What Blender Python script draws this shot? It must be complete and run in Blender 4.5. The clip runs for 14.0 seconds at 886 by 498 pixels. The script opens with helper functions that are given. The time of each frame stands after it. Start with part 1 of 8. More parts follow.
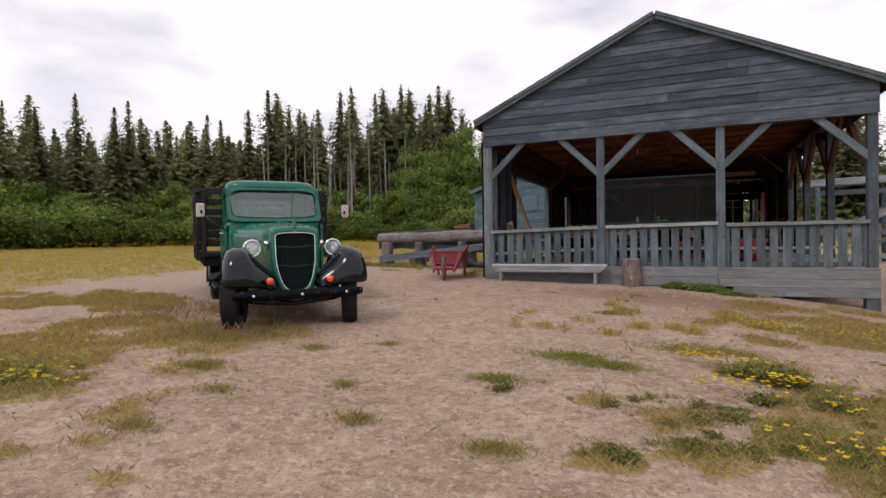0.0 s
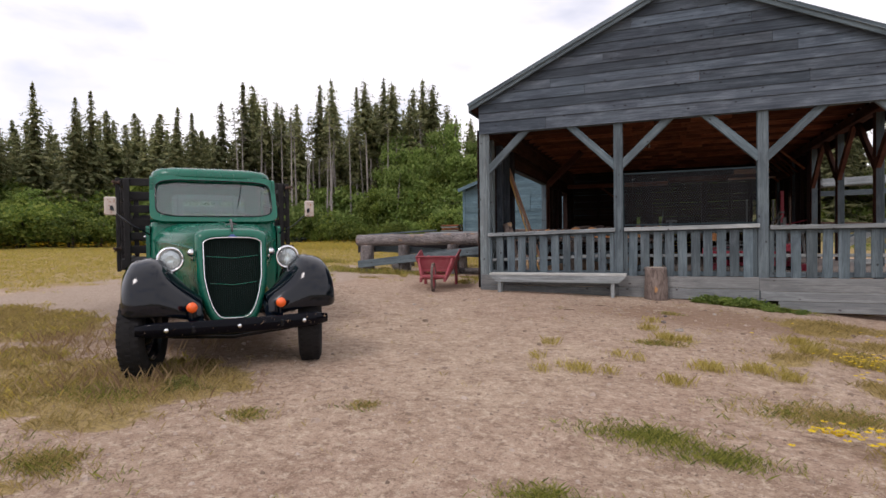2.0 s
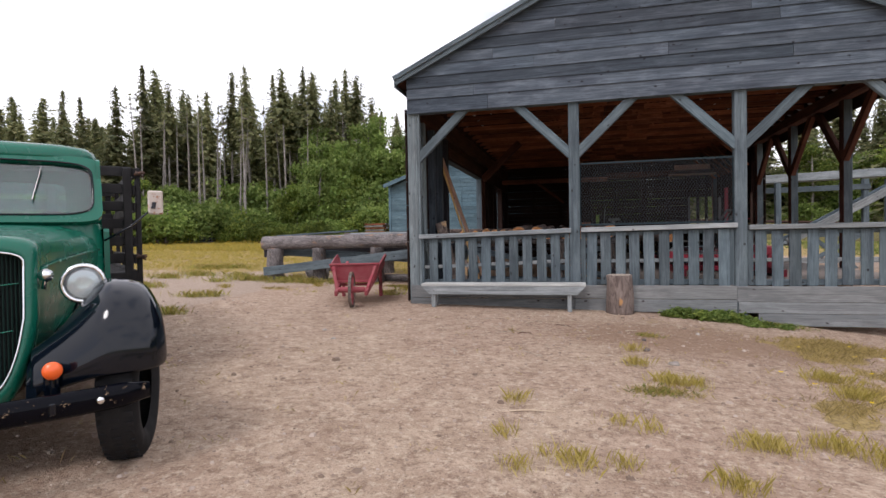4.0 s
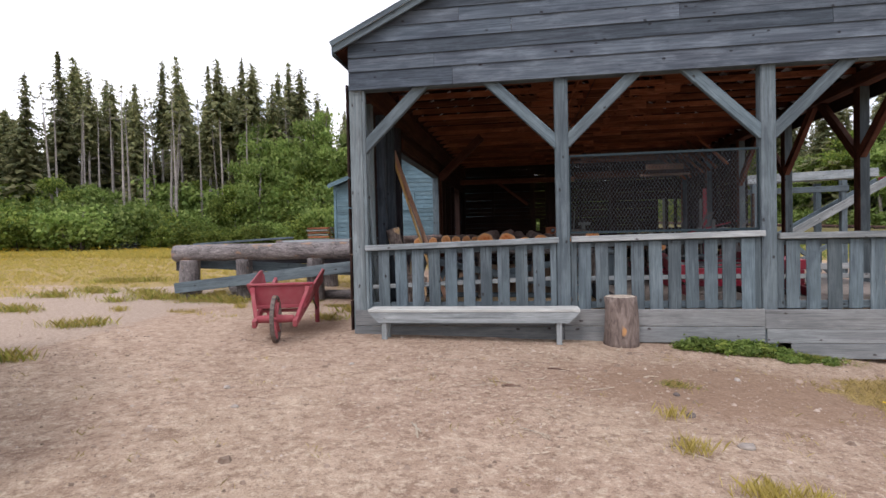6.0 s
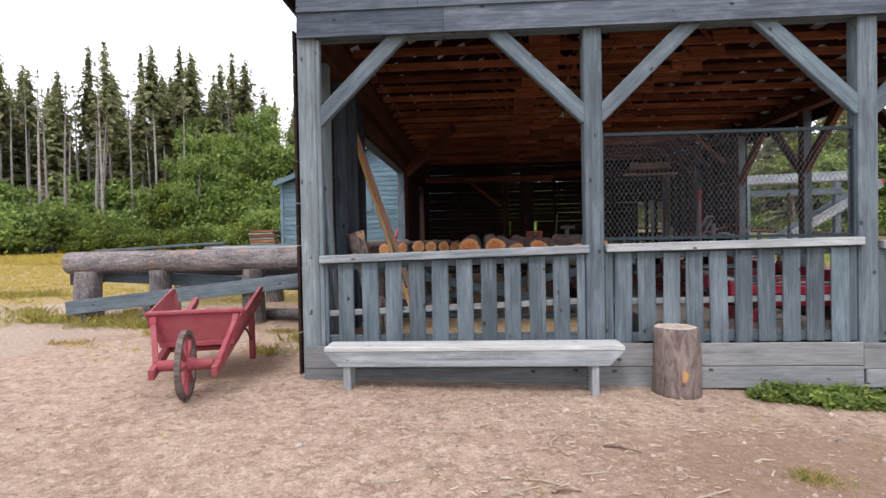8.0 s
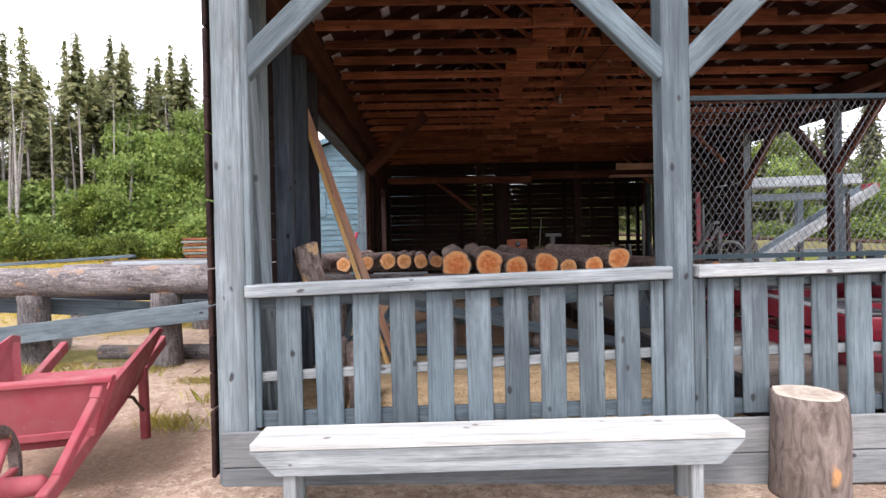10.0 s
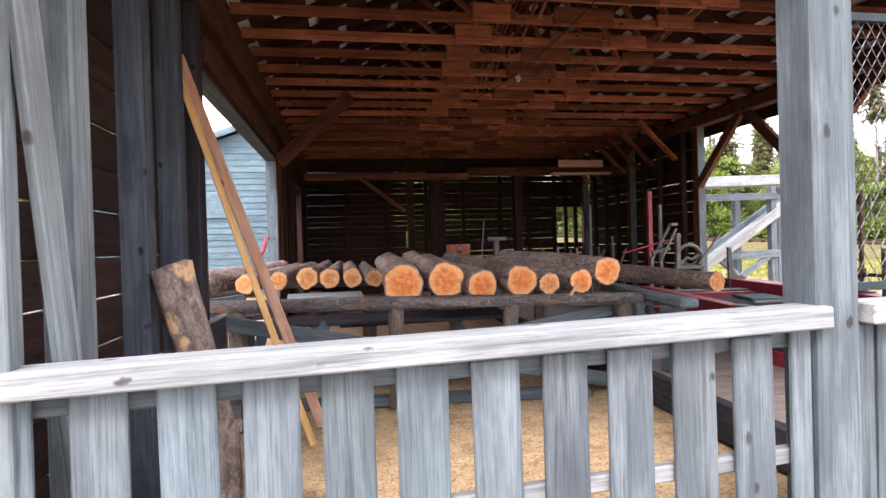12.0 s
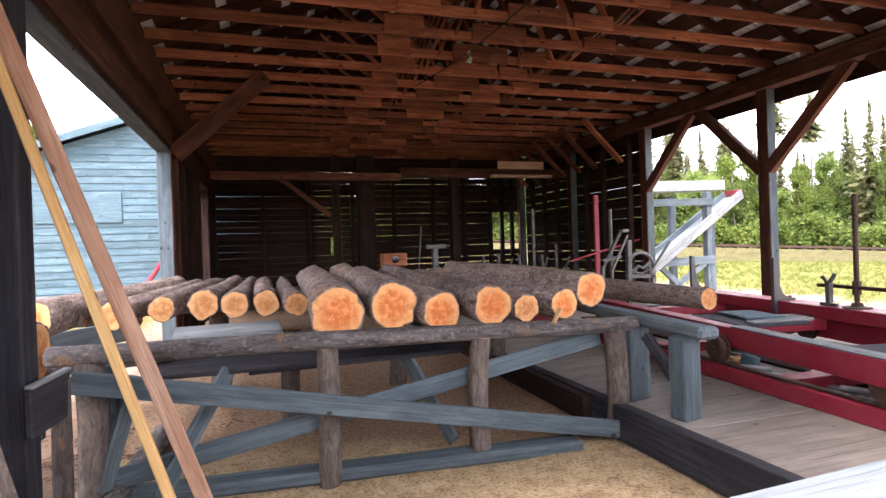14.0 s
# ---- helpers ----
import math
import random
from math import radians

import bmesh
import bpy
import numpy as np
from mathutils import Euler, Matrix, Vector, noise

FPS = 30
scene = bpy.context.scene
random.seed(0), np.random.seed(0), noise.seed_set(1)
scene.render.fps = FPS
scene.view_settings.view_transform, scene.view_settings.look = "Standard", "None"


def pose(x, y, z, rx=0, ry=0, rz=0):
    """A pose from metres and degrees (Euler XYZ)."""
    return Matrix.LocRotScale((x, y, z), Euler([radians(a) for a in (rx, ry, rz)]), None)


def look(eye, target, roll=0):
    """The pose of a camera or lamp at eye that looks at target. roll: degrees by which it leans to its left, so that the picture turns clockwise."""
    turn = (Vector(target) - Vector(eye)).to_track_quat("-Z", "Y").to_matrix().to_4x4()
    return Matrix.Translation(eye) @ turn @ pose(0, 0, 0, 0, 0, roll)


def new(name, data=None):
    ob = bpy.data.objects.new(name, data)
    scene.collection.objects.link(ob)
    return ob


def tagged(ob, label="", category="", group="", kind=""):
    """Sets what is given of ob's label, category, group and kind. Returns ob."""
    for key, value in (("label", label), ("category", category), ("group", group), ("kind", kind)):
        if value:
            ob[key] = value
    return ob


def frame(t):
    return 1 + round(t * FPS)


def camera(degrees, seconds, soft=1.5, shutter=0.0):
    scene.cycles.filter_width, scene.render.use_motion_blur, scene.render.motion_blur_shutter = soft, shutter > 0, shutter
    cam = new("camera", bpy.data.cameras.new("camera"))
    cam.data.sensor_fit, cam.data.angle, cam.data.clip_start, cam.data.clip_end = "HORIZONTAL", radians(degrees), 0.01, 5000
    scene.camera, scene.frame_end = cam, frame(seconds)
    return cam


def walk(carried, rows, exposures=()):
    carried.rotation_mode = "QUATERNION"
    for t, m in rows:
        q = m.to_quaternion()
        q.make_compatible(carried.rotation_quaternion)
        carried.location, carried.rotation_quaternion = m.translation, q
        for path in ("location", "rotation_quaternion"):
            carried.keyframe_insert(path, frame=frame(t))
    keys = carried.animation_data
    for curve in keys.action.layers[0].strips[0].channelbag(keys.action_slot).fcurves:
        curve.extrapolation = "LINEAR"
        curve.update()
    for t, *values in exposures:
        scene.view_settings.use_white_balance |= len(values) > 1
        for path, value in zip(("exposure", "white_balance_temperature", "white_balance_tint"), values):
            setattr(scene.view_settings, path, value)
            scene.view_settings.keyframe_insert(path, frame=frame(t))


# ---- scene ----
cam = camera(77.7, 14.0)
METRES, EYE, TILT, LEAN, TURN = 12.605, 1.5, 0.0, 0.0, 23.3
ROWS = [
    (0.0, 0.0, 0.0, 0.0, -0.01, -0.87, 0.93),
    (0.5, 0.0006, 0.0371, 0.0014, -0.16, -0.93, 0.99),
    (1.0, -0.0047, 0.0747, 0.0028, -0.5, -0.99, 0.75),
    (1.5, -0.0046, 0.1144, 0.0057, -0.86, -0.93, 0.86),
    (2.0, -0.0098, 0.1545, 0.0067, -1.82, -0.92, 0.75),
    (2.5, -0.0087, 0.1934, 0.0068, -3.38, -1.05, 0.8),
    (3.0, -0.0062, 0.2329, 0.0082, -5.23, -1.08, 0.95),
    (3.5, -0.0044, 0.2737, 0.0097, -7.65, -1.21, 0.89),
    (4.0, 0.0029, 0.3142, 0.0132, -9.43, -1.23, 1.07),
    (6.5, 0.0276, 0.5074, 0.0246, -15.81, -1.11, 1.15),
    (7.0, 0.0289, 0.5478, 0.0258, -17.09, -1.06, 1.04),
    (7.5, 0.0348, 0.5863, 0.0261, -18.36, -0.98, 1.09),
    (10.0, 0.0697, 0.7721, 0.0334, -24.48, -0.36, 1.21),
    (10.5, 0.0817, 0.8033, 0.0361, -25.77, -0.29, 1.43),
    (11.0, 0.0886, 0.8369, 0.038, -28.24, -0.29, 1.38),
    (11.5, 0.0983, 0.8673, 0.0389, -30.99, -0.54, 1.48),
    (12.0, 0.1079, 0.8941, 0.0406, -33.09, -0.45, 1.72),
    (12.5, 0.1126, 0.9189, 0.0431, -36.25, -0.44, 1.65),
    (13.0, 0.1249, 0.9395, 0.0433, -38.57, -0.47, 1.86),
    (13.5, 0.1397, 0.9581, 0.0453, -39.81, -0.53, 2.04),
    (14.0, 0.1463, 0.9753, 0.0459, -41.13, -0.21, 1.94),
]
EXPOSURES = [(0.0, -0.28, 6650, 20), (3.0, 0.03, 6450, 19), (7.0, 0.53, 6280, 18), (10.0, 1.35, 6320, 19), (11.5, 1.9, 6650, 23), (12.5, 2.22, 6600, 24), (14.0, 2.36, 6400, 22)]
walk(cam, [(t, pose(0, 0, EYE, TILT, LEAN, TURN) @ pose(METRES * x, METRES * y, METRES * z, 90 + pitch, roll, yaw)) for t, x, y, z, yaw, pitch, roll in ROWS], EXPOSURES)

# ---- world and sun: bright overcast afternoon ----
SUN_AZ, SUN_EL = radians(200.0), radians(52.0)
world = bpy.data.worlds.new("overcast_sky")
scene.world = world
world.use_nodes = True
wn, wl = world.node_tree.nodes, world.node_tree.links
wn.clear()
sky = wn.new("ShaderNodeTexSky")
sky.sky_type, sky.sun_disc = "NISHITA", False
sky.sun_elevation, sky.sun_rotation = SUN_EL, SUN_AZ
sky_bg = wn.new("ShaderNodeBackground")
sky_bg.inputs["Strength"].default_value = 0.14
cloud_bg = wn.new("ShaderNodeBackground")
cloud_bg.inputs["Color"].default_value = (0.96, 0.98, 1.0, 1)
cloud_bg.inputs["Strength"].default_value = 1.25
coord = wn.new("ShaderNodeTexCoord")
stretch = wn.new("ShaderNodeMapping")
stretch.inputs["Scale"].default_value = (1.0, 1.0, 2.6)
cloud = wn.new("ShaderNodeTexNoise")
cloud.inputs["Scale"].default_value, cloud.inputs["Detail"].default_value = 2.6, 6.0
ramp = wn.new("ShaderNodeValToRGB")
ramp.color_ramp.elements[0].position, ramp.color_ramp.elements[1].position = 0.34, 0.50
ramp.color_ramp.elements[0].color = (0.55, 0.55, 0.55, 1)
mixer = wn.new("ShaderNodeMixShader")
out = wn.new("ShaderNodeOutputWorld")
wl.new(coord.outputs["Generated"], stretch.inputs["Vector"])
wl.new(stretch.outputs["Vector"], cloud.inputs["Vector"])
wl.new(cloud.outputs["Fac"], ramp.inputs["Fac"])
wl.new(sky.outputs["Color"], sky_bg.inputs["Color"])
wl.new(ramp.outputs["Color"], mixer.inputs["Fac"])
wl.new(sky_bg.outputs["Background"], mixer.inputs[1])
wl.new(cloud_bg.outputs["Background"], mixer.inputs[2])
wl.new(mixer.outputs["Shader"], out.inputs["Surface"])

sun_data = bpy.data.lights.new("sun", "SUN")
sun_data.energy, sun_data.angle, sun_data.color = 1.2, radians(14), (1.0, 0.97, 0.92)
sun = new("sun", sun_data)
sun.matrix_world = look((0, 0, 30), (-30 * math.sin(SUN_AZ) / math.tan(SUN_EL), -30 * math.cos(SUN_AZ) / math.tan(SUN_EL), 0))

# ---- materials ----
def rgb(c):
    return (*c, 1.0)


class Nodes:
    """A small builder for node materials."""

    def __init__(self, name, rough=0.8, metal=0.0, spec=0.3):
        self.mat = bpy.data.materials.new(name)
        self.mat.use_nodes = True
        self.n, self.l = self.mat.node_tree.nodes, self.mat.node_tree.links
        self.bsdf = self.n["Principled BSDF"]
        self.bsdf.inputs["Roughness"].default_value = rough
        self.bsdf.inputs["Metallic"].default_value = metal
        self.bsdf.inputs["Specular IOR Level"].default_value = spec
        self.tc = self.n.new("ShaderNodeTexCoord")
        self.info = self.n.new("ShaderNodeObjectInfo")

    def value(self, v, socket):
        if isinstance(v, (int, float)):
            socket.default_value = v
        elif isinstance(v, tuple):
            socket.default_value = v
        else:
            self.l.new(v, socket)

    def math(self, op, a, b=0.0, clamp=False):
        m = self.n.new("ShaderNodeMath")
        m.operation, m.use_clamp = op, clamp
        self.value(a, m.inputs[0])
        self.value(b, m.inputs[1])
        return m.outputs[0]

    def coords(self, scale=(1, 1, 1), shift=True, source="Object"):
        m = self.n.new("ShaderNodeMapping")
        m.inputs["Scale"].default_value = scale
        self.l.new(self.tc.outputs[source], m.inputs["Vector"])
        if shift:
            c = self.n.new("ShaderNodeCombineXYZ")
            for i, k in enumerate((37.0, 11.0, 23.0)):
                self.l.new(self.math("MULTIPLY", self.info.outputs["Random"], k), c.inputs[i])
            self.l.new(c.outputs[0], m.inputs["Location"])
        return m.outputs[0]

    def noise(self, vec, scale, detail=4.0, rough=0.55, distort=0.0):
        t = self.n.new("ShaderNodeTexNoise")
        t.inputs["Scale"].default_value, t.inputs["Detail"].default_value = scale, detail
        t.inputs["Roughness"].default_value, t.inputs["Distortion"].default_value = rough, distort
        self.l.new(vec, t.inputs["Vector"])
        return t.outputs["Fac"]

    def cells(self, vec, scale, feature="F1"):
        t = self.n.new("ShaderNodeTexVoronoi")
        t.feature = feature
        t.inputs["Scale"].default_value = scale
        self.l.new(vec, t.inputs["Vector"])
        return t.outputs["Distance"]

    def ramp(self, fac, stops):
        r = self.n.new("ShaderNodeValToRGB")
        e = r.color_ramp.elements
        while len(e) < len(stops):
            e.new(0.5)
        for el, (p, c) in zip(e, stops):
            el.position = p
            el.color = rgb(c) if isinstance(c, tuple) else (c, c, c, 1)
        self.l.new(fac, r.inputs["Fac"])
        return r.outputs["Color"]

    def mix(self, fac, a, b, mode="MIX"):
        m = self.n.new("ShaderNodeMix")
        m.data_type, m.blend_type = "RGBA", mode
        self.value(fac, m.inputs["Factor"])
        self.value(rgb(a) if isinstance(a, tuple) else a, m.inputs["A"])
        self.value(rgb(b) if isinstance(b, tuple) else b, m.inputs["B"])
        return m.outputs["Result"]

    def tone(self, colour, low=0.75, high=1.15):
        """Each piece a little lighter or darker than the next."""
        k = self.math("ADD", self.math("MULTIPLY", self.info.outputs["Random"], high - low), low)
        h = self.n.new("ShaderNodeHueSaturation")
        self.value(k, h.inputs["Value"])
        self.l.new(colour, h.inputs["Color"])
        return h.outputs["Color"]

    def bump(self, height, strength=0.3, distance=0.01):
        b = self.n.new("ShaderNodeBump")
        b.inputs["Strength"].default_value, b.inputs["Distance"].default_value = strength, distance
        self.l.new(height, b.inputs["Height"])
        self.l.new(b.outputs["Normal"], self.bsdf.inputs["Normal"])
        return self

    def colour(self, c):
        self.value(rgb(c) if isinstance(c, tuple) else c, self.bsdf.inputs["Base Color"])
        return self

    def rough(self, v):
        self.value(v, self.bsdf.inputs["Roughness"])
        return self


def wood(name, dark, mid, light, knots=True, rough=0.85, stain=(0.10, 0.10, 0.11), low=0.72, high=1.15, fine=60.0, stain_amount=0.5):
    """Sawn board, its grain along the piece's own x, with knots, fine fibres and blotchy weathering."""
    m = Nodes(name, rough, spec=0.2)
    grain = m.noise(m.coords((0.7, fine * 0.35, fine * 0.35)), 1.0, 5.0, 0.62, 1.2)
    fibre = m.noise(m.coords((5.0, fine * 4, fine * 4)), 1.0, 3.0, 0.6)
    broad = m.noise(m.coords((0.9, 3.5, 3.5)), 1.3, 4.0, 0.6, 0.4)
    blotch = m.noise(m.coords((2.2, 7.0, 7.0)), 1.0, 5.0, 0.65)
    c = m.ramp(grain, [(0.20, dark), (0.5, mid), (0.80, light)])
    c = m.mix(m.ramp(broad, [(0.42, 0.0), (0.75, stain_amount)]), c, stain)
    c = m.mix(m.ramp(blotch, [(0.50, 0.0), (0.78, 0.55)]), c, tuple(min(1, x * 1.25) for x in light))
    c = m.mix(m.ramp(fibre, [(0.34, 0.45), (0.52, 0.0)]), c, tuple(x * 0.55 for x in dark))
    streak = m.noise(m.coords((0.8, 30.0, 30.0)), 1.0, 4.0, 0.7, 0.3)
    c = m.mix(m.ramp(streak, [(0.56, 0.0), (0.70, 0.7)]), c, tuple(x * 0.7 for x in stain))
    own = m.math("FRACT", m.math("MULTIPLY", m.info.outputs["Random"], 7.31))
    c = m.mix(m.math("MULTIPLY", own, 0.55), c, m.mix(1.0, c, (0.90, 1.0, 1.07), "MULTIPLY"))
    if knots:
        k = m.math("ADD", m.cells(m.coords((4.2, 7.0, 7.0)), 1.0), m.math("MULTIPLY", m.math("SUBTRACT", m.noise(m.coords((22, 40, 40)), 1.0, 3.0), 0.5), 0.16))
        c = m.mix(m.ramp(k, [(0.045, 0.95), (0.08, 0.75), (0.115, 0.0)]), c, (dark[0] * 0.45, dark[1] * 0.36, dark[2] * 0.34))
    m.colour(m.tone(c, low, high)).bump(m.math("ADD", grain, m.math("MULTIPLY", fibre, 0.6)), 0.5, 0.004)
    return m.mat


def bark_like(name, dark, light, scale=9.0, depth=0.03, patch=None, amount=0.0, along=0.35, fleck=0.0):
    m = Nodes(name, 0.95, spec=0.1)
    v = m.coords((along, 1, 1))
    crack = m.noise(v, scale * 2.2, 6.0, 0.7, 0.8)
    broad = m.noise(m.coords((0.6, 1, 1)), scale * 0.4, 4.0)
    c = m.ramp(crack, [(0.3, dark), (0.68, light)])
    c = m.mix(m.ramp(broad, [(0.4, 0.0), (0.7, 0.45)]), c, tuple(x * 0.6 for x in dark))
    if patch:
        c = m.mix(m.ramp(m.noise(m.coords((0.7, 1, 1)), scale * 0.55, 3.0), [(0.62 - amount, 0.0), (0.68 - amount, 1.0)]), c, patch)
    if fleck:
        c = m.mix(m.ramp(m.noise(m.coords((0.8, 1, 1)), scale * 4.5, 4.0, 0.7), [(0.56, 0.0), (0.66, fleck)]), c, (0.56, 0.50, 0.46))
        c = m.mix(m.ramp(m.noise(m.coords((0.8, 1, 1)), scale * 3.0, 5.0, 0.7), [(0.55, 0.0), (0.64, fleck)]), c, tuple(x * 0.45 for x in dark))
    m.colour(m.tone(c, 0.75, 1.2)).bump(crack, 1.0, depth)
    return m.mat


def cut_end(name, pale, deep):
    """Sawn log end: growth rings about the log's own x axis, redder heartwood, paler sapwood and saw marks."""
    m = Nodes(name, 0.8, spec=0.15)
    sep = m.n.new("ShaderNodeSeparateXYZ")
    m.l.new(m.tc.outputs["Object"], sep.inputs[0])
    r = m.math("SQRT", m.math("ADD", m.math("MULTIPLY", sep.outputs[1], sep.outputs[1]), m.math("MULTIPLY", sep.outputs[2], sep.outputs[2])))
    unit = m.n.new("ShaderNodeSeparateXYZ")
    m.l.new(m.tc.outputs["Generated"], unit.inputs[0])
    u, v = m.math("SUBTRACT", unit.outputs[1], 0.5), m.math("SUBTRACT", unit.outputs[2], 0.5)
    rel = m.math("MULTIPLY", m.math("SQRT", m.math("ADD", m.math("MULTIPLY", u, u), m.math("MULTIPLY", v, v))), 2.0)
    wob = m.noise(m.coords(), 9.0, 4.0)
    rr = m.math("ADD", r, m.math("MULTIPLY", wob, 0.03))
    ring = m.math("SINE", m.math("MULTIPLY", rr, 520.0))
    heart = m.math("ADD", rel, m.math("MULTIPLY", m.math("SUBTRACT", m.noise(m.coords(), 16.0, 5.0, 0.7), 0.5), 0.9))
    c = m.mix(m.ramp(heart, [(0.45, 0.0), (0.80, 1.0)]), deep, pale)
    c = m.mix(m.ramp(m.math("ADD", m.math("MULTIPLY", ring, 0.5), 0.5), [(0.0, 0.0), (1.0, 0.22)]), c, tuple(x * 0.7 for x in deep))
    c = m.mix(m.ramp(m.noise(m.coords(), 26.0, 6.0, 0.75), [(0.46, 0.0), (0.66, 0.55)]), c, tuple(min(1.0, x * 1.2 + 0.05) for x in pale))
    c = m.mix(m.ramp(m.noise(m.coords(), 14.0, 5.0, 0.7, 0.6), [(0.55, 0.0), (0.70, 0.6)]), c, tuple(x * 0.6 for x in deep))
    m.colour(m.tone(c, 0.8, 1.1)).bump(m.math("ADD", wob, m.math("MULTIPLY", m.noise(m.coords((1, 70, 12)), 1.0, 3.0), 0.5)), 0.4, 0.004)
    return m.mat


def paint(name, base, chip=None, rough=0.35, spec=0.5, coat=0.0, wear=0.62, dust=0.0, dust_colour=(0.30, 0.25, 0.20), metal=0.0):
    m = Nodes(name, rough, metal, spec)
    n1 = m.noise(m.coords(), 3.0, 4.0)
    c = m.mix(m.ramp(n1, [(0.3, 0.0), (0.8, 0.25)]), base, tuple(min(1, x * 1.35 + 0.005) for x in base))
    if chip:
        c = m.mix(m.ramp(m.noise(m.coords(), 22.0, 6.0, 0.7), [(wear, 0.0), (wear + 0.05, 1.0)]), c, chip)
    if dust:
        c = m.mix(m.ramp(m.noise(m.coords(), 6.0, 5.0, 0.65), [(0.35, 0.0), (0.8, dust)]), c, dust_colour)
    m.colour(c).rough(m.ramp(m.noise(m.coords(), 8.0, 5.0), [(0.3, rough * 0.8), (0.75, min(1.0, rough * 1.5))]))
    m.bsdf.inputs["Coat Weight"].default_value = coat
    m.bsdf.inputs["Coat Roughness"].default_value = 0.12
    m.bump(m.noise(m.coords(), 60.0, 3.0), 0.06, 0.003)
    return m.mat


def leaf(name, a, b, c, trans=0.25):
    m = Nodes(name, 0.6, spec=0.25)
    geo = m.n.new("ShaderNodeNewGeometry")
    mixc = m.ramp(geo.outputs["Random Per Island"], [(0.0, a), (0.5, b), (1.0, c)])
    m.colour(m.tone(mixc, 0.7, 1.25))
    tl = m.n.new("ShaderNodeBsdfTranslucent")
    m.l.new(m.bsdf.inputs["Base Color"].links[0].from_socket, tl.inputs["Color"])
    mx = m.n.new("ShaderNodeMixShader")
    mx.inputs["Fac"].default_value = trans
    m.l.new(m.bsdf.outputs[0], mx.inputs[1])
    m.l.new(tl.outputs[0], mx.inputs[2])
    m.l.new(mx.outputs[0], m.n["Material Output"].inputs["Surface"])
    return m.mat


GREY = wood("weathered_board", (0.068, 0.087, 0.096), (0.116, 0.145, 0.158), (0.185, 0.222, 0.240), stain=(0.058, 0.070, 0.084), low=0.70, high=1.20, stain_amount=0.75, fine=42.0)
GABLE = wood("gable_board_wood", (0.033, 0.042, 0.053), (0.082, 0.099, 0.119), (0.166, 0.190, 0.220), stain=(0.040, 0.044, 0.058), low=0.62, high=1.25, stain_amount=0.7)
PALE = wood("rail_cap_wood", (0.145, 0.157, 0.160), (0.295, 0.312, 0.312), (0.44, 0.453, 0.449), stain=(0.14, 0.152, 0.158), stain_amount=0.55, fine=42.0)
BLEACHED = wood("bleached_plank_wood", (0.33, 0.325, 0.30), (0.53, 0.52, 0.485), (0.68, 0.67, 0.63), stain=(0.36, 0.34, 0.31), stain_amount=0.5)
BLUEGREY = wood("house_board_wood", (0.060, 0.105, 0.132), (0.108, 0.172, 0.205), (0.175, 0.255, 0.290), stain=(0.070, 0.112, 0.138), low=0.80, high=1.15)
BROWN = wood("roof_timber", (0.090, 0.030, 0.017), (0.275, 0.092, 0.046), (0.47, 0.19, 0.105), stain=(0.075, 0.024, 0.015), rough=0.8, low=0.55, high=1.35, stain_amount=0.7)
# BROWN dimmed: shade on braces, plates and rear beams is in the colour.
SHADEBROWN = wood("shaded_frame_timber", (0.040, 0.014, 0.010), (0.115, 0.043, 0.027), (0.22, 0.095, 0.06), stain=(0.030, 0.011, 0.009), rough=0.85, low=0.6, high=1.2, stain_amount=0.7)
# Gloom inside the shed is put into this near-black colour.
DARKWOOD = wood("shade_dark_wood", (0.011, 0.005, 0.004), (0.027, 0.013, 0.0103), (0.052, 0.027, 0.021), stain=(0.011, 0.0055, 0.0045))
STUD = wood("inner_post_wood", (0.018, 0.017, 0.022), (0.046, 0.043, 0.051), (0.092, 0.087, 0.098), stain=(0.018, 0.016, 0.021), low=0.6, high=1.3)
# Darker copy of BROWN: shade above the chords is put into the colour.
RAFTER = wood("shaded_roof_wood", (0.020, 0.0065, 0.0045), (0.050, 0.0165, 0.010), (0.092, 0.034, 0.021), stain=(0.018, 0.007, 0.005))
# GREY raised by about half for the pieces near the corner.
CORNER = wood("pale_corner_wood", (0.105, 0.130, 0.138), (0.182, 0.218, 0.230), (0.275, 0.318, 0.332), stain=(0.085, 0.085, 0.085), low=0.75, high=1.15, stain_amount=0.7, fine=42.0)
FRESH = wood("fresh_sawn_wood", (0.42, 0.24, 0.11), (0.60, 0.36, 0.18), (0.72, 0.48, 0.27), stain=(0.40, 0.20, 0.09), low=0.9, high=1.1)
FLOORING = wood("platform_board_wood", (0.17, 0.145, 0.128), (0.265, 0.228, 0.20), (0.34, 0.298, 0.262), stain=(0.17, 0.138, 0.118), low=0.85, high=1.08)
BARK = bark_like("log_bark", (0.105, 0.076, 0.066), (0.43, 0.33, 0.29), 10.0, 0.04, (0.44, 0.22, 0.12), -0.03, fleck=0.7)
GREYBARK = bark_like("weathered_log", (0.060, 0.052, 0.052), (0.285, 0.26, 0.255), 10.0, 0.03, (0.25, 0.165, 0.115), -0.01, along=0.22, fleck=0.45)
PEELED = bark_like("peeled_grey_log", (0.13, 0.135, 0.14), (0.34, 0.345, 0.345), 9.0, 0.012, (0.40, 0.40, 0.395), 0.03, along=0.08)
SLABBARK = bark_like("slab_bark", (0.105, 0.080, 0.070), (0.40, 0.32, 0.28), 12.0, 0.03, (0.60, 0.40, 0.22), 0.045, along=0.45, fleck=0.35)
POSTBARK = bark_like("deck_post_bark", (0.075, 0.060, 0.054), (0.27, 0.225, 0.20), 16.0, 0.02, (0.34, 0.19, 0.11), -0.02, along=0.3)
LOGEND = cut_end("fresh_log_end", (0.78, 0.40, 0.17), (0.66, 0.19, 0.05))
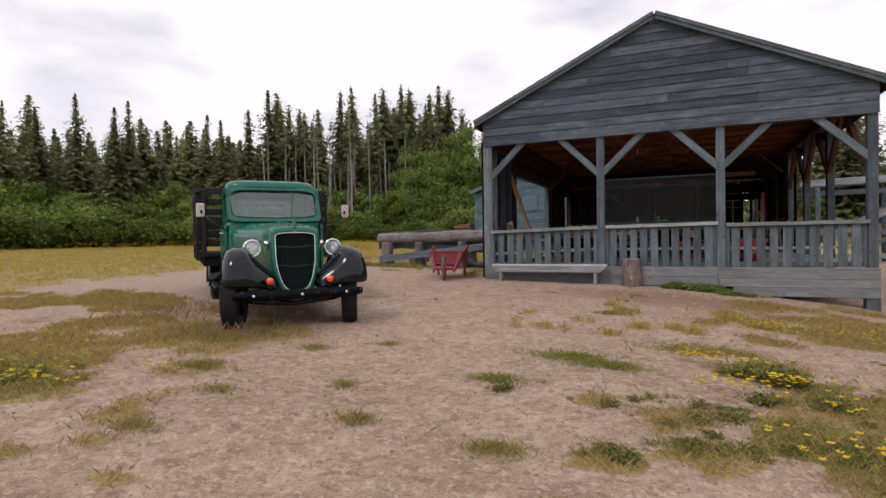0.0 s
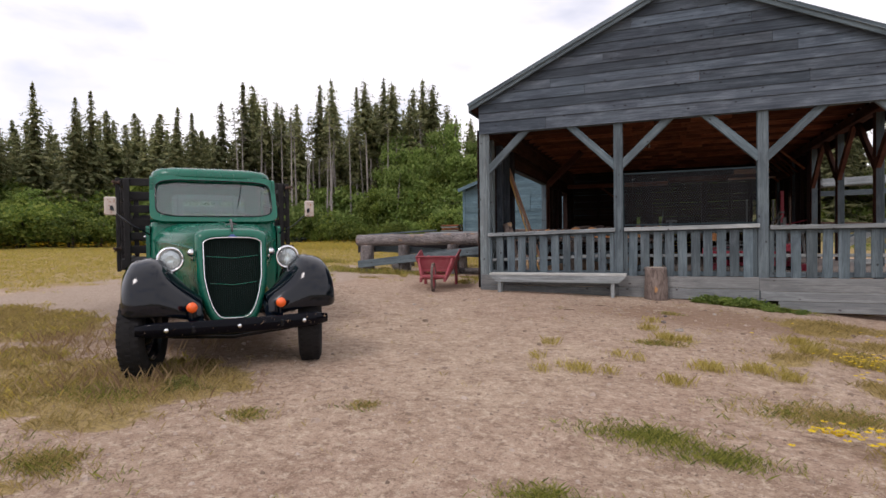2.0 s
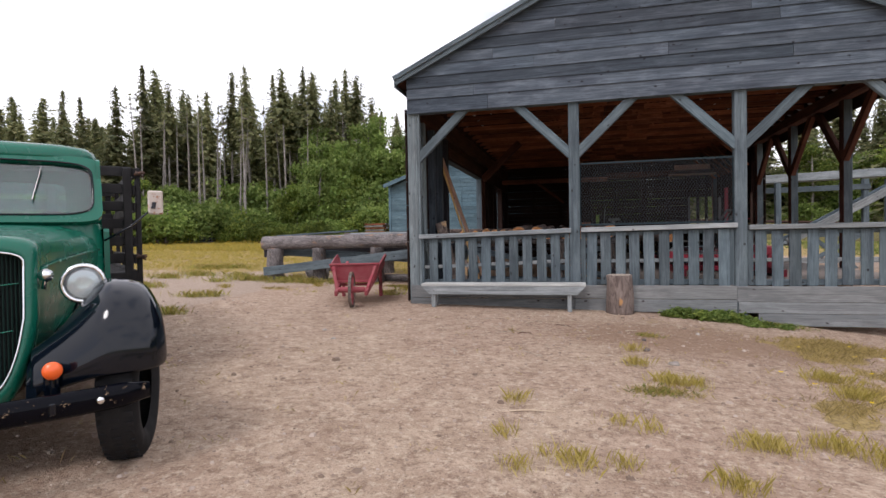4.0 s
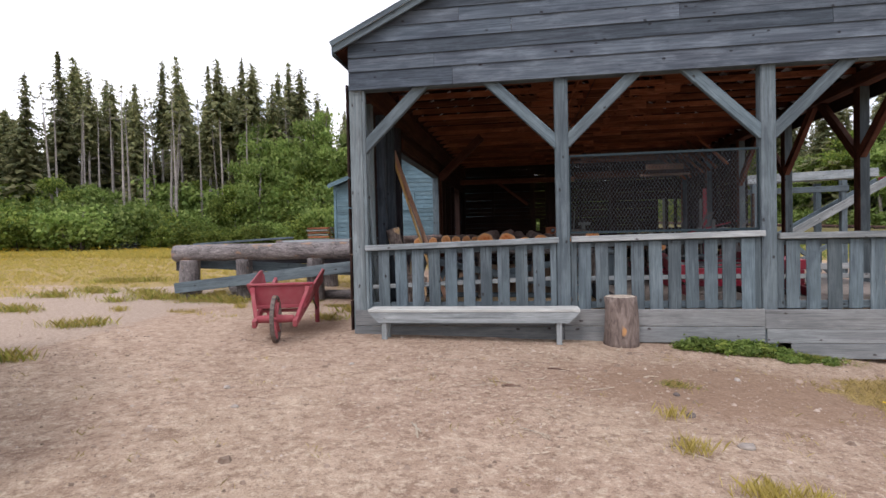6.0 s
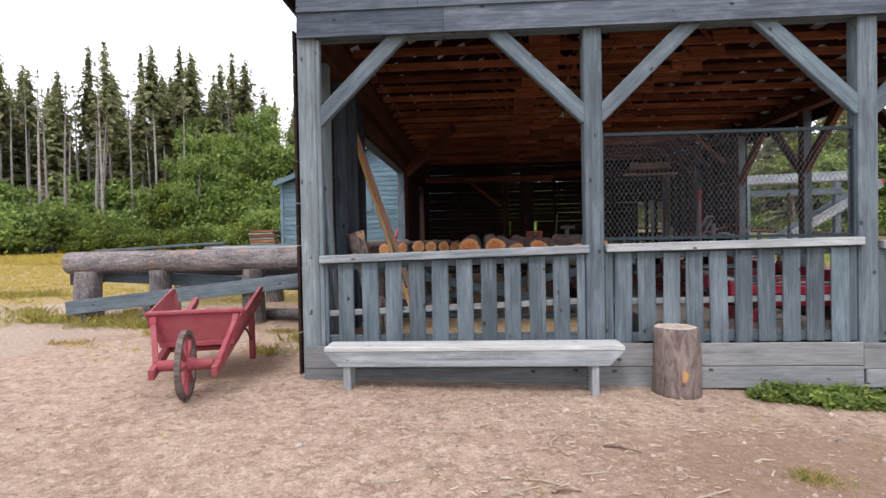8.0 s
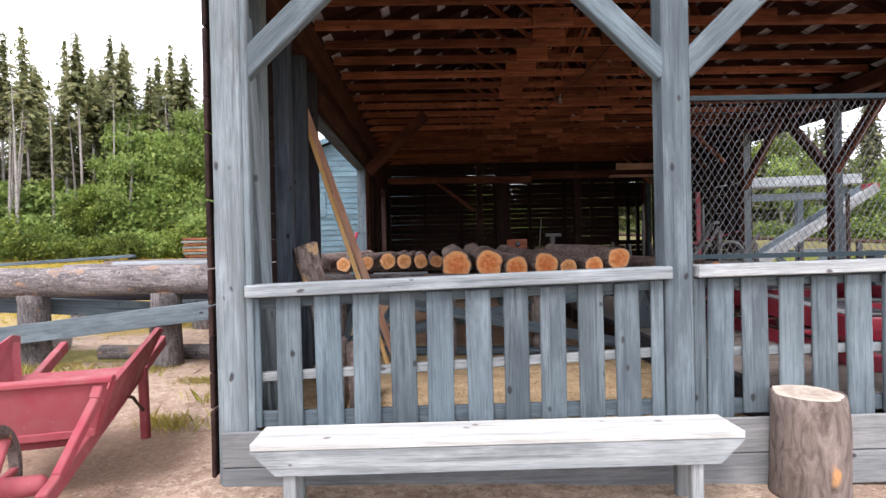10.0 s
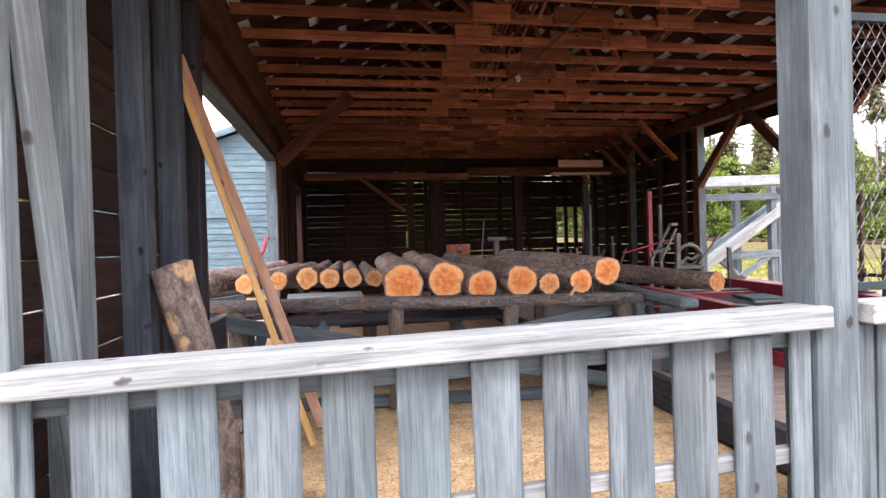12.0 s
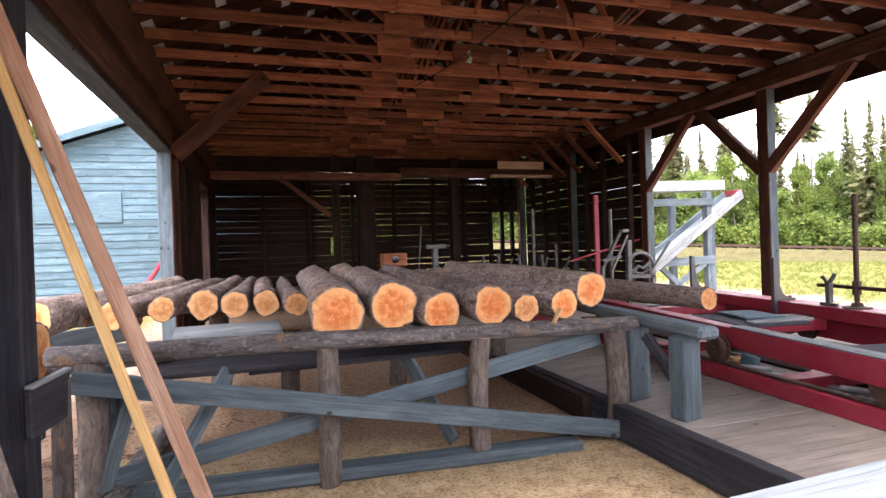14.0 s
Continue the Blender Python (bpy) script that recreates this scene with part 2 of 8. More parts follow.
LOGEND_PALE = cut_end("dried_log_end", (0.72, 0.38, 0.17), (0.48, 0.20, 0.07))
STUMPTOP = cut_end("stump_top_wood", (0.55, 0.48, 0.40), (0.38, 0.31, 0.25))
RED = paint("red_carriage_paint", (0.27, 0.006, 0.030), (0.40, 0.26, 0.26), 0.45, wear=0.68, dust=0.16)
BARROW = paint("faded_red_paint", (0.27, 0.042, 0.058), (0.36, 0.16, 0.16), 0.65, 0.3, wear=0.64, dust=0.25)
def enamel(name, base, rough=0.12, spec=0.4, dust=0.0, dust_colour=(0.25, 0.21, 0.17)):
    """Glossy vehicle paint with a little dust and orange peel."""
    m = Nodes(name, rough, 0.0, spec)
    n1 = m.noise(m.coords(), 2.2, 5.0)
    c = m.mix(m.ramp(n1, [(0.35, 0.0), (0.8, 0.3)]), base, tuple(min(1, x * 1.3 + 0.002) for x in base))
    c = m.mix(m.ramp(m.noise(m.coords(), 9.0, 6.0, 0.7), [(0.45, 0.0), (0.85, dust)]), c, dust_colour)
    m.colour(c).rough(m.ramp(m.noise(m.coords(), 5.0, 5.0), [(0.3, rough), (0.8, rough * 2.2)]))
    m.bump(m.noise(m.coords(), 30.0, 2.0), 0.015, 0.002)
    return m.mat


GREEN = enamel("green_truck_enamel", (0.002, 0.110, 0.070), 0.16, 0.45, 0.03)
BLACK = enamel("black_fender_enamel", (0.002, 0.0042, 0.0085), 0.07, 0.42, 0.0, (0.05, 0.045, 0.04))
GRILLE = paint("dark_grille_paint", (0.004, 0.007, 0.007), None, 0.5, 0.15)
BLACKWOOD = paint("black_stake_paint", (0.012, 0.011, 0.012), (0.06, 0.05, 0.045), 0.6, 0.3, wear=0.66)
CHROME = paint("chrome_plate", (0.75, 0.76, 0.78), None, 0.12, 0.5, metal=1.0)
RUST = paint("rusted_steel", (0.07, 0.042, 0.032), (0.17, 0.08, 0.045), 0.75, 0.3, wear=0.58)
STEEL = paint("grey_machine_steel", (0.12, 0.12, 0.12), (0.10, 0.06, 0.04), 0.55, 0.4, wear=0.66, metal=0.4)
RUBBER = paint("tyre_rubber", (0.012, 0.012, 0.013), None, 0.8, 0.2, dust=0.08, dust_colour=(0.09, 0.075, 0.06))
GREENBAR = paint("green_grille_bars", (0.003, 0.015, 0.012), None, 0.45, 0.15)
BUMPER = paint("chipped_bumper_enamel", (0.001, 0.0015, 0.004), (0.36, 0.25, 0.16), 0.12, 0.12, wear=0.645)
ORANGE = paint("orange_lens", (0.85, 0.12, 0.015), None, 0.3, 0.5, 0.4)
WIRE = paint("galvanised_wire", (0.11, 0.115, 0.125), (0.10, 0.07, 0.055), 0.5, 0.4, wear=0.68, metal=0.6)
MESHFRAME = paint("mesh_frame_steel", (0.016, 0.028, 0.034), (0.05, 0.05, 0.05), 0.65, 0.25)
WHITEPLASTIC = paint("mirror_back_white", (0.50, 0.43, 0.38), (0.34, 0.15, 0.08), 0.4, wear=0.56)
BLUE = paint("blue_badge_enamel", (0.03, 0.08, 0.30), None, 0.3, 0.5)
SEATCLOTH = paint("dark_cab_interior", (0.02, 0.02, 0.02), None, 0.9, 0.2)
TIN = paint("corrugated_roof_metal", (0.78, 0.79, 0.80), (0.40, 0.31, 0.26), 0.45, 0.5, wear=0.66, metal=0.2)


def glass(name, tint=(0.85, 0.9, 0.9), rough=0.02):
    m = Nodes(name, rough)
    m.bsdf.inputs["Base Color"].default_value = rgb(tint)
    m.bsdf.inputs["Transmission Weight"].default_value = 1.0
    m.bsdf.inputs["IOR"].default_value = 1.75
    return m.mat


GLASS = glass("window_glass", (0.52, 0.70, 0.67))
LENS = glass("headlamp_glass", (0.86, 0.92, 0.93), 0.10)
LENS.node_tree.nodes["Principled BSDF"].inputs["IOR"].default_value = 1.3
LENS.node_tree.nodes["Principled BSDF"].inputs["Transmission Weight"].default_value = 0.8
SILVER = paint("lamp_reflector", (0.62, 0.65, 0.68), (0.30, 0.31, 0.32), 0.22, 0.5, metal=0.9, wear=0.60)
STUMPBARK = bark_like("stump_bark", (0.085, 0.062, 0.055), (0.31, 0.25, 0.22), 8.0, 0.02, (0.50, 0.27, 0.12), -0.09, along=0.3)
SKIRT = wood("skirt_board_wood", (0.12, 0.125, 0.13), (0.215, 0.218, 0.215), (0.31, 0.31, 0.30), stain=(0.13, 0.125, 0.125))
STRIP = wood("yellow_sawn_strip", (0.50, 0.28, 0.10), (0.66, 0.40, 0.155), (0.78, 0.52, 0.25), stain=(0.42, 0.20, 0.07), low=0.9, high=1.1)
PINKBOARD = wood("dried_pink_board", (0.35, 0.195, 0.13), (0.53, 0.335, 0.235), (0.65, 0.455, 0.345), stain=(0.40, 0.17, 0.09), stain_amount=0.7, low=0.95, high=1.05)
STRAW = leaf("seed_grass", (0.20, 0.125, 0.075), (0.29, 0.195, 0.105), (0.36, 0.27, 0.14), 0.35)

NEEDLES = leaf("spruce_needles", (0.092, 0.116, 0.054), (0.200, 0.214, 0.098), (0.305, 0.285, 0.138), 0.45)
LEAVES = leaf("alder_leaves", (0.070, 0.118, 0.024), (0.150, 0.210, 0.040), (0.29, 0.33, 0.072), 0.45)
LEAVES_PALE = leaf("birch_leaves", (0.105, 0.170, 0.040), (0.19, 0.27, 0.065), (0.30, 0.37, 0.11), 0.45)
GRASS_DRY = leaf("dry_grass", (0.24, 0.185, 0.070), (0.40, 0.305, 0.110), (0.56, 0.43, 0.18), 0.35)
GRASS_GREEN = leaf("green_grass", (0.105, 0.130, 0.028), (0.25, 0.28, 0.052), (0.46, 0.42, 0.11), 0.35)
GRASS_MEADOW = leaf("meadow_grass", (0.60, 0.46, 0.10), (0.34, 0.32, 0.07), (0.70, 0.52, 0.15), 0.35)
WEEDLEAF = leaf("weed_leaves", (0.095, 0.110, 0.030), (0.215, 0.225, 0.055), (0.35, 0.325, 0.105), 0.4)
GRASS_YELLOW = leaf("yellow_grass", (0.27, 0.22, 0.055), (0.47, 0.385, 0.095), (0.60, 0.49, 0.18), 0.4)
PETALS = leaf("yellow_petals", (0.70, 0.48, 0.01), (0.80, 0.58, 0.02), (0.75, 0.50, 0.02), 0.2)
TRUNK = bark_like("spruce_trunk", (0.06, 0.05, 0.045), (0.20, 0.175, 0.16), 3.0, 0.02)
PALETRUNK = bark_like("bare_trunk", (0.16, 0.14, 0.125), (0.38, 0.35, 0.33), 3.0, 0.02)


def ground_material():
    m = Nodes("packed_dirt_and_turf", 0.95, spec=0.12)
    v = m.coords((1, 1, 1), False)
    fine, mid, big = m.noise(v, 55.0, 6.0, 0.7), m.noise(v, 5.0, 8.0, 0.72, 0.6), m.noise(v, 0.42, 5.0, 0.6, 0.5)
    c = m.ramp(mid, [(0.30, (0.268, 0.179, 0.129)), (0.48, (0.398, 0.284, 0.211)), (0.68, (0.515, 0.388, 0.294))])
    c = m.mix(m.ramp(big, [(0.42, 0.0), (0.62, 0.6)]), c, m.ramp(mid, [(0.32, (0.391, 0.293, 0.208)), (0.65, (0.594, 0.468, 0.349))]))
    c = m.mix(m.ramp(m.noise(v, 1.3, 7.0, 0.74, 0.8), [(0.50, 0.0), (0.66, 0.5)]), c, (0.242, 0.157, 0.108))
    c = m.mix(m.ramp(m.noise(v, 11.0, 6.0, 0.72), [(0.51, 0.0), (0.60, 0.6)]), c, (0.202, 0.132, 0.095))
    c = m.mix(m.ramp(m.noise(v, 17.0, 5.0, 0.7), [(0.53, 0.0), (0.61, 0.6)]), c, (0.613, 0.502, 0.384))
    c = m.mix(m.ramp(fine, [(0.36, 0.6), (0.49, 0.0)]), c, (0.150, 0.099, 0.072))
    c = m.mix(m.ramp(m.noise(v, 130.0, 2.0), [(0.64, 0.0), (0.70, 0.6)]), c, (0.679, 0.584, 0.475))
    speck = m.noise(v, 26.0, 6.0, 0.72)
    for attr, col_a, col_b in (("gravel", (0.239, 0.182, 0.140), (0.502, 0.402, 0.324)), ("damp_shade", (0.194, 0.123, 0.082), (0.325, 0.220, 0.153)), ("turf", (0.150, 0.112, 0.045), (0.456, 0.335, 0.125)), ("green", (0.046, 0.053, 0.015), (0.285, 0.253, 0.059))):
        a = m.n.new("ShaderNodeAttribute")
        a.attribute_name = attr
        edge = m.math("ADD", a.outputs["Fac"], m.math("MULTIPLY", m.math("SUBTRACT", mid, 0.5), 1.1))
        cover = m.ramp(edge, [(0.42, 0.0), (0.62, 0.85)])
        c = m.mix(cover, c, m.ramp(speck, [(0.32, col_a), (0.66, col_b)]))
    m.colour(c)
    m.bump(m.math("ADD", m.math("ADD", m.math("MULTIPLY", fine, 0.35), mid), m.math("MULTIPLY", m.noise(v, 15.0, 5.0, 0.7, 0.5), 0.6)), 0.75, 0.055)
    return m.mat


GROUND = ground_material()


def sand_material():
    m = Nodes("sawdust_sand", 0.95, spec=0.1)
    v = m.coords((1, 1, 1), False)
    mid = m.noise(v, 7.0, 6.0, 0.65)
    c = m.ramp(mid, [(0.3, (0.31, 0.212, 0.122)), (0.52, (0.49, 0.36, 0.212)), (0.75, (0.60, 0.455, 0.285))])
    c = m.mix(m.ramp(m.noise(v, 55.0, 5.0, 0.7), [(0.38, 0.7), (0.52, 0.0)]), c, (0.10, 0.06, 0.035))
    # Bark litter behind the deck, its colour also carrying the deck's shadow.
    a = m.n.new("ShaderNodeAttribute")
    a.attribute_name = "litter_shade"
    edge = m.math("ADD", a.outputs["Fac"], m.math("MULTIPLY", m.math("SUBTRACT", mid, 0.5), 1.2))
    c = m.mix(m.ramp(edge, [(0.35, 0.0), (0.65, 0.95)]), c, m.ramp(m.noise(v, 40.0, 5.0, 0.7), [(0.35, (0.15, 0.095, 0.063)), (0.65, (0.44, 0.29, 0.19))]))
    m.colour(c).bump(m.noise(v, 38.0, 6.0, 0.7), 0.6, 0.02)
    return m.mat


SAND = sand_material()

# ---- builders ----
WORLD = {}
MESHES = {}


def put(ob, m, parent=None):
    """Stand ob at the world pose m, under parent if one is given."""
    WORLD[ob.name] = m.copy()
    if parent is not None:
        ob.parent = parent
        ob.matrix_basis = WORLD[parent.name].inverted() @ m
    else:
        ob.matrix_basis = m
    return ob


def thing(name, m, label, category, group="", kind=""):
    return tagged(put(new(name), m), label, category, group, kind)


def mesh_of(bm, name, *mats, smooth=False):
    me = bpy.data.meshes.new(name)
    bm.to_mesh(me)
    bm.free()
    for mt in mats:
        me.materials.append(mt)
    if smooth:
        me.shade_smooth()
    return me


def part(name, bm, material, parent, label="", m=None, smooth=False):
    """Links a bmesh (or a ready mesh) as one mesh object under a thing or a part. Its pose m is in the world; without one it shares its parent's."""
    mats = material if isinstance(material, (tuple, list)) else (material,)
    me = bm if isinstance(bm, bpy.types.Mesh) else mesh_of(bm, name, *mats, smooth=smooth)
    ob = new(name, me)
    put(ob, WORLD[parent.name] if m is None else m, parent)
    return tagged(ob, label)


def solo(name, bm, material, m, label, category, group="", kind="", smooth=False):
    """A thing of one mesh."""
    mats = material if isinstance(material, (tuple, list)) else (material,)
    me = bm if isinstance(bm, bpy.types.Mesh) else mesh_of(bm, name, *mats, smooth=smooth)
    return tagged(put(new(name, me), m), label, category, group, kind)


def add_box(bm, l, w, h, m=Matrix(), bevel=0.0):
    made = bmesh.ops.create_cube(bm, size=1.0, matrix=m @ Matrix.Diagonal((l, w, h, 1)))
    if bevel:
        edges = list({e for v in made["verts"] for e in v.link_edges})
        bmesh.ops.bevel(bm, geom=edges, offset=bevel, segments=1, affect="EDGES", profile=0.5)
    return bm


def box_mesh(l, w, h, mat, bevel=0.006):
    key = (round(l, 2), round(w, 3), round(h, 3), mat.name, bevel)
    if key not in MESHES:
        MESHES[key] = mesh_of(add_box(bmesh.new(), key[0], key[1], key[2], Matrix(), bevel), "board", mat)
    return MESHES[key]


def along(a, b, up=(0, 0, 1)):
    """A pose at the middle of a-b with x along it and z nearest to up; and the length."""
    a, b = Vector(a), Vector(b)
    x = (b - a).normalized()
    u = Vector(up)
    if abs(x.dot(u)) > 0.99:
        u = Vector((0, 1, 0)) if abs(x.y) < 0.9 else Vector((1, 0, 0))
    y = u.cross(x).normalized()
    z = x.cross(y)
    m = Matrix((x, y, z)).transposed().to_4x4()
    m.translation = (a + b) / 2
    return m, (b - a).length


def board(name, parent, a, b, w, h, mat, up=(0, 0, 1), label="", bevel=0.006):
    """A sawn piece from a to b, w across and h along up."""
    m, length = along(a, b, up)
    return part(name, box_mesh(length, w, h, mat, bevel), mat, parent, label, m)


def rings(bm, sections, close=True, caps=True, mat_caps=0):
    """Skin a row of closed rings of points."""
    rows = [[bm.verts.new(p) for p in ring] for ring in sections]
    n = len(rows[0])
    for r0, r1 in zip(rows, rows[1:]):
        for i in range(n if close else n - 1):
            j = (i + 1) % n
            bm.faces.new((r0[i], r0[j], r1[j], r1[i]))
    if caps:
        f = bm.faces.new(list(reversed(rows[0])))
        g = bm.faces.new(rows[-1])
        f.material_index = g.material_index = mat_caps
    return rows


def cyl(bm, a, b, r0, r1=None, n=12, caps=True):
    m, length = along(a, b)
    r1 = r0 if r1 is None else r1
    secs = []
    for s, r in ((-0.5, r0), (0.5, r1)):
        secs.append([m @ Vector((s * length, r * math.cos(k * math.tau / n), r * math.sin(k * math.tau / n))) for k in range(n)])
    rings(bm, secs, caps=caps)
    return bm


def tube(bm, pts, r, n=8):
    """A round bar through points."""
    pts = [Vector(p) for p in pts]
    secs, ref = [], None
    for i, p in enumerate(pts):
        d = (pts[min(i + 1, len(pts) - 1)] - pts[max(i - 1, 0)]).normalized()
        if ref is None:
            ref = Vector((0, 0, 1)) if abs(d.z) < 0.9 else Vector((1, 0, 0))
        s = d.cross(ref).normalized()
        u = s.cross(d)
        ref = u
        rad = r[i] if isinstance(r, (list, tuple)) else r
        secs.append([p + rad * (math.cos(k * math.tau / n) * s + math.sin(k * math.tau / n) * u) for k in range(n)])
    rings(bm, secs)
    return bm


def lathe(bm, profile, n=24, m=Matrix(), caps=True):
    """Turn (x, r) pairs about x."""
    rings(bm, [[m @ Vector((x, r * math.cos(k * math.tau / n), r * math.sin(k * math.tau / n))) for k in range(n)] for x, r in profile], caps=caps)
    return bm


def log_bm(length, r0, r1, seed, n=18, steps=9, wob=0.05, bend=0.02, sag=0.0):
    """A round log along x, with a rough skin and inset sawn ends (material slot 1)."""
    rnd = random.Random(seed)
    off = Vector((rnd.uniform(-50, 50), rnd.uniform(-50, 50), 0))
    bm = bmesh.new()
    secs = []
    by, bz = rnd.uniform(-bend, bend), rnd.uniform(-bend, bend)
    for i in range(steps + 1):
        s = i / steps
        x, r = (s - 0.5) * length, r0 + (r1 - r0) * s
        c = Vector((x, by * math.sin(math.pi * s), bz * math.sin(math.pi * s)))
        ring = []
        for k in range(n):
            a = k * math.tau / n
            d = Vector((0, math.cos(a), math.sin(a)))
            q = r * (1 + wob * 2 * (noise.noise(off + Vector((x * 1.1, d.y * 1.6, d.z * 1.6)))) + wob * noise.noise(off + Vector((x * 4, d.y * 5, d.z * 5))))
            ring.append(c + d * q)
        secs.append(ring)
    rows = rings(bm, secs, caps=False)
    for row, side in ((rows[0], -1), (rows[-1], 1)):
        mid = sum((v.co for v in row), Vector()) / n
        for v in row:
            v.co = mid + (v.co - mid) * rnd.uniform(0.97, 1.035) + Vector((rnd.uniform(-0.012, 0.012), 0, 0))
        inner = [bm.verts.new(mid + (v.co - mid) * rnd.uniform(0.90, 0.955) + Vector((mid.x - v.co.x + side * 0.004, 0, 0))) for v in row]
        hub = bm.verts.new(mid + Vector((side * 0.006, 0, 0)))
        for i in range(n):
            j = (i + 1) % n
            q = (row[i], row[j], inner[j], inner[i]) if side > 0 else (row[j], row[i], inner[i], inner[j])
            bm.faces.new(q)
            f = bm.faces.new((inner[i], inner[j], hub) if side > 0 else (inner[j], inner[i], hub))
            f.material_index = 1
    return bm


def log_mesh(length, r0, r1, seed, skin, end, **kw):
    me = mesh_of(log_bm(length, r0, r1, seed, **kw), "log", skin, end)
    for p in me.polygons:
        p.use_smooth = p.material_index == 0
    return me


def pydata(name, verts, faces, *mats, mat_index=None):
    me = bpy.data.meshes.new(name)
    me.from_pydata(verts, [], faces)
    for mt in mats:
        me.materials.append(mt)
    if mat_index is not None:
        me.polygons.foreach_set("material_index", mat_index)
    me.update()
    return me


def blob(x, y, cx, cy, rx, ry):
    return math.exp(-(((x - cx) / rx) ** 2 + ((y - cy) / ry) ** 2))


def ground_z(x, y):
    """Height of the yard: it climbs gently to the far left, and falls off at the shed's near corner."""
    px, py = max(-60.0, min(60.0, x)), max(-20.0, min(60.0, y))
    z = 0.225 - 0.022 * px + 0.020 * py
    z -= 0.50 * blob(x, y, 4.8, 10.6, 3.2, 4.6)
    z += 0.035 * noise.noise(Vector((x * 0.35, y * 0.35, 3.0))) + 0.012 * noise.noise(Vector((x * 1.7, y * 1.7, 7.0)))
    return z

# ---- ground ----
def smooth(v, a, b):
    t = max(0.0, min(1.0, (v - a) / (b - a)))
    return t * t * (3 - 2 * t)


# clumps of turf on the bare dirt: x, y, half width, half depth
CLUMPS = ((0.54, 5.4, 0.34, 0.34), (0.04, 4.09, 0.40, 0.36), (-0.36, 3.08, 0.17, 0.18), (-0.59, 4.19, 0.22, 0.30), (0.20, 3.3, 0.22, 0.18), (0.62, 3.85, 0.36, 0.42), (0.95, 3.3, 0.4, 0.36), (0.36, 8.1, 0.34, 0.5), (0.9, 7.25, 0.35, 0.4), (-3.49, 2.47, 0.18, 0.16), (-4.09, 3.46, 0.34, 0.13), (-3.22, 2.13, 0.11, 0.1), (-3.5, 1.85, 0.16, 0.13), (-2.71, 1.87, 0.2, 0.11))


def turf_at(x, y):
    """How much dry grass covers the yard at a place, 0 to 1."""
    n = noise.fractal(Vector((x * 1.15, y * 1.15, 1.5)), 0.9, 2.0, 5)
    t = 0.0
    t = max(t, 0.95 * blob(x, y, -6.2, 2.8, 2.2, 1.6))
    t = max(t, 0.80 * blob(x, y, -9.5, 6.4, 3.4, 1.3), 0.72 * blob(x, y, -5.9, 4.9, 2.2, 1.3))
    t = max(t, 0.80 * blob(x, y, 1.9, 4.3, 1.9, 2.6), 0.95 * blob(x, y, 3.1, 9.6, 2.7, 2.7))
    for cx, cy, rx, ry in CLUMPS:
        if abs(x - cx) < 2 * rx and abs(y - cy) < 2 * ry:
            t = max(t, 0.95 * blob(x, y, cx, cy, rx * 1.15, ry * 1.15))
    t = max(t, 0.6 * blob(x, y, -7.6, 13.8, 1.8, 0.5))
    t = smooth(t + 0.46 * n, 0.36, 0.62)
    t = max(t, smooth(y - 0.10 * x + 0.8 * n, 17.0, 19.5) * smooth(-x, 4.6, 6.0))
    t = max(t, smooth(-x + 1.6 * n, 11.6, 13.6) * (0.75 + 0.25 * smooth(-x, 13.0, 18.0)))
    return max(t, 0.9 * smooth(x, 8.0, 12.0), smooth(y, 27, 30))


def gravel_at(x, y):
    band = blob(0, y - 0.25 * x, 0, 14.6, 1, 2.2) * smooth(-x, 5.5, 9.0)
    track = smooth(-x, 6.6, 8.6) * (1.0 - smooth(-x, 11.6, 13.0)) * smooth(y, 3.0, 7.0) * (1.0 - smooth(y, 17.0, 20.0))
    return max(0.7 * band, 0.9 * track, 0.8 * blob(x, y, 8.5, 20.0, 2.6, 9.0))


# Damp dirt before the shed; shade is painted under truck, barrow and skids.
def damp_shade_at(x, y):
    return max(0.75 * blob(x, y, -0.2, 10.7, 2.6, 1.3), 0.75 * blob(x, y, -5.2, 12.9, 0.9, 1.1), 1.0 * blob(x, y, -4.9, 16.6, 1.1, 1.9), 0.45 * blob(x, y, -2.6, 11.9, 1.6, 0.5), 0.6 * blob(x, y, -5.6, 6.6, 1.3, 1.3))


def green_at(x, y):
    n = noise.fractal(Vector((x * 1.5, y * 1.5, 9.5)), 0.9, 2.0, 4)
    w = max(0.8 * blob(x, y, 1.2, 4.2, 1.5, 2.0), 0.75 * blob(x, y, -5.2, 2.6, 1.2, 0.9), 0.55 * blob(x, y, 2.6, 8.6, 2.0, 1.6))
    g = smooth(w + 0.45 * n, 0.45, 0.70) * turf_at(x, y)
    g = max(g, smooth(blob(x, y, 0.42, 12.32, 0.5, 0.18) + 0.25 * n, 0.35, 0.6))
    g = max(g, smooth(blob(x, y, -6.6, 15.9, 1.6, 0.5) + 0.3 * n, 0.4, 0.65))
    return max(g, 0.35 * smooth(y, 24, 30), 0.95 * smooth(x, 9.0, 13.0))


def graded(lo, hi, a, b, fine, grow=1.22, far=420.0):
    """Grid lines, close together between a and b and wider towards lo and hi."""
    xs = list(np.arange(a, b + 1e-6, fine))
    s = fine
    while xs[-1] < hi:
        s *= grow
        xs.append(xs[-1] + s)
    s = fine
    while xs[0] > lo:
        s *= grow
        xs.insert(0, xs[0] - s)
    return xs


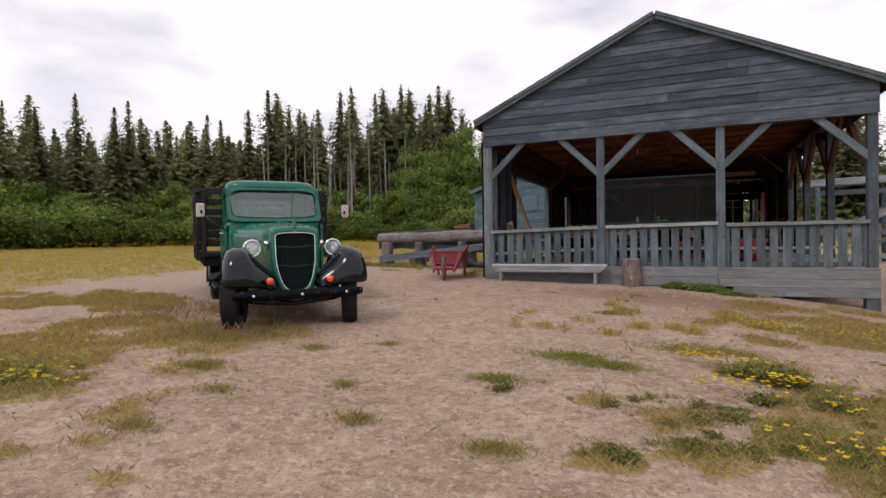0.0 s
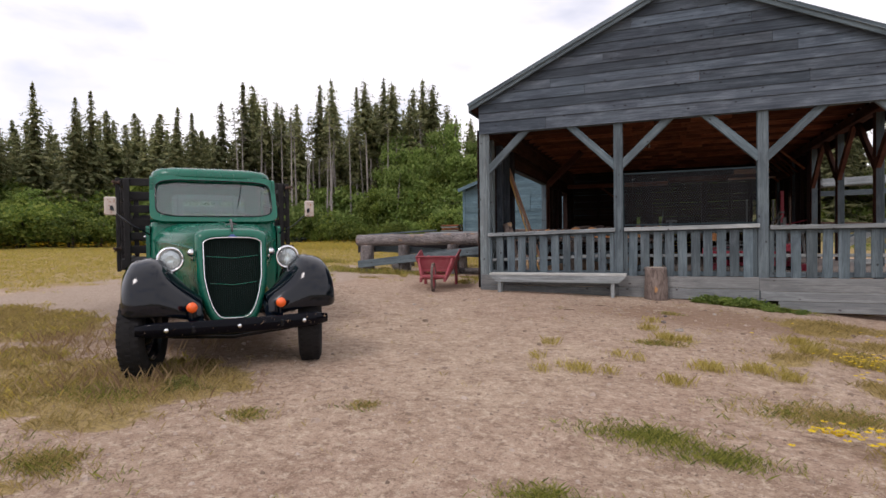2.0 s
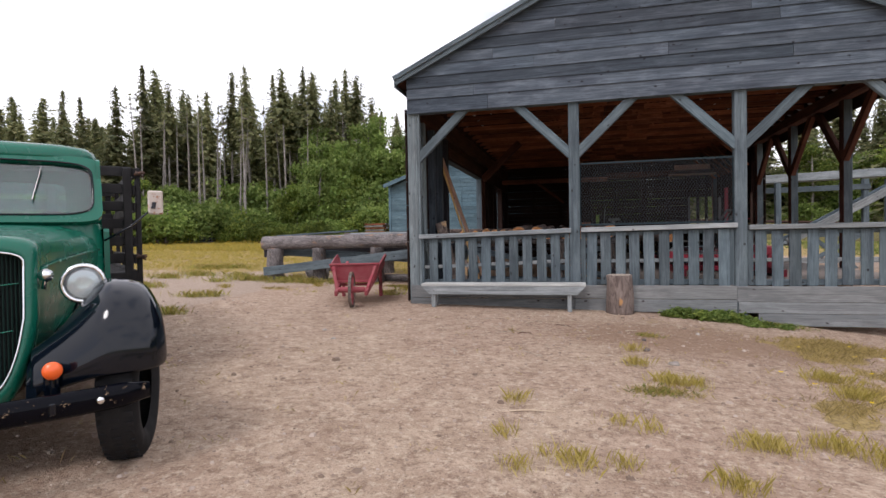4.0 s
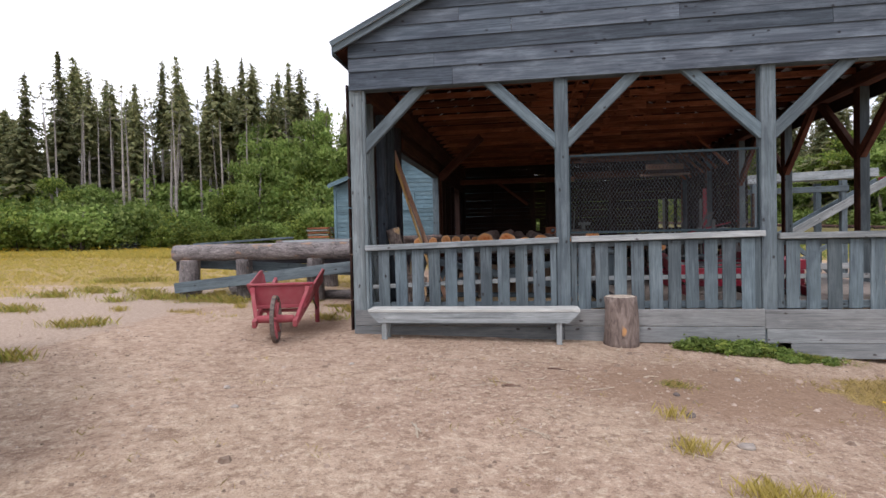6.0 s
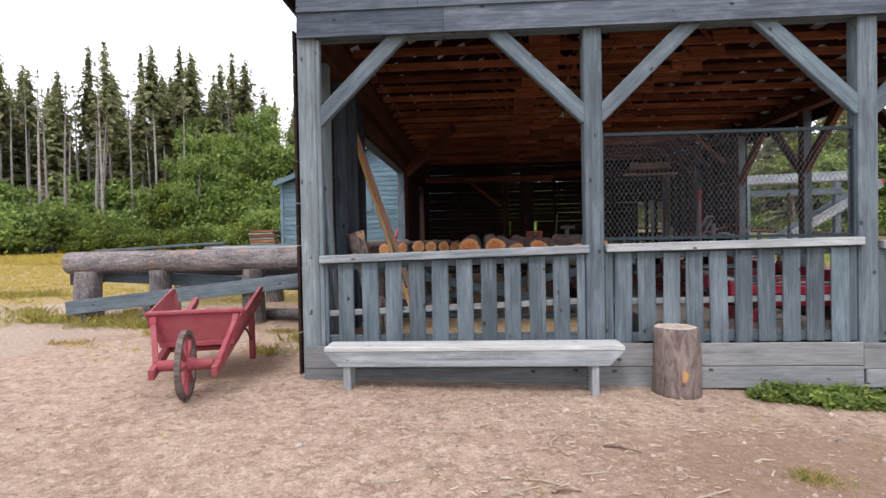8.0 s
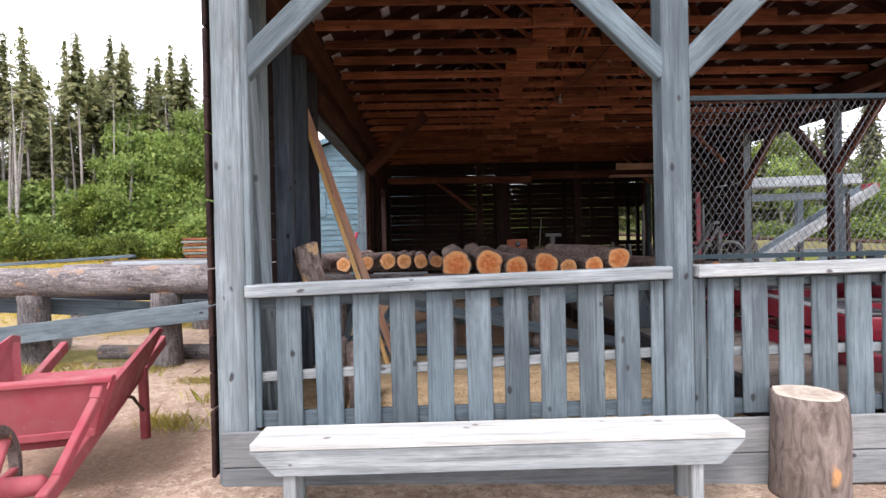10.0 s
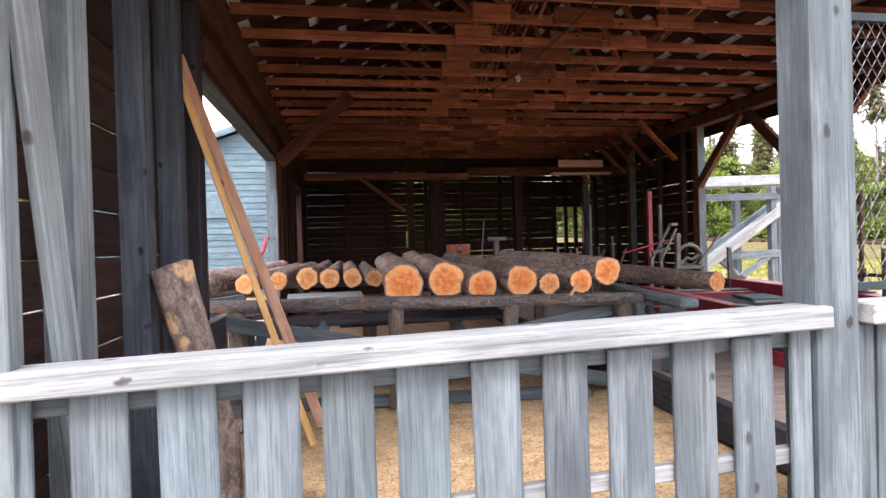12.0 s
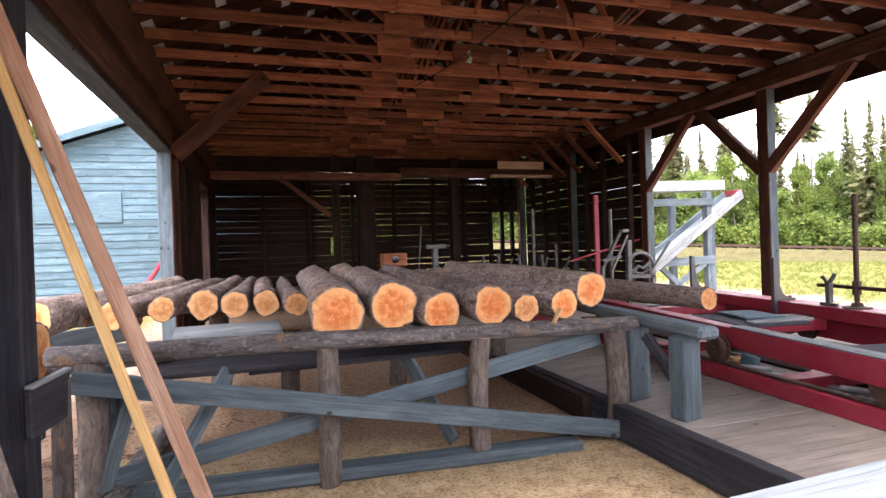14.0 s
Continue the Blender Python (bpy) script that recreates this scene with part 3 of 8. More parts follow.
gx, gy = graded(-420, 420, -11.0, 5.0, 0.14), graded(-300, 520, -0.5, 20.0, 0.14)
verts = [(x, y, ground_z(x, y)) for y in gy for x in gx]
nx = len(gx)
faces = [(j * nx + i, j * nx + i + 1, (j + 1) * nx + i + 1, (j + 1) * nx + i) for j in range(len(gy) - 1) for i in range(nx - 1)]
ground_mesh = pydata("ground", verts, faces, GROUND)
ground_mesh.shade_smooth()
for key, fn in (("turf", turf_at), ("gravel", gravel_at), ("damp_shade", damp_shade_at), ("green", green_at)):
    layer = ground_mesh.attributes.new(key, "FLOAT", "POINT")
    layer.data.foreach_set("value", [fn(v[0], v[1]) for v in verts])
tagged(put(new("ground", ground_mesh), Matrix()), "packed brown dirt yard with patches of dry grass", "ground", kind="structure")

# ---- the open sawmill shed ----
FRONT, BACK, WEST, EAST = 12.56, 25.0, -4.17, 3.29
RIDGE_X, RIDGE_Z, EAVE_W, EAVE_E, EAVE_Z = -0.45, 6.20, -4.46, 3.54, 4.32
SILL, PLATE = 0.88, 3.72
PLATFORM, PIT = 0.97, 0.77
CHORD = 4.25
shed = thing("sawmill_shed", pose(RIDGE_X, FRONT, 0.4), "weathered grey timber sawmill shed open at the front", "shed")


def roof_z(x):
    """Height of the roof's top at x."""
    if x < RIDGE_X:
        return EAVE_Z + (RIDGE_Z - EAVE_Z) * (x - EAVE_W) / (RIDGE_X - EAVE_W)
    return EAVE_Z + (RIDGE_Z - EAVE_Z) * (EAVE_E - x) / (EAVE_E - RIDGE_X)


def roof_span(z):
    """The two x between which the roof is higher than z."""
    k = (z - EAVE_Z) / (RIDGE_Z - EAVE_Z)
    return EAVE_W + (RIDGE_X - EAVE_W) * k, EAVE_E + (RIDGE_X - EAVE_E) * k


rng = random.Random(4)
POST_X = (WEST - 0.045, -1.592, 0.77, EAST)
POST_BASE = (0.45, 0.40, 0.30, 0.0)
for x, base in zip(POST_X, POST_BASE):
    if x < WEST:
        board("post", shed, (x + 0.005, FRONT, base), (x + 0.005, FRONT, PLATE + 0.1), 0.17, 0.165, CORNER, (0, 1, 0), bevel=0.012)
        board("corner_board", shed, (x + 0.112, FRONT - 0.05, base + 0.2), (x + 0.112, FRONT - 0.05, PLATE), 0.04, 0.06, CORNER, (0, 1, 0), bevel=0.006)
    else:
        board("post", shed, (x, FRONT, base), (x, FRONT, PLATE + 0.1), 0.165, 0.165, GREY, (0, 1, 0), bevel=0.012)
# diagonal braces under the front beam
for x, sides in zip(POST_X, ((1,), (-1, 1), (-1, 1), (-1,))):
    for s in sides:
        board("brace", shed, (x + s * 0.04, FRONT - 0.035, 2.92), (x + s * 0.93, FRONT - 0.035, 3.79), 0.075, 0.14, GREY, (-s * 0.7, 0, 0.7), bevel=0.008)
# front beam behind the frieze
board("front_beam", shed, (WEST, FRONT + 0.02, PLATE + 0.13), (EAST, FRONT + 0.02, PLATE + 0.13), 0.14, 0.24, GREY)


def gable_board(z0, z1, xa, xb, trim_a, trim_b):
    """One lapped board of the gable, its ends cut to the roof's slope where it reaches it."""
    def span(z):
        lo, hi = roof_span(max(z, EAVE_Z))
        lo, hi = lo + 0.16, hi - 0.16
        return (max(lo, WEST - 0.11) if trim_a else xa), (min(hi, EAST + 0.11) if trim_b else xb)
    a0, b0 = span(z0)
    a1, b1 = span(z1)
    if b1 - a1 < 0.1:
        return
    cx, cz = (a0 + b0) / 2, (z0 + z1) / 2
    bm = bmesh.new()
    lap, thick = 0.018, 0.024
    y0, y1 = -lap, 0.0
    pts = [(a0, y0, z0), (b0, y0, z0), (b1, y1, z1), (a1, y1, z1)]
    front = [Vector((p[0] - cx, p[1], p[2] - cz)) for p in pts]
    rings(bm, [front, [p + Vector((0, thick, 0)) for p in front]])
    bmesh.ops.recalc_face_normals(bm, faces=bm.faces)
    part("gable_board", bm, GABLE, shed, "", pose(cx, FRONT - 0.115, cz))


z = PLATE
first = True
while z < RIDGE_Z - 0.25:
    high = 0.235 if first else rng.uniform(0.165, 0.20)
    lo, hi = roof_span(max(z, EAVE_Z))
    lo, hi = max(lo, WEST), min(hi, EAST)
    cuts = [] if hi - lo < 2.4 else sorted(rng.uniform(lo + 0.6, hi - 0.6) for _ in range(1 if hi - lo < 5 else 2))
    if len(cuts) == 2 and cuts[1] - cuts[0] < 1.2:
        cuts = cuts[:1]
    ends = [lo] + cuts + [hi]
    for i in range(len(ends) - 1):
        gable_board(z, z + high + 0.012, ends[i] + 0.002, ends[i + 1] - 0.002, i == 0, i == len(ends) - 2)
    z += high
    first = False

# skirt boards
for z0, z1, xa, xb in ((0.47, 0.665, -4.27, 0.70), (0.67, 0.875, -4.27, 0.70)):
    board("skirt_board", shed, (xa, FRONT - 0.095, (z0 + z1) / 2), (-1.6, FRONT - 0.095, (z0 + z1) / 2), 0.025, z1 - z0, SKIRT)
    board("skirt_board", shed, (-1.597, FRONT - 0.095, (z0 + z1) / 2 + 0.004), (xb, FRONT - 0.095, (z0 + z1) / 2 + 0.004), 0.025, z1 - z0, SKIRT)
for z0, z1, xa in ((0.645, 0.872, 0.70), (0.48, 0.642, 0.72), (0.30, 0.477, 0.98)):
    board("skirt_board", shed, (xa, FRONT - 0.10, (z0 + z1) / 2), (EAST + 0.1, FRONT - 0.10, (z0 + z1) / 2), 0.025, z1 - z0, SKIRT)
board("pier", shed, (0.74, FRONT + 0.02, 0.1), (0.74, FRONT + 0.02, 0.66), 0.2, 0.2, GREY, (0, 1, 0))
board("pier", shed, (EAST, FRONT + 0.02, -0.25), (EAST, FRONT + 0.02, 0.3), 0.22, 0.22, GREY, (0, 1, 0))

# railings between the posts: top height at each end, mid rail at each end
for x0, x1, ta, tb, ma, mb, first_x, step in ((POST_X[0], POST_X[1], 1.715, 1.772, 1.165, 1.258, -3.883, 0.2211), (POST_X[1], POST_X[2], 1.775, 1.80, 1.25, 1.26, -1.335, 0.2088), (POST_X[2], POST_X[3], 1.765, 1.765, 1.25, 1.25, 1.032, 0.2229)):
    a, b = x0 + 0.085, x1 - 0.085
    count = 10

    def top_at(x):
        return ta + (tb - ta) * (x - a) / (b - a)

    cap = board("top_rail", shed, (a + 0.01, FRONT - 0.05, ta - 0.036), (b + 0.03, FRONT - 0.05, tb - 0.036), 0.14, 0.072, PALE, label="sun-bleached handrail")
    board("mid_rail", cap, (a, FRONT - 0.005, ma), (b, FRONT - 0.005, mb), 0.04, 0.055, PALE)
    board("under_rail", cap, (a, FRONT - 0.005, ta - 0.10), (b, FRONT - 0.005, tb - 0.10), 0.04, 0.085, GREY)
    board("bottom_rail", cap, (a, FRONT - 0.005, 0.92), (b, FRONT - 0.005, 0.93), 0.04, 0.09, GREY)
    for i in range(count):
        x = first_x + i * step + rng.uniform(-0.006, 0.006)
        t = rng.uniform(-0.006, 0.006)
        board("baluster", cap, (x - t, FRONT - 0.045, SILL + rng.uniform(-0.02, 0.01)), (x + t, FRONT - 0.045, top_at(x) - 0.078 + rng.uniform(-0.012, 0.0)), rng.choice((0.15, 0.155, 0.145)), 0.024, GREY, (0, 1, 0))
    for x in (a + 0.04, b - 0.04):
        board("baluster", cap, (x, FRONT - 0.045, SILL), (x, FRONT - 0.045, top_at(x) - 0.078), 0.075, 0.024, GREY, (0, 1, 0))

def aged_post(x, y, z0, z1, wx, wy, inward):
    """A square post, weathered grey on its outer and south faces and still brown on the sheltered ones."""
    m, length = along((x, y, z0), (x, y, z1), (0, 1, 0))
    bm = add_box(bmesh.new(), length, wx, wy, Matrix(), 0.01)
    for f in bm.faces:
        n = m.to_3x3() @ f.normal
        f.material_index = 1 if n.x * inward > 0.6 or n.y > 0.6 else 0
    part("post", bm, (GREY, SHADEBROWN), shed, "", m)


# east side: open bays with Y-braced posts
EAST_IN = 3.10
for y in (15.1, 17.63, 20.05, 22.5, BACK):
    aged_post(EAST_IN + 0.075, y, 0.2, 4.02, 0.15, 0.17, -1)
for y, sides in ((FRONT, (1,)), (15.1, (-1, 1)), (17.63, (-1, 1)), (20.05, (-1,))):
    for s in sides:
        board("brace", shed, (EAST_IN + 0.045, y + s * 0.05, 2.95), (EAST_IN + 0.045, y + s * 1.16, 4.03), 0.09, 0.15, SHADEBROWN, (0, -s * 0.7, 0.7))
board("plate_beam", shed, (EAST_IN + 0.03, FRONT + 0.1, 4.10), (EAST_IN + 0.03, BACK, 4.10), 0.2, 0.2, SHADEBROWN)
board("eave_board", shed, (EAST + 0.09, FRONT, 4.03), (EAST + 0.09, BACK, 4.03), 0.025, 0.36, DARKWOOD)

# west side: studs and a wide opening towards the house
WEST_IN = -4.19
# Stud woods darken northward, partly to carry daylight fading into the shed.
for y, w, mat in ((13.19, 0.14, CORNER), (13.90, 0.14, GABLE), (14.48, 0.14, GABLE), (14.95, 0.16, STUD)):
    board("stud", shed, (WEST_IN - 0.07, y, 0.4), (WEST_IN - 0.07, y, 3.72), w, 0.14, mat, (1, 0, 0), bevel=0.01)
aged_post(WEST_IN - 0.08, 19.18, 0.4, 3.34, 0.16, 0.15, 1)
for y in (19.62, 20.2, 21.3, 22.0, 23.4, BACK):
    board("stud", shed, (WEST_IN - 0.07, y, 0.4), (WEST_IN - 0.07, y, 3.72), 0.16, 0.14, SHADEBROWN if y < 20 else DARKWOOD, (1, 0, 0), bevel=0.01)
board("plate_beam", shed, (WEST_IN - 0.06, FRONT + 0.1, 3.90), (WEST_IN - 0.06, BACK, 3.90), 0.19, 0.38, SHADEBROWN)
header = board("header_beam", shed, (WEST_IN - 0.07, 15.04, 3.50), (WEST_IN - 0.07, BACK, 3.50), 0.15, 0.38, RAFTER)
board("header_sheathing", header, (WEST_IN - 0.075, 15.04, 3.30), (WEST_IN - 0.075, 19.1, 3.30), 0.16, 0.02, GABLE)
board("header_plank", header, (WEST_IN + 0.02, 15.04, 3.45), (WEST_IN + 0.02, 19.0, 3.45), 0.03, 0.19, SHADEBROWN)
board("leaning_plank", shed, (-4.11, 12.555, 3.3), (-4.072, 12.90, 0.85), 0.13, 0.032, CORNER, (1, 0, 0))
for dy in (0.0, 0.12):
    board("brace", shed, (WEST_IN + 0.02, 19.16 + dy, 3.28), (WEST_IN + 1.08, 19.16 + dy, 4.275), 0.10, 0.17, SHADEBROWN, (-0.7, 0, 0.7))


def board_wall(y_axis, fixed, a, b, z0, z1, high, gap, mat, holes=()):
    """Rough horizontal boards with open gaps between them; holes are windows (a, b, z0, z1)."""
    z = z0
    while z < z1:
        h = high * rng.uniform(0.9, 1.1)
        spans = [(a, b)]
        for ha, hb, hz0, hz1 in holes:
            if z + h > hz0 and z < hz1:
                spans = [q for lo, hi in spans for q in ((lo, min(hi, ha)), (max(lo, hb), hi)) if q[1] - q[0] > 0.05]
        for lo, hi in spans:
            tilt = rng.uniform(-0.006, 0.006)
            zc = z + h / 2
            p = ((fixed, lo, zc - tilt), (fixed, hi, zc + tilt)) if y_axis else ((lo, fixed, zc - tilt), (hi, fixed, zc + tilt))
            board("wall_board", shed, p[0], p[1], 0.025, h, mat)
        z += h + gap * rng.uniform(0.25, 1.6)


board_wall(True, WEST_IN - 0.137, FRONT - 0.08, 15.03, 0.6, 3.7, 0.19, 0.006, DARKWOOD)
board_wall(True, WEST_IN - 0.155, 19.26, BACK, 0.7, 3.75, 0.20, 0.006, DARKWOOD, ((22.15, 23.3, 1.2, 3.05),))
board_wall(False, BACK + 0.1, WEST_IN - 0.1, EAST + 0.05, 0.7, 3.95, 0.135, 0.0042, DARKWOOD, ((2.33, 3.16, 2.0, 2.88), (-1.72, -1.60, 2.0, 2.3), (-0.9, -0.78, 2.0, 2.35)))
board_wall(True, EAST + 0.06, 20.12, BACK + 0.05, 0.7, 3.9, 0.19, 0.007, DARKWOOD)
z = 3.96
while z < RIDGE_Z - 0.2:
    lo, hi = roof_span(max(z + 0.1, EAVE_Z))
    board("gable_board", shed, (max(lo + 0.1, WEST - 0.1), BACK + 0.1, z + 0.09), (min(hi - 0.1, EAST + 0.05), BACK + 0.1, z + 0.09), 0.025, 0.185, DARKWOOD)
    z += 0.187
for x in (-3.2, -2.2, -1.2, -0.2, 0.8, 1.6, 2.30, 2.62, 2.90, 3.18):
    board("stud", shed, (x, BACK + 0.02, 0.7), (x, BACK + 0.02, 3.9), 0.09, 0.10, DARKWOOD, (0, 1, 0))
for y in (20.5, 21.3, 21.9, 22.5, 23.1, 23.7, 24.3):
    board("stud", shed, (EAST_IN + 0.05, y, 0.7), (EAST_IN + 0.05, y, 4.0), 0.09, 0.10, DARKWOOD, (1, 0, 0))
    board("strut", shed, (EAST_IN - 0.03, y + 0.1, 3.52), (EAST_IN - 0.80, y + 0.1, 4.28), 0.05, 0.13, BROWN, (0, 1, 0))
# rear partition header, centre posts and shelf planks
board("rear_beam", shed, (WEST + 0.1, 22.6, 3.50), (-0.6, 22.6, 3.48), 0.12, 0.14, SHADEBROWN)
board("rear_beam", shed, (-0.62, 22.62, 3.58), (EAST - 0.2, 22.62, 3.58), 0.12, 0.18, SHADEBROWN)
for x, w in ((-1.85, 0.14), (-1.28, 0.34), (0.55, 0.16)):
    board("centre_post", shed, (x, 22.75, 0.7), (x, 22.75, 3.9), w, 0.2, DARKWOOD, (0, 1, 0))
board("brace", shed, (-2.9, 22.55, 3.45), (-2.0, 22.55, 2.75), 0.08, 0.11, SHADEBROWN, (0, 1, 0))
board("shelf_plank", shed, (1.45, 22.5, 3.74), (2.5, 22.5, 3.73), 0.03, 0.16, PINKBOARD)
board("shelf_plank", shed, (1.28, 22.45, 3.50), (2.65, 22.45, 3.50), 0.14, 0.05, PINKBOARD)

# roof trusses: two-piece bottom chords lapped at mid-span, rafters, purlins and corrugated sheets
y = FRONT + 0.34
while y < BACK:
    z = CHORD + 0.05 + rng.uniform(-0.008, 0.008)
    ca, cb = -1.75 + rng.uniform(-0.12, 0.12), 0.10 + rng.uniform(-0.25, 0.35)
    board("chord", shed, (WEST_IN - 0.05, y, z), (ca + 0.05, y, z), 0.04, 0.10, BROWN)
    board("chord", shed, (ca + 0.054, y, z + 0.004), (cb, y, z + 0.004), 0.04, 0.10, BROWN)
    board("chord", shed, (cb + 0.004, y, z), (EAST_IN + 0.05, y, z), 0.04, 0.10, BROWN)
    # plywood gussets and short splice blocks on the near face
    for c, hl, hg, dz in ((ca + 0.09, 0.20, 0.20, 0.055), (-0.62 + rng.uniform(-0.15, 0.1), 0.36, 0.17, 0.045), (cb + 0.12, 0.20, 0.15, 0.035)):
        hl, hg = hl * rng.uniform(0.85, 1.15), hg * rng.uniform(0.9, 1.1)
        board("splice", shed, (c - hl, y - 0.036, z + dz), (c + hl, y - 0.036, z + dz + rng.uniform(-0.006, 0.006)), 0.03, hg, BROWN)
    for s, e in ((-1, EAVE_W), (1, EAVE_E)):
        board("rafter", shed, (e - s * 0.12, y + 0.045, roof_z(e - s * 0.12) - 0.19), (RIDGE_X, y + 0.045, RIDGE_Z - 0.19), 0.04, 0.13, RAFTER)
        board("web", shed, (RIDGE_X + s * 0.9, y + 0.04, z), (RIDGE_X + s * 1.9, y + 0.04, roof_z(RIDGE_X + s * 1.9) - 0.2), 0.035, 0.09, BROWN, (0, 1, 0))
        board("web", shed, (RIDGE_X + s * 0.75, y + 0.005, z), (RIDGE_X + s * 0.05, y + 0.005, RIDGE_Z - 0.3), 0.035, 0.09, BROWN, (0, 1, 0))
    y += 0.575
for s, e in ((-1, EAVE_W), (1, EAVE_E)):
    n = 12
    for i in range(n):
        x = e + (RIDGE_X - e) * (i + 0.3) / n
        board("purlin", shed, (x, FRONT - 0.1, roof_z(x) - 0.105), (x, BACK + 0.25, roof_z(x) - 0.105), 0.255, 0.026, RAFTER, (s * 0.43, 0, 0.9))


def corrugated(e):
    """One slope of corrugated sheet, its waves across the roof's run."""
    cols = int((BACK + 0.4 - (FRONT - 0.26)) / 0.0127)
    vs, fs = [], []
    for i in range(cols + 1):
        y = FRONT - 0.26 + i * 0.0127 * 2.0
        if y > BACK + 0.4:
            break
        dz = 0.009 * math.sin(i * math.pi / 2)
        for x in (e, RIDGE_X):
            vs.append((x, y, roof_z(x) - 0.06 + dz))
        if i:
            k = 2 * i
            fs.append((k - 2, k - 1, k + 1, k))
    return pydata("roof_sheet", vs, fs, TIN)


part("roof_sheet", corrugated(EAVE_W), TIN, shed, "corrugated metal roofing", Matrix())
part("roof_sheet", corrugated(EAVE_E), TIN, shed, "corrugated metal roofing", Matrix())
for s, e in ((-1, EAVE_W), (1, EAVE_E)):
    board("rake_board", shed, (e, FRONT - 0.22, EAVE_Z - 0.06), (RIDGE_X, FRONT - 0.22, RIDGE_Z - 0.06), 0.028, 0.16, GREY, label="grey rake board along the roof edge")
    board("fascia", shed, (e, FRONT - 0.2, EAVE_Z - 0.10), (e, BACK + 0.3, EAVE_Z - 0.10), 0.025, 0.13, GREY)

# wire mesh guard in the middle bay
guard = thing("mesh_guard", pose(-0.41, FRONT, 1.83), "diamond wire mesh guard in a dark steel frame on the railing", "mesh guard")
MX0, MX1, MZ0, MZ1 = -1.50, 0.685, 1.82, 2.77
bm = bmesh.new()
for a, b in (((MX0, MZ0), (MX1, MZ0)), ((MX0, MZ1), (MX1, MZ1)), ((MX0, MZ0), (MX0, MZ1)), ((MX1, MZ0), (MX1, MZ1))):
    mm, ln = along((a[0], FRONT, a[1]), (b[0], FRONT, b[1]))
    add_box(bm, ln + 0.02, 0.025, 0.028, WORLD[guard.name].inverted() @ mm)
part("frame", bm, MESHFRAME, guard)
vs, fs = [], []
pitch, rise = 0.042, 1.6
span_u = (MX1 - MX0)
for s in (1, -1):
    k = -int((MZ1 - MZ0) / rise / pitch) - 1
    while k * pitch < span_u + (MZ1 - MZ0) / rise:
        x0 = MX0 + k * pitch if s > 0 else MX0 + k * pitch
        pts = []
        # a wire runs x = x0 + s * (z - MZ0) / rise
        za, zb = MZ0, MZ1
        for z in (MZ0, MZ1):
            pts.append([x0 + s * (z - MZ0) / rise, z])
        (xa, za), (xb, zb) = pts
        for lim in (MX0, MX1):
            if (xa - lim) * (xb - lim) < 0:
                zc = za + (lim - xa) / (xb - xa) * (zb - za)
                if (xa < MX0) if lim == MX0 else (xa > MX1):
                    xa, za = lim, zc
                else:
                    xb, zb = lim, zc
        k += 1
        if min(xa, xb) < MX0 - 1e-4 or max(xa, xb) > MX1 + 1e-4:
            continue
        r, n0 = 0.0021, len(vs)
        for x, z in ((xa, za), (xb, zb)):
            vs += [(x - r, FRONT + s * 0.002, z), (x, FRONT - r + s * 0.002, z), (x + r, FRONT + s * 0.002, z), (x, FRONT + r + s * 0.002, z)]
        fs += [(n0 + i, n0 + (i + 1) % 4, n0 + 4 + (i + 1) % 4, n0 + 4 + i) for i in range(4)]
part("wire_mesh", pydata("wire_mesh", vs, fs, WIRE), WIRE, guard, "woven wire diamonds", Matrix())

# ---- inside the shed: floor, log deck, saw carriage ----
vs, fs = [], []
nx, ny = 46, 120
for j in range(ny + 1):
    for i in range(nx + 1):
        x, y = WEST - 0.1 + (EAST - WEST) * i / nx, FRONT - 0.02 + (BACK - FRONT) * j / ny
        z = PIT - 0.03 + 0.05 * noise.noise(Vector((x * 0.9, y * 0.9, 4))) + 0.015 * noise.noise(Vector((x * 5, y * 5, 2))) + 0.10 * smooth(y, 16.0, 18.5)
        if x > -0.85:
            z -= 0.1
        if y < FRONT + 0.3:
            z -= 0.10
        vs.append((x, y, z))
fs = [(j * (nx + 1) + i, j * (nx + 1) + i + 1, (j + 1) * (nx + 1) + i + 1, (j + 1) * (nx + 1) + i) for j in range(ny) for i in range(nx)]
pit = pydata("floor", vs, fs, SAND)
pit.shade_smooth()
# Rises behind the deck: litter together with painted-in shade.
litter_shade = pit.attributes.new("litter_shade", "FLOAT", "POINT")
litter_shade.data.foreach_set("value", [smooth(v[1] + 0.25 * v[0], 14.75, 15.6) for v in vs])
tagged(put(new("floor", pit), Matrix()), "sawdust and sand floor under the log deck", "floor", kind="structure")

platform = thing("saw_platform", pose(0.5, 15.0, PLATFORM), "low plywood-topped platform with a dark timber edge", "platform")
for i in range(6):
    y0 = FRONT + 0.02 + i * 2.05
    for x0, x1 in ((-0.86, 0.52), (0.526, 1.9), (1.906, EAST - 0.15)):
        board("panel", platform, (x0, y0 + 1.02, PLATFORM - 0.012), (x1, y0 + 1.02, PLATFORM - 0.012), 2.044, 0.024, FLOORING, bevel=0.003)
board("edge_beam", platform, (-0.91, FRONT + 0.03, PLATFORM - 0.115), (-0.91, 21.0, PLATFORM - 0.115), 0.09, 0.235, STUD)

# log deck: a front beam on posts with crossed boards, and skids behind
deck = thing("log_deck", pose(-2.5, 15.3, PIT), "log deck of barked beams on round posts with crossed boards", "log deck")


def round_part(name, parent, a, b, r0, r1, seed, skin, end, label="", **kw):
    m, length = along(a, b)
    return part(name, log_mesh(length, r0, r1, seed, skin, end, **kw), skin, parent, label, m)


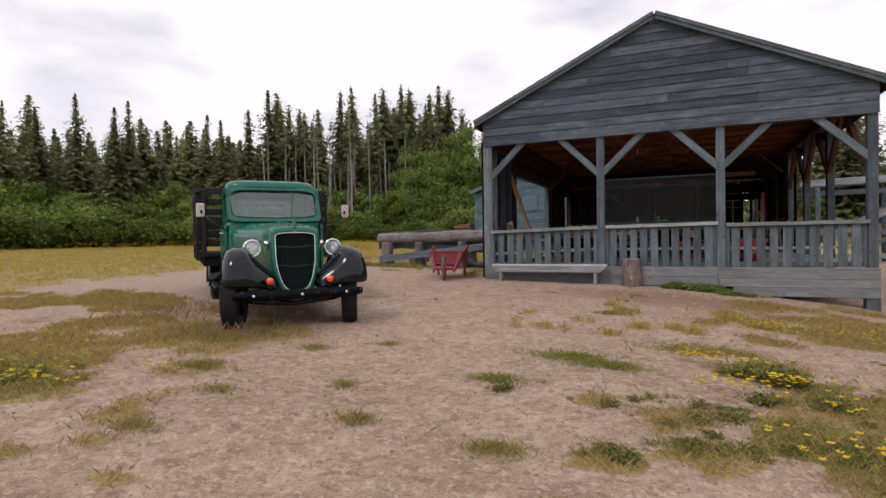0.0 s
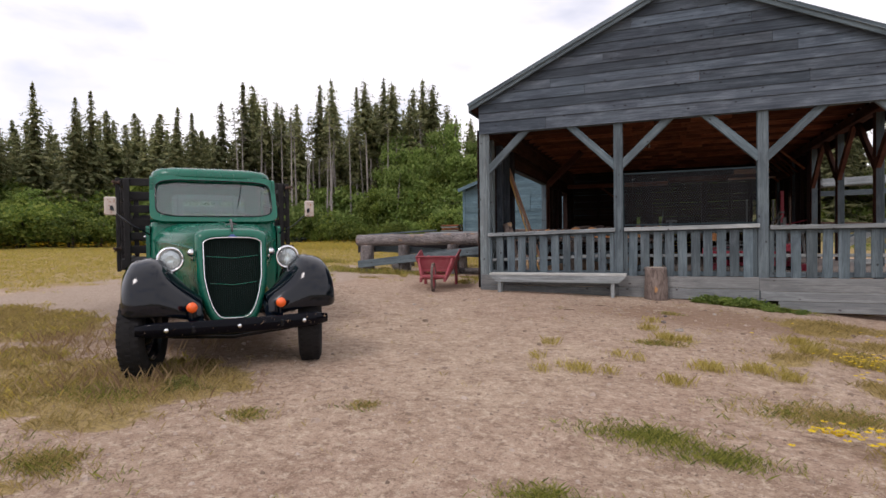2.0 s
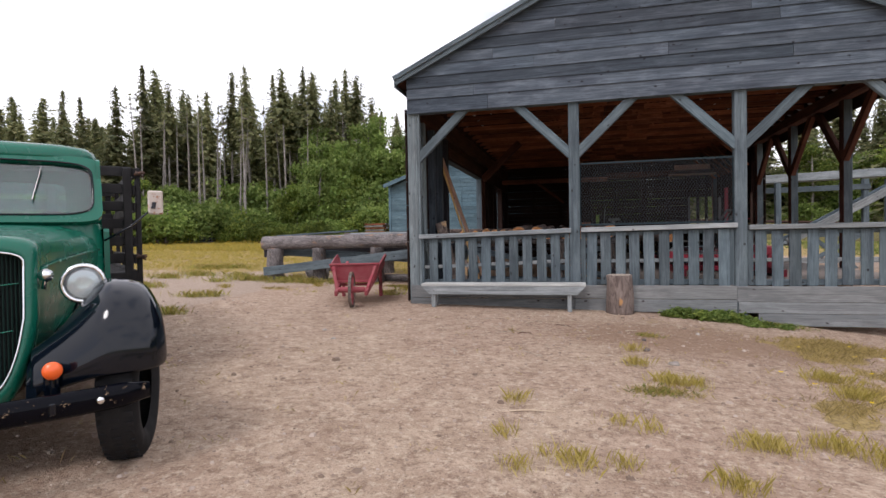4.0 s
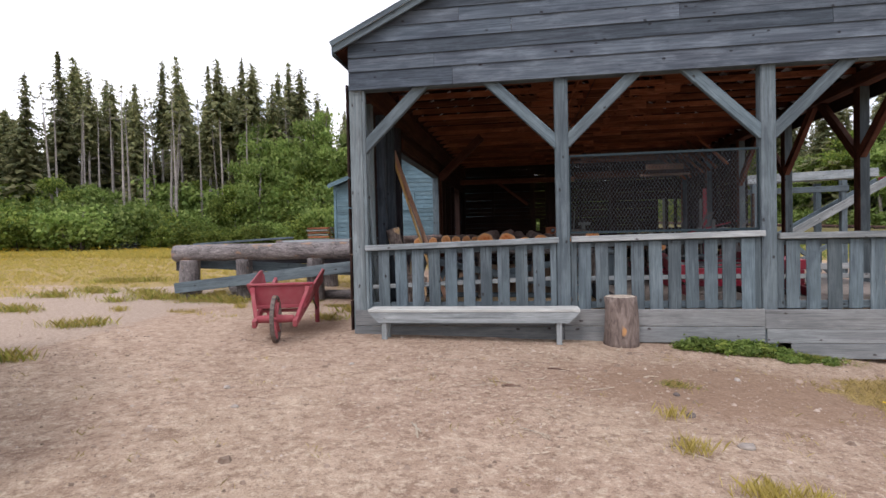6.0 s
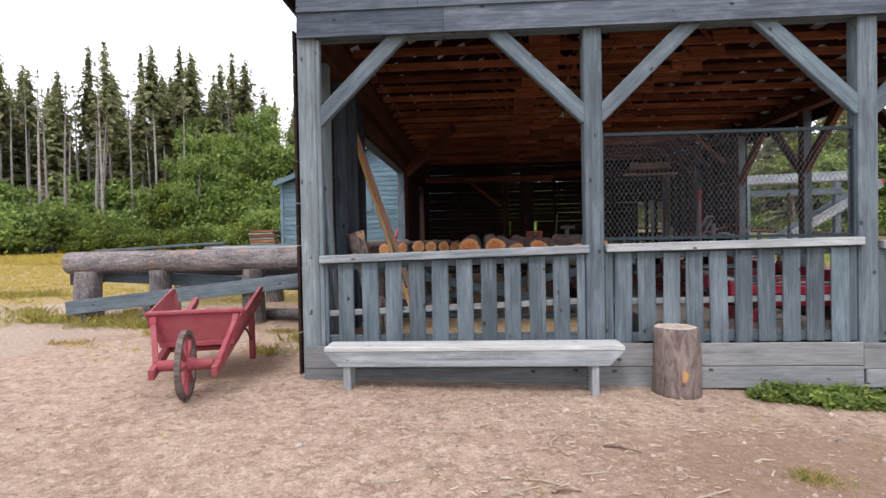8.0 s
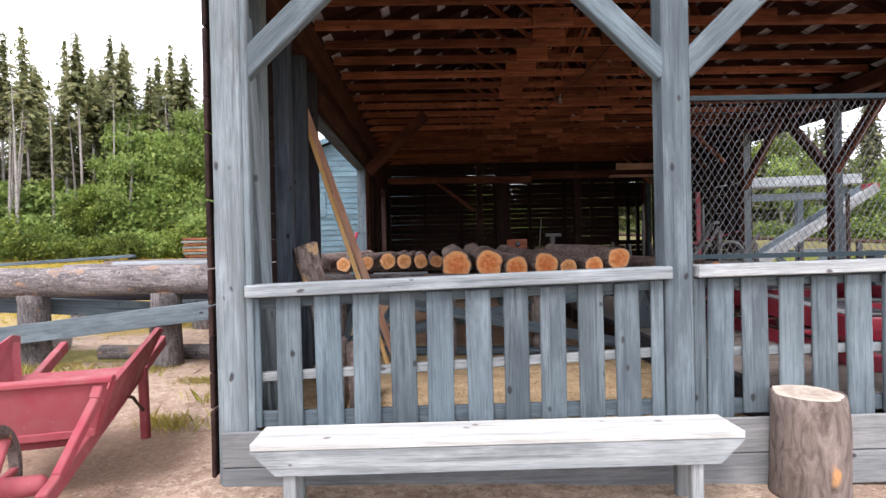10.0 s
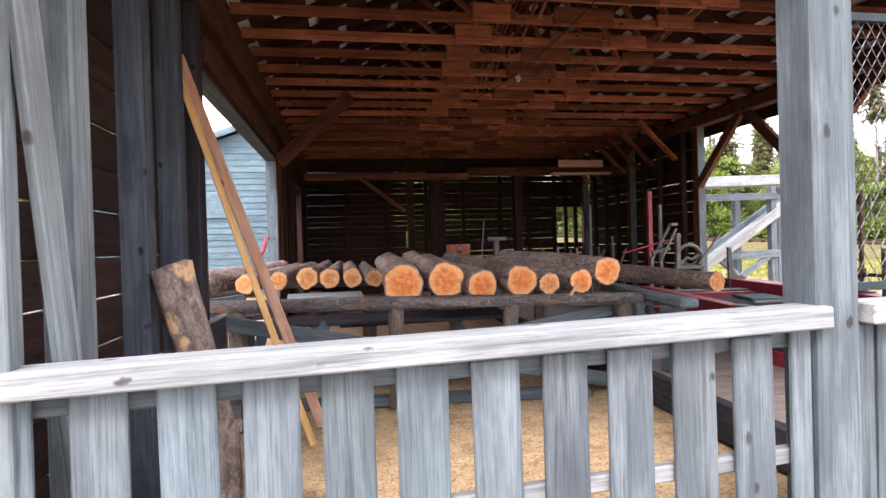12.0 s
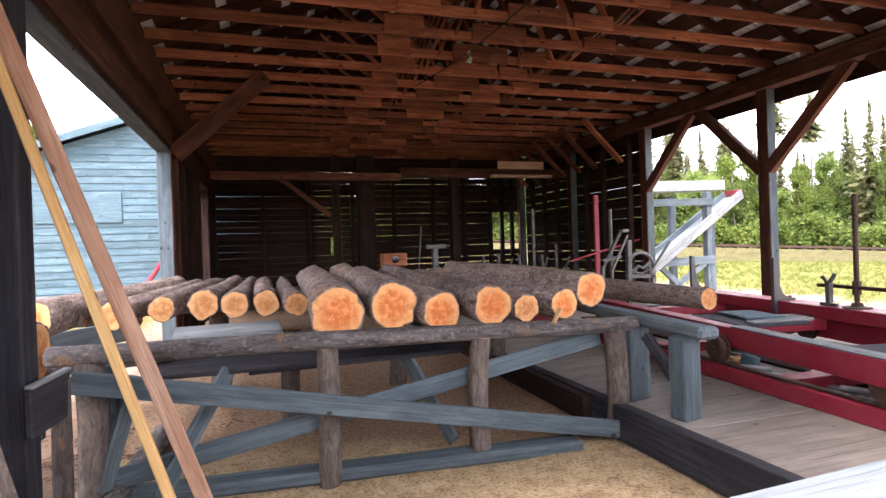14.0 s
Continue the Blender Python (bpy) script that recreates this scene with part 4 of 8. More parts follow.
round_part("front_beam", deck, (-4.24, 15.30, 1.585), (-0.74, 15.27, 1.495), 0.055, 0.052, 3, GREYBARK, PEELED, wob=0.08, bend=0.03, steps=16)
round_part("skid_beam", deck, (-8.9, 17.35, 1.62), (-0.72, 17.25, 1.66), 0.10, 0.09, 5, GREYBARK, LOGEND_PALE, steps=14)
round_part("skid_beam", deck, (-4.5, 15.75, 1.46), (-3.75, 15.75, 1.50), 0.06, 0.065, 6, GREYBARK, LOGEND_PALE)
for i, (x, y, top, r) in enumerate(((-4.08, 15.32, 1.54, 0.07), (-2.86, 15.28, 1.51, 0.062), (-1.90, 15.28, 1.49, 0.062), (-0.90, 15.30, 1.46, 0.075), (-3.02, 16.3, 1.5, 0.07), (-2.0, 17.25, 1.56, 0.08), (-0.95, 17.2, 1.57, 0.08), (-3.6, 17.3, 1.52, 0.08), (-4.15, 15.14, 1.5, 0.042))):
    round_part("post", deck, (x, y, PIT - 0.1), (x + 0.01, y, top), r * 1.05, r, 20 + i, POSTBARK, LOGEND_PALE, wob=0.06)
board("cross_board", deck, (-4.11, 15.17, 1.472), (-0.90, 15.185, 0.805), 0.03, 0.115, GREY)
board("cross_board", deck, (-3.98, 15.39, 0.885), (-0.95, 15.39, 1.41), 0.03, 0.115, GREY)
board("end_board", deck, (-4.115, 15.15, 1.43), (-4.16, 14.80, 1.42), 0.03, 0.22, STUD)
board("end_cap", deck, (-4.11, 15.15, 1.545), (-4.155, 14.80, 1.535), 0.04, 0.02, PALE)
board("hanger_board", deck, (-4.01, 15.42, 1.07), (-4.01, 15.42, 1.50), 0.11, 0.03, GREY, (0, 1, 0))
board("brace", deck, (-4.02, 15.30, 0.86), (-3.88, 15.46, 1.42), 0.035, 0.09, GREY)
board("brace", deck, (-2.05, 15.4, 0.82), (-2.30, 15.9, 1.42), 0.03, 0.11, GREY)
board("brace", deck, (-3.75, 15.25, 0.8), (-3.40, 15.5, 1.4), 0.03, 0.09, GREY)
board("sill_timber", deck, (-4.02, 15.45, PIT - 0.005), (-1.25, 15.21, PIT - 0.012), 0.18, 0.075, GREY, label="half-buried grey sill timber", bevel=0.02)
round_part("foot_log", deck, (-3.97, 15.2, PIT + 0.03), (-3.9, 16.4, PIT + 0.05), 0.06, 0.07, 72, GREYBARK, PEELED)
board("sill_block", deck, (-4.18, 14.93, PIT + 0.09), (-3.99, 14.97, PIT + 0.09), 0.2, 0.15, SKIRT)
board("post_plate", deck, (-0.80, 15.28, PIT), (-0.80, 15.28, 1.42), 0.03, 0.13, GREY, (0, 1, 0))
board("side_beam", deck, (-0.98, 15.5, PIT + 0.10), (-0.98, 19.5, PIT + 0.12), 0.10, 0.18, DARKWOOD)

# sawn logs on the deck: butt x, y, z, radius, far x, far y, far z
LOGS = (
    (-2.77, 15.36, 1.700, 0.162, -2.75, 17.75, 1.80), (-2.40, 15.50, 1.712, 0.158, -2.42, 17.85, 1.82),
    (-2.09, 15.44, 1.660, 0.130, -2.22, 17.9, 1.80), (-1.79, 15.30, 1.690, 0.135, -1.95, 17.8, 1.80),
    (-1.53, 15.34, 1.655, 0.094, -1.62, 17.7, 1.77), (-1.245, 15.34, 1.665, 0.104, -1.40, 17.8, 1.78),
    (-0.90, 15.55, 1.735, 0.132, -1.15, 18.0, 1.81),
    (-2.99, 15.76, 1.735, 0.078, -3.02, 17.7, 1.77), (-3.18, 16.0, 1.735, 0.088, -3.20, 17.9, 1.77),
    (-3.385, 16.0, 1.735, 0.092, -3.32, 17.9, 1.77), (-3.585, 16.06, 1.745, 0.100, -3.48, 18.0, 1.78),
    (-3.85, 16.12, 1.725, 0.086, -3.66, 18.1, 1.77), (-4.10, 15.9, 1.715, 0.088, -3.85, 18.2, 1.76),
    (-4.45, 15.7, 1.740, 0.115, -4.05, 18.3, 1.77),
)
for i, (x, y, z, r, fx, fy, fz) in enumerate(LOGS):
    m, length = along((x, y, z), (fx, fy, fz))
    big = r > 0.1
    solo("sawlog", log_mesh(length, r, r * 0.82, 60 + i, BARK, LOGEND if big else LOGEND_PALE, wob=0.07, steps=16, n=26), BARK, m,
         "bark-covered spruce log with a fresh orange sawn end" if big else "thin bark-covered log with a pale sawn end on the deck", "log", "logs on the deck")
m, length = along((0.28, 15.66, 1.578), (0.05, 19.0, 1.60))
solo("sawlog", log_mesh(length, 0.09, 0.12, 90, BARK, LOGEND_PALE, steps=16, n=24, wob=0.06), BARK, m, "long bark-covered log resting on the red saw carriage", "log")
m, length = along((-1.40, 15.22, 1.56), (-1.30, 15.30, 1.64))
solo("wood_splinter", add_box(bmesh.new(), length, 0.03, 0.015, Matrix(), 0.004), FRESH, m, "orange splinter of fresh wood on the deck beam", "wood scrap")
# sawn slabs stored under the deck
for i, (x, y, z, a) in enumerate(((-3.42, 15.9, 1.575, 4), (-3.15, 15.62, 1.405, -2), (-2.6, 15.7, 1.38, 3))):
    solo("sawn_slab", add_box(bmesh.new(), 0.66 if i == 0 else 1.4, 0.3, 0.035, Matrix(), 0.006), (PALE if i == 0 else STUD), pose(x, y, z, 6, 0, a), "sawn slab of timber lying under the logs", "board", "slabs under the deck")

# guard beam beside the deck
stop = thing("log_stop", pose(-0.66, 14.8, PLATFORM), "heavy weathered timber log stop on two square posts", "log stop")
board("cap_beam", stop, (-0.70, 14.62, 1.515), (-0.58, 16.2, 1.53), 0.15, 0.075, GREY, bevel=0.02)
for x, y, w, d in ((-0.735, 14.80, 0.155, 0.12), (-0.73, 15.29, 0.19, 0.11)):
    m, length = along((x, y, PLATFORM), (x, y, 1.48), (-0.17, 0.985, 0))
    part("post", add_box(bmesh.new(), length, w, d, Matrix(), 0.01), GREY, stop, "", m)
board("brace", stop, (-0.75, 14.88, 1.20), (-0.75, 15.14, 1.44), 0.05, 0.07, STUD)

# saw carriage on its track
CAR = Matrix.Translation((0.0, 14.9, PLATFORM)) @ Matrix.Rotation(radians(-10), 4, "Z")
TRACK = Matrix.Translation((0.185, 14.9, PLATFORM)) @ Matrix.Rotation(radians(-4), 4, "Z")
carriage = thing("saw_carriage", CAR, "red painted saw carriage with iron wheels on a timber track", "saw carriage")


def car_board(name, a, b, w, h, mat, label="", base=CAR):
    return board(name, carriage, base @ Vector(a), base @ Vector(b), w, h, mat, (0, 0, 1), label)


for x in (0.0, 1.40):
    car_board("track_beam", (x, -1.85, 0.057), (x, 5.0, 0.057), 0.13, 0.114, RED, "", TRACK)
    car_board("track_rail", (x, -1.75, 0.124), (x, 5.0, 0.124), 0.05, 0.018, RUST, "", TRACK)
for y in (-0.72, 0.07, 1.5, 2.9):
    car_board("low_tie", (0.07, y, 0.072), (1.33, y, 0.072), 0.15, 0.09, RED, "", TRACK)
car_board("floor_plank", (0.30, -1.7, 0.013), (0.30, 4.2, 0.013), 0.42, 0.022, FLOORING, "dusty plank between the rails", TRACK)
car_board("floor_plank", (1.0, -1.7, 0.013), (1.0, 4.2, 0.013), 0.64, 0.022, DARKWOOD, "near-black plank between the rails", TRACK)
car_board("side_beam", (0.245, -1.80, 0.322), (0.245, 3.0, 0.322), 0.145, 0.155, RED, "scuffed red side beam")
car_board("side_beam", (1.60, -1.7, 0.392), (1.60, 3.6, 0.392), 0.27, 0.118, RED, "scuffed red side beam")
car_board("beam_cap", (0.245, -1.78, 0.406), (0.245, 0.6, 0.406), 0.13, 0.012, PALE, "worn pale top of the side beam")
car_board("back_board", (1.62, -1.7, 0.235), (1.62, 3.6, 0.235), 0.10, 0.19, RED)
for y in (-1.45, -0.45, 1.1, 2.5):
    car_board("cross_beam", (0.318, y, 0.29), (1.46, y, 0.29), 0.10, 0.09, RED)
    car_board("cross_plate", (0.33, y + 0.2, 0.345), (1.45, y + 0.2, 0.345), 0.22, 0.02, STEEL)
for x, y in ((-0.01, -0.70), (-0.01, 0.63), (-0.01, 2.4), (1.40, -0.45), (1.40, 1.13), (1.40, 2.6)):
    bm = bmesh.new()
    lathe(bm, ((-0.03, 0.035), (-0.03, 0.07), (-0.022, 0.095), (0.018, 0.095), (0.018, 0.115), (0.032, 0.115), (0.032, 0.07), (0.02, 0.045), (0.035, 0.025)), 20)
    part("wheel", bm, RUST, carriage, "rusty flanged wheel", TRACK @ pose(x, y, 0.230), smooth=False)
for y0, y1 in ((-0.70, -0.45), (0.63, 1.13), (2.4, 2.6)):
    bm = bmesh.new()
    cyl(bm, (-0.05, y0, 0), (1.45, y1, 0), 0.02)
    part("axle", bm, RUST, carriage, "", TRACK @ pose(0, 0, 0.228))
car_board("tray", (0.60, 0.62, 0.395), (0.62, 1.35, 0.385), 0.62, 0.03, STUD, "dark worn tray between the beams")
car_board("tray_plate", (0.66, 0.80, 0.425), (0.72, 1.30, 0.42), 0.34, 0.018, BLUEGREY, "pale blue plate lying on the tray")
car_board("tray_board", (0.40, 0.66, 0.420), (0.98, 0.70, 0.420), 0.09, 0.018, PALE, "pale offcut on the tray")
car_board("hold_plate", (0.62, -1.3, 0.352), (0.62, -0.15, 0.352), 0.30, 0.03, STUD, "dark worn plank between the beams")


def head_block(x, y, high=0.44):
    """Upright iron knee: a plate that hooks over the beam, a curved back and a bolted foot."""
    bm = bmesh.new()
    prof = [(0, -0.13), (0.035, -0.13), (0.035, 0.0), (0.24, 0.0), (0.24, 0.022), (0.15, 0.035), (0.10, 0.07), (0.07, 0.15), (0.052, 0.27), (0.045, high - 0.02), (0.03, high), (0.0, high)]
    rings(bm, [[Vector((p[0], -0.022, p[1])) for p in prof], [Vector((p[0], 0.022, p[1])) for p in prof]])
    bmesh.ops.recalc_face_normals(bm, faces=bm.faces)
    knee = part("knee", bm, STEEL, carriage, "cast iron knee", CAR @ pose(x, y, 0.452))
    bolt = bmesh.new()
    cyl(bolt, (0.19, 0, 0.02), (0.19, 0, 0.045), 0.018, n=8)
    part("bolt", bolt, RUST, knee, "", CAR @ pose(x, y, 0.452))


for x, y in ((1.43, 0.40), (1.43, 1.68), (1.43, 3.10)):
    head_block(x, y)
bm = bmesh.new()
cyl(bm, (0, 0, 0), (0, 0, 1.0), 0.022)
cyl(bm, (0, 0, 0.12), (0, 0, 0.24), 0.035)
lathe(bm, ((0, 0.11), (0.012, 0.11), (0.02, 0.05), (0.05, 0.04)), 16, pose(0, 0, 0, 0, -90, 0))
cyl(bm, (0, -0.45, 0.18), (0, 0.42, 0.18), 0.018)
part("upright_lever", bm, RUST, carriage, "rusty upright lever", CAR @ pose(1.60, 0.88, 0.45))
bm = bmesh.new()
for a, b, w in (((0, 0, 0), (0, 0, 0.22), 0.05), ((0, 0, 0.20), (0, -0.07, 0.30), 0.03), ((0, 0, 0.20), (0, 0.08, 0.27), 0.03), ((0, -0.09, 0.015), (0, 0.1, 0.015), 0.03)):
    m, ln = along(a, b)
    add_box(bm, ln, w, w, m, 0.006)
part("log_dog", bm, STEEL, carriage, "forked iron log dog", CAR @ pose(1.55, 1.12, 0.45))
part("stop_block", add_box(bmesh.new(), 0.09, 0.16, 0.36, Matrix(), 0.008), GREY, carriage, "worn wooden stop block", CAR @ pose(1.50, 0.22, 0.63))
for i, (x, y, a, ln) in enumerate(((0.40, 0.78, 60, 0.30), (0.30, 0.55, -35, 0.24), (0.36, 0.38, 100, 0.36), (0.5, 0.9, 10, 0.3), (0.42, -0.05, 75, 0.3), (0.40, -0.25, -60, 0.26), (0.62, 0.30, 40, 0.34), (0.55, 1.1, 85, 0.4), (0.34, 0.22, 20, 0.2))):
    solo("wood_scrap", add_box(bmesh.new(), ln, 0.07, 0.025, Matrix(), 0.006), (PALE if i % 3 else FRESH), TRACK @ pose(x - 0.05, y - 0.02, 0.042 + 0.028 * (i % 2), 4, 3, a), "offcut of pale timber lying between the tracks", "wood scrap", "offcuts by the track")
solo("wood_block", add_box(bmesh.new(), 0.09, 0.12, 0.10, Matrix(), 0.008), BLUEGREY, TRACK @ pose(0.33, 0.66, 0.09, 12, 8, 25), "small pale blue block among the offcuts", "wood block")

# iron set works behind the logs
setworks = thing("set_works", pose(2.0, 19.5, PLATFORM), "grey iron head block with a toothed sector and levers", "sawmill machine")
SM = WORLD[setworks.name]


def iron_bars(name, bars, label=""):
    bm = bmesh.new()
    for ax, az, bx, bz, w, dy in bars:
        m, ln = along((ax, dy, az), (bx, dy, bz))
        add_box(bm, ln, w, w, m, 0.006)
    return part(name, bm, STEEL, setworks, label)


iron_bars("frame", ((-0.20, 0.03, 0.86, 0.03, 0.06, 0.0), (-0.16, 0.03, -0.13, 0.72, 0.05, 0.0), (0.34, 0.03, 0.36, 1.12, 0.075, 0.0), (0.30, 0.54, 0.84, 0.52, 0.06, 0.0), (0.84, 0.03, 0.80, 0.56, 0.06, 0.0), (-0.10, 0.80, 0.24, 0.86, 0.05, 0.04)))
iron_bars("brace", ((-0.13, 0.62, 0.27, 1.28, 0.045, 0.06), (-0.02, 0.62, 0.30, 1.20, 0.035, -0.06), (0.24, 1.27, 0.36, 1.27, 0.05, 0.0)))
iron_bars("hand_lever", ((0.70, 0.58, 1.10, 1.08, 0.035, -0.08),))
bm = bmesh.new()
arc = [(0.55 + 0.25 * math.cos(radians(a)), -0.03, 0.66 + 0.25 * math.sin(radians(a))) for a in range(-30, 156, 12)]
tube(bm, arc, 0.028, 6)
tube(bm, [(0.40, -0.03, 0.58), (0.50, -0.03, 0.70), (0.60, -0.03, 0.66), (0.72, -0.03, 0.74)], 0.024, 6)
for a in range(-150, 20, 17):
    c, d = math.cos(radians(a)), math.sin(radians(a))
    tube(bm, [(0.55 + 0.13 * c, -0.03, 0.72 + 0.13 * d), (0.55 + 0.19 * c, -0.03, 0.72 + 0.19 * d)], 0.016, 5)
part("toothed_sector", bm, STEEL, setworks)
bm = bmesh.new()
cyl(bm, (0, 0, 0), (0, 0, 1.62), 0.03)
part("lever", bm, STEEL, setworks, "", SM @ pose(0.10, 0.1, 0.0))
red_post = thing("red_lever_stand", pose(2.5, 20.6, PLATFORM), "red steel lever stand with a long handle", "lever stand")
part("stand", add_box(bmesh.new(), 0.09, 0.06, 1.95, pose(0, 0, 0.97), 0.008), RED, red_post)
bm = bmesh.new()
cyl(bm, (-0.55, 0, 0.78), (0.95, -0.1, 1.15), 0.018)
part("handle", bm, RED, red_post)
for i, (x, y, z, h) in enumerate(((1.1, 21.8, PLATFORM, 0.95), (1.70, 21.5, PLATFORM, 1.78), (2.18, 21.5, PLATFORM, 1.1))):
    frame_ob = thing("iron_bracket", pose(x, y, z), "dark iron bracket with a tall spindle", "sawmill machine", "iron brackets behind the logs")
    bm = bmesh.new()
    for a, b, w in (((0, 0, 0), (0, 0, h), 0.05), ((-0.28, 0, 0.45), (0.28, 0, 0.42), 0.06), ((-0.28, 0, 0.45), (-0.32, 0, 0.9), 0.05), ((0.1, 0, 0.4), (0.3, 0, 0.85), 0.04), ((-0.25, 0, 0), (-0.2, 0, 0.45), 0.06), ((0.25, 0, 0), (0.2, 0, 0.42), 0.06)):
        m, ln = along(a, b)
        add_box(bm, ln, w, w, m, 0.006)
    part("bracket", bm, STEEL, frame_ob)
bench_saw = thing("control_box", pose(-1.38, 20.0, PIT + 0.1), "small brown wooden box with a dark dial on a stand", "control box")
part("stand", add_box(bmesh.new(), 0.16, 0.2, 0.95, pose(0, 0, 0.475), 0.01), DARKWOOD, bench_saw)
part("box", add_box(bmesh.new(), 0.36, 0.25, 0.19, pose(0, 0, 1.045), 0.012), BROWN, bench_saw)
bm = bmesh.new()
lathe(bm, ((0, 0.055), (0.02, 0.05), (0.022, 0.03)), 16, pose(0, -0.127, 1.05, 0, 0, -90))
part("dial", bm, BLACK, bench_saw, "dark round dial")
pump = thing("vise_stand", pose(-0.55, 20.6, PIT + 0.1), "small dark vise on an iron post", "vise")
part("post", add_box(bmesh.new(), 0.09, 0.09, 1.2, pose(0, 0, 0.6), 0.008), STEEL, pump)
part("jaw", add_box(bmesh.new(), 0.32, 0.1, 0.07, pose(0.02, 0, 1.22), 0.01), STEEL, pump)
rod = bmesh.new()
cyl(rod, (-0.3, 0, 0.6), (-0.22, 0, 1.55), 0.012)
part("rod", rod, STEEL, pump)

# leaning boards and bark slab by the west posts
for i, (a, b, w, h) in enumerate((((-4.268, 14.735, 3.3), (-3.422, 14.81, 0.77), 0.03, 0.070), ((-4.228, 14.61, 3.12), (-3.462, 14.45, 0.77), 0.03, 0.040))):
    m, length = along(a, b, (1, 0, 0.3))
    solo("leaning_board", add_box(bmesh.new(), length, w, h, Matrix(), 0.004), (STRIP if i else PINKBOARD), m, "long fresh-sawn board leaning against the west posts" if i == 0 else "narrow fresh-sawn strip leaning against the west posts", "board", "boards leaning inside")


def slab_bm(length, r, seed):
    """A half-round slab cut from a log's flank, along x, its bark on +z."""
    rnd = random.Random(seed)
    bm = bmesh.new()
    secs = []
    for i in range(11):
        s = i / 10
        k = 1 - 0.25 * s
        ring = []
        for j in range(13):
            a = math.pi * j / 12
            q = r * k * (1 + 0.10 * noise.noise(Vector((s * 5 + seed, math.cos(a) * 2, math.sin(a) * 2))))
            ring.append(Vector(((s - 0.5) * length + (0.05 * noise.noise(Vector((j * 0.9, seed, i))) if i in (0, 10) else 0), q * math.cos(a), 0.55 * q * math.sin(a))))
        secs.append(ring)
    rings(bm, secs)
    bmesh.ops.recalc_face_normals(bm, faces=bm.faces)
    return bm


m, length = along((-4.09, 13.84, 1.95), (-3.84, 13.97, 0.76), (0.35, -0.93, 0.1))
solo("bark_slab", slab_bm(length, 0.104, 5), SLABBARK, m, "thick slab of peeling bark leaning against a post", "bark slab", smooth=True)
for i, (x, y, a) in enumerate(((-3.55, 13.15, 12), (-3.78, 13.3, -8))):
    m, length = along((x - 0.05, y + 0.3, 1.2), (x, y, 0.74), (0, -0.7, 0.7))
    solo("bark_slab", slab_bm(length, 0.11, 15 + i), SLABBARK, m, "short bark slab standing against the railing", "bark slab", "bark slabs by the railing", smooth=True)

# cable with a bare bulb under the trusses
cable = thing("hanging_cable", pose(-1.0, 16.5, 3.7), "thin black cable strung under the roof trusses", "cable")
bm = bmesh.new()
tube(bm, [(-0.93 - 0.28 * k / 10 * 1.0, 14.2 + 4.9 * k / 10, CHORD - 0.02 - 0.16 * math.sin(math.pi * k / 10)) for k in range(11)], 0.006, 6)
part("wire", bm, RUBBER, cable, "", Matrix())
bm = bmesh.new()
lathe(bm, ((0, 0.015), (0.05, 0.016), (0.07, 0.03), (0.11, 0.032), (0.14, 0.012)), 12, pose(-1.12, 17.3, CHORD - 0.16, 0, 90, 0))
part("bulb", bm, LENS, cable, "bare glass bulb", Matrix(), smooth=True)

# ---- in the yard ----
bench = thing("bench", pose(-2.70, 12.22, ground_z(-2.7, 12.2)), "low weathered plank bench against the railing", "bench")
BX0, BX1, BY = -3.99, -1.44, 12.23
bm = bmesh.new()
pts = [(BX0 + 0.03, 0.0), (BX1 - 0.03, 0.0), (BX1 - 0.03, 0.03), (BX1 - 0.03, 0.045), (BX0 + 0.03, 0.045)]
part("seat", add_box(bmesh.new(), BX1 - BX0, 0.28, 0.042, Matrix(), 0.006), BLEACHED, bench, "bleached plank seat", pose((BX0 + BX1) / 2, BY, 0.912))
bm.free()
for s in (-1, 1):
    bm = bmesh.new()
    half = (BX1 - BX0) / 2
    prof = [(-half, 0.063), (-half + 0.13, -0.063), (half - 0.13, -0.063), (half, 0.063)]
    rings(bm, [[Vector((p[0], -0.02, p[1])) for p in prof], [Vector((p[0], 0.02, p[1])) for p in prof]])
    bmesh.ops.recalc_face_normals(bm, faces=bm.faces)
    part("apron", bm, PALE, bench, "", pose((BX0 + BX1) / 2, BY + s * 0.12, 0.827))
for x in (-3.80, -1.68):
    zg = ground_z(x, BY) - 0.03
    for s in (-1, 1):
        board("leg", bench, (x, BY + s * 0.09, zg), (x, BY + s * 0.09, 0.885), 0.05, 0.065, PALE, (1, 0, 0))

zg = ground_z(-0.95, 12.36)
m = Matrix.Translation((-0.95, 12.33, zg + 0.275)) @ pose(0, 0, 0, 0, -90, 20)
solo("tree_stump", log_mesh(0.60, 0.205, 0.19, 201, STUMPBARK, STUMPTOP, wob=0.05, bend=0.01, n=28), SLABBARK, m, "upright sawn log block with peeling bark", "stump")

# wheelbarrow
WB = Matrix.Translation((-5.06, 11.80, ground_z(-5.06, 11.8))) @ Matrix.Rotation(radians(15.5), 4, "Z")
barrow = thing("wheelbarrow", WB, "faded red wooden wheelbarrow with a spoked wheel", "wheelbarrow")


def wb_board(name, a, b, w, h, up=(0, 0, 1), mat=BARROW, label=""):
    return board(name, barrow, WB @ Vector(a), WB @ Vector(b), w, h, mat, up, label)


def plate(bm, pts, thick):
    """A flat board from its outline, thickened along its normal."""
    pts = [Vector(p) for p in pts]
    n = (pts[1] - pts[0]).cross(pts[2] - pts[0]).normalized() * thick
    rings(bm, [pts, [p + n for p in pts]])
    bmesh.ops.recalc_face_normals(bm, faces=bm.faces)
    return bm


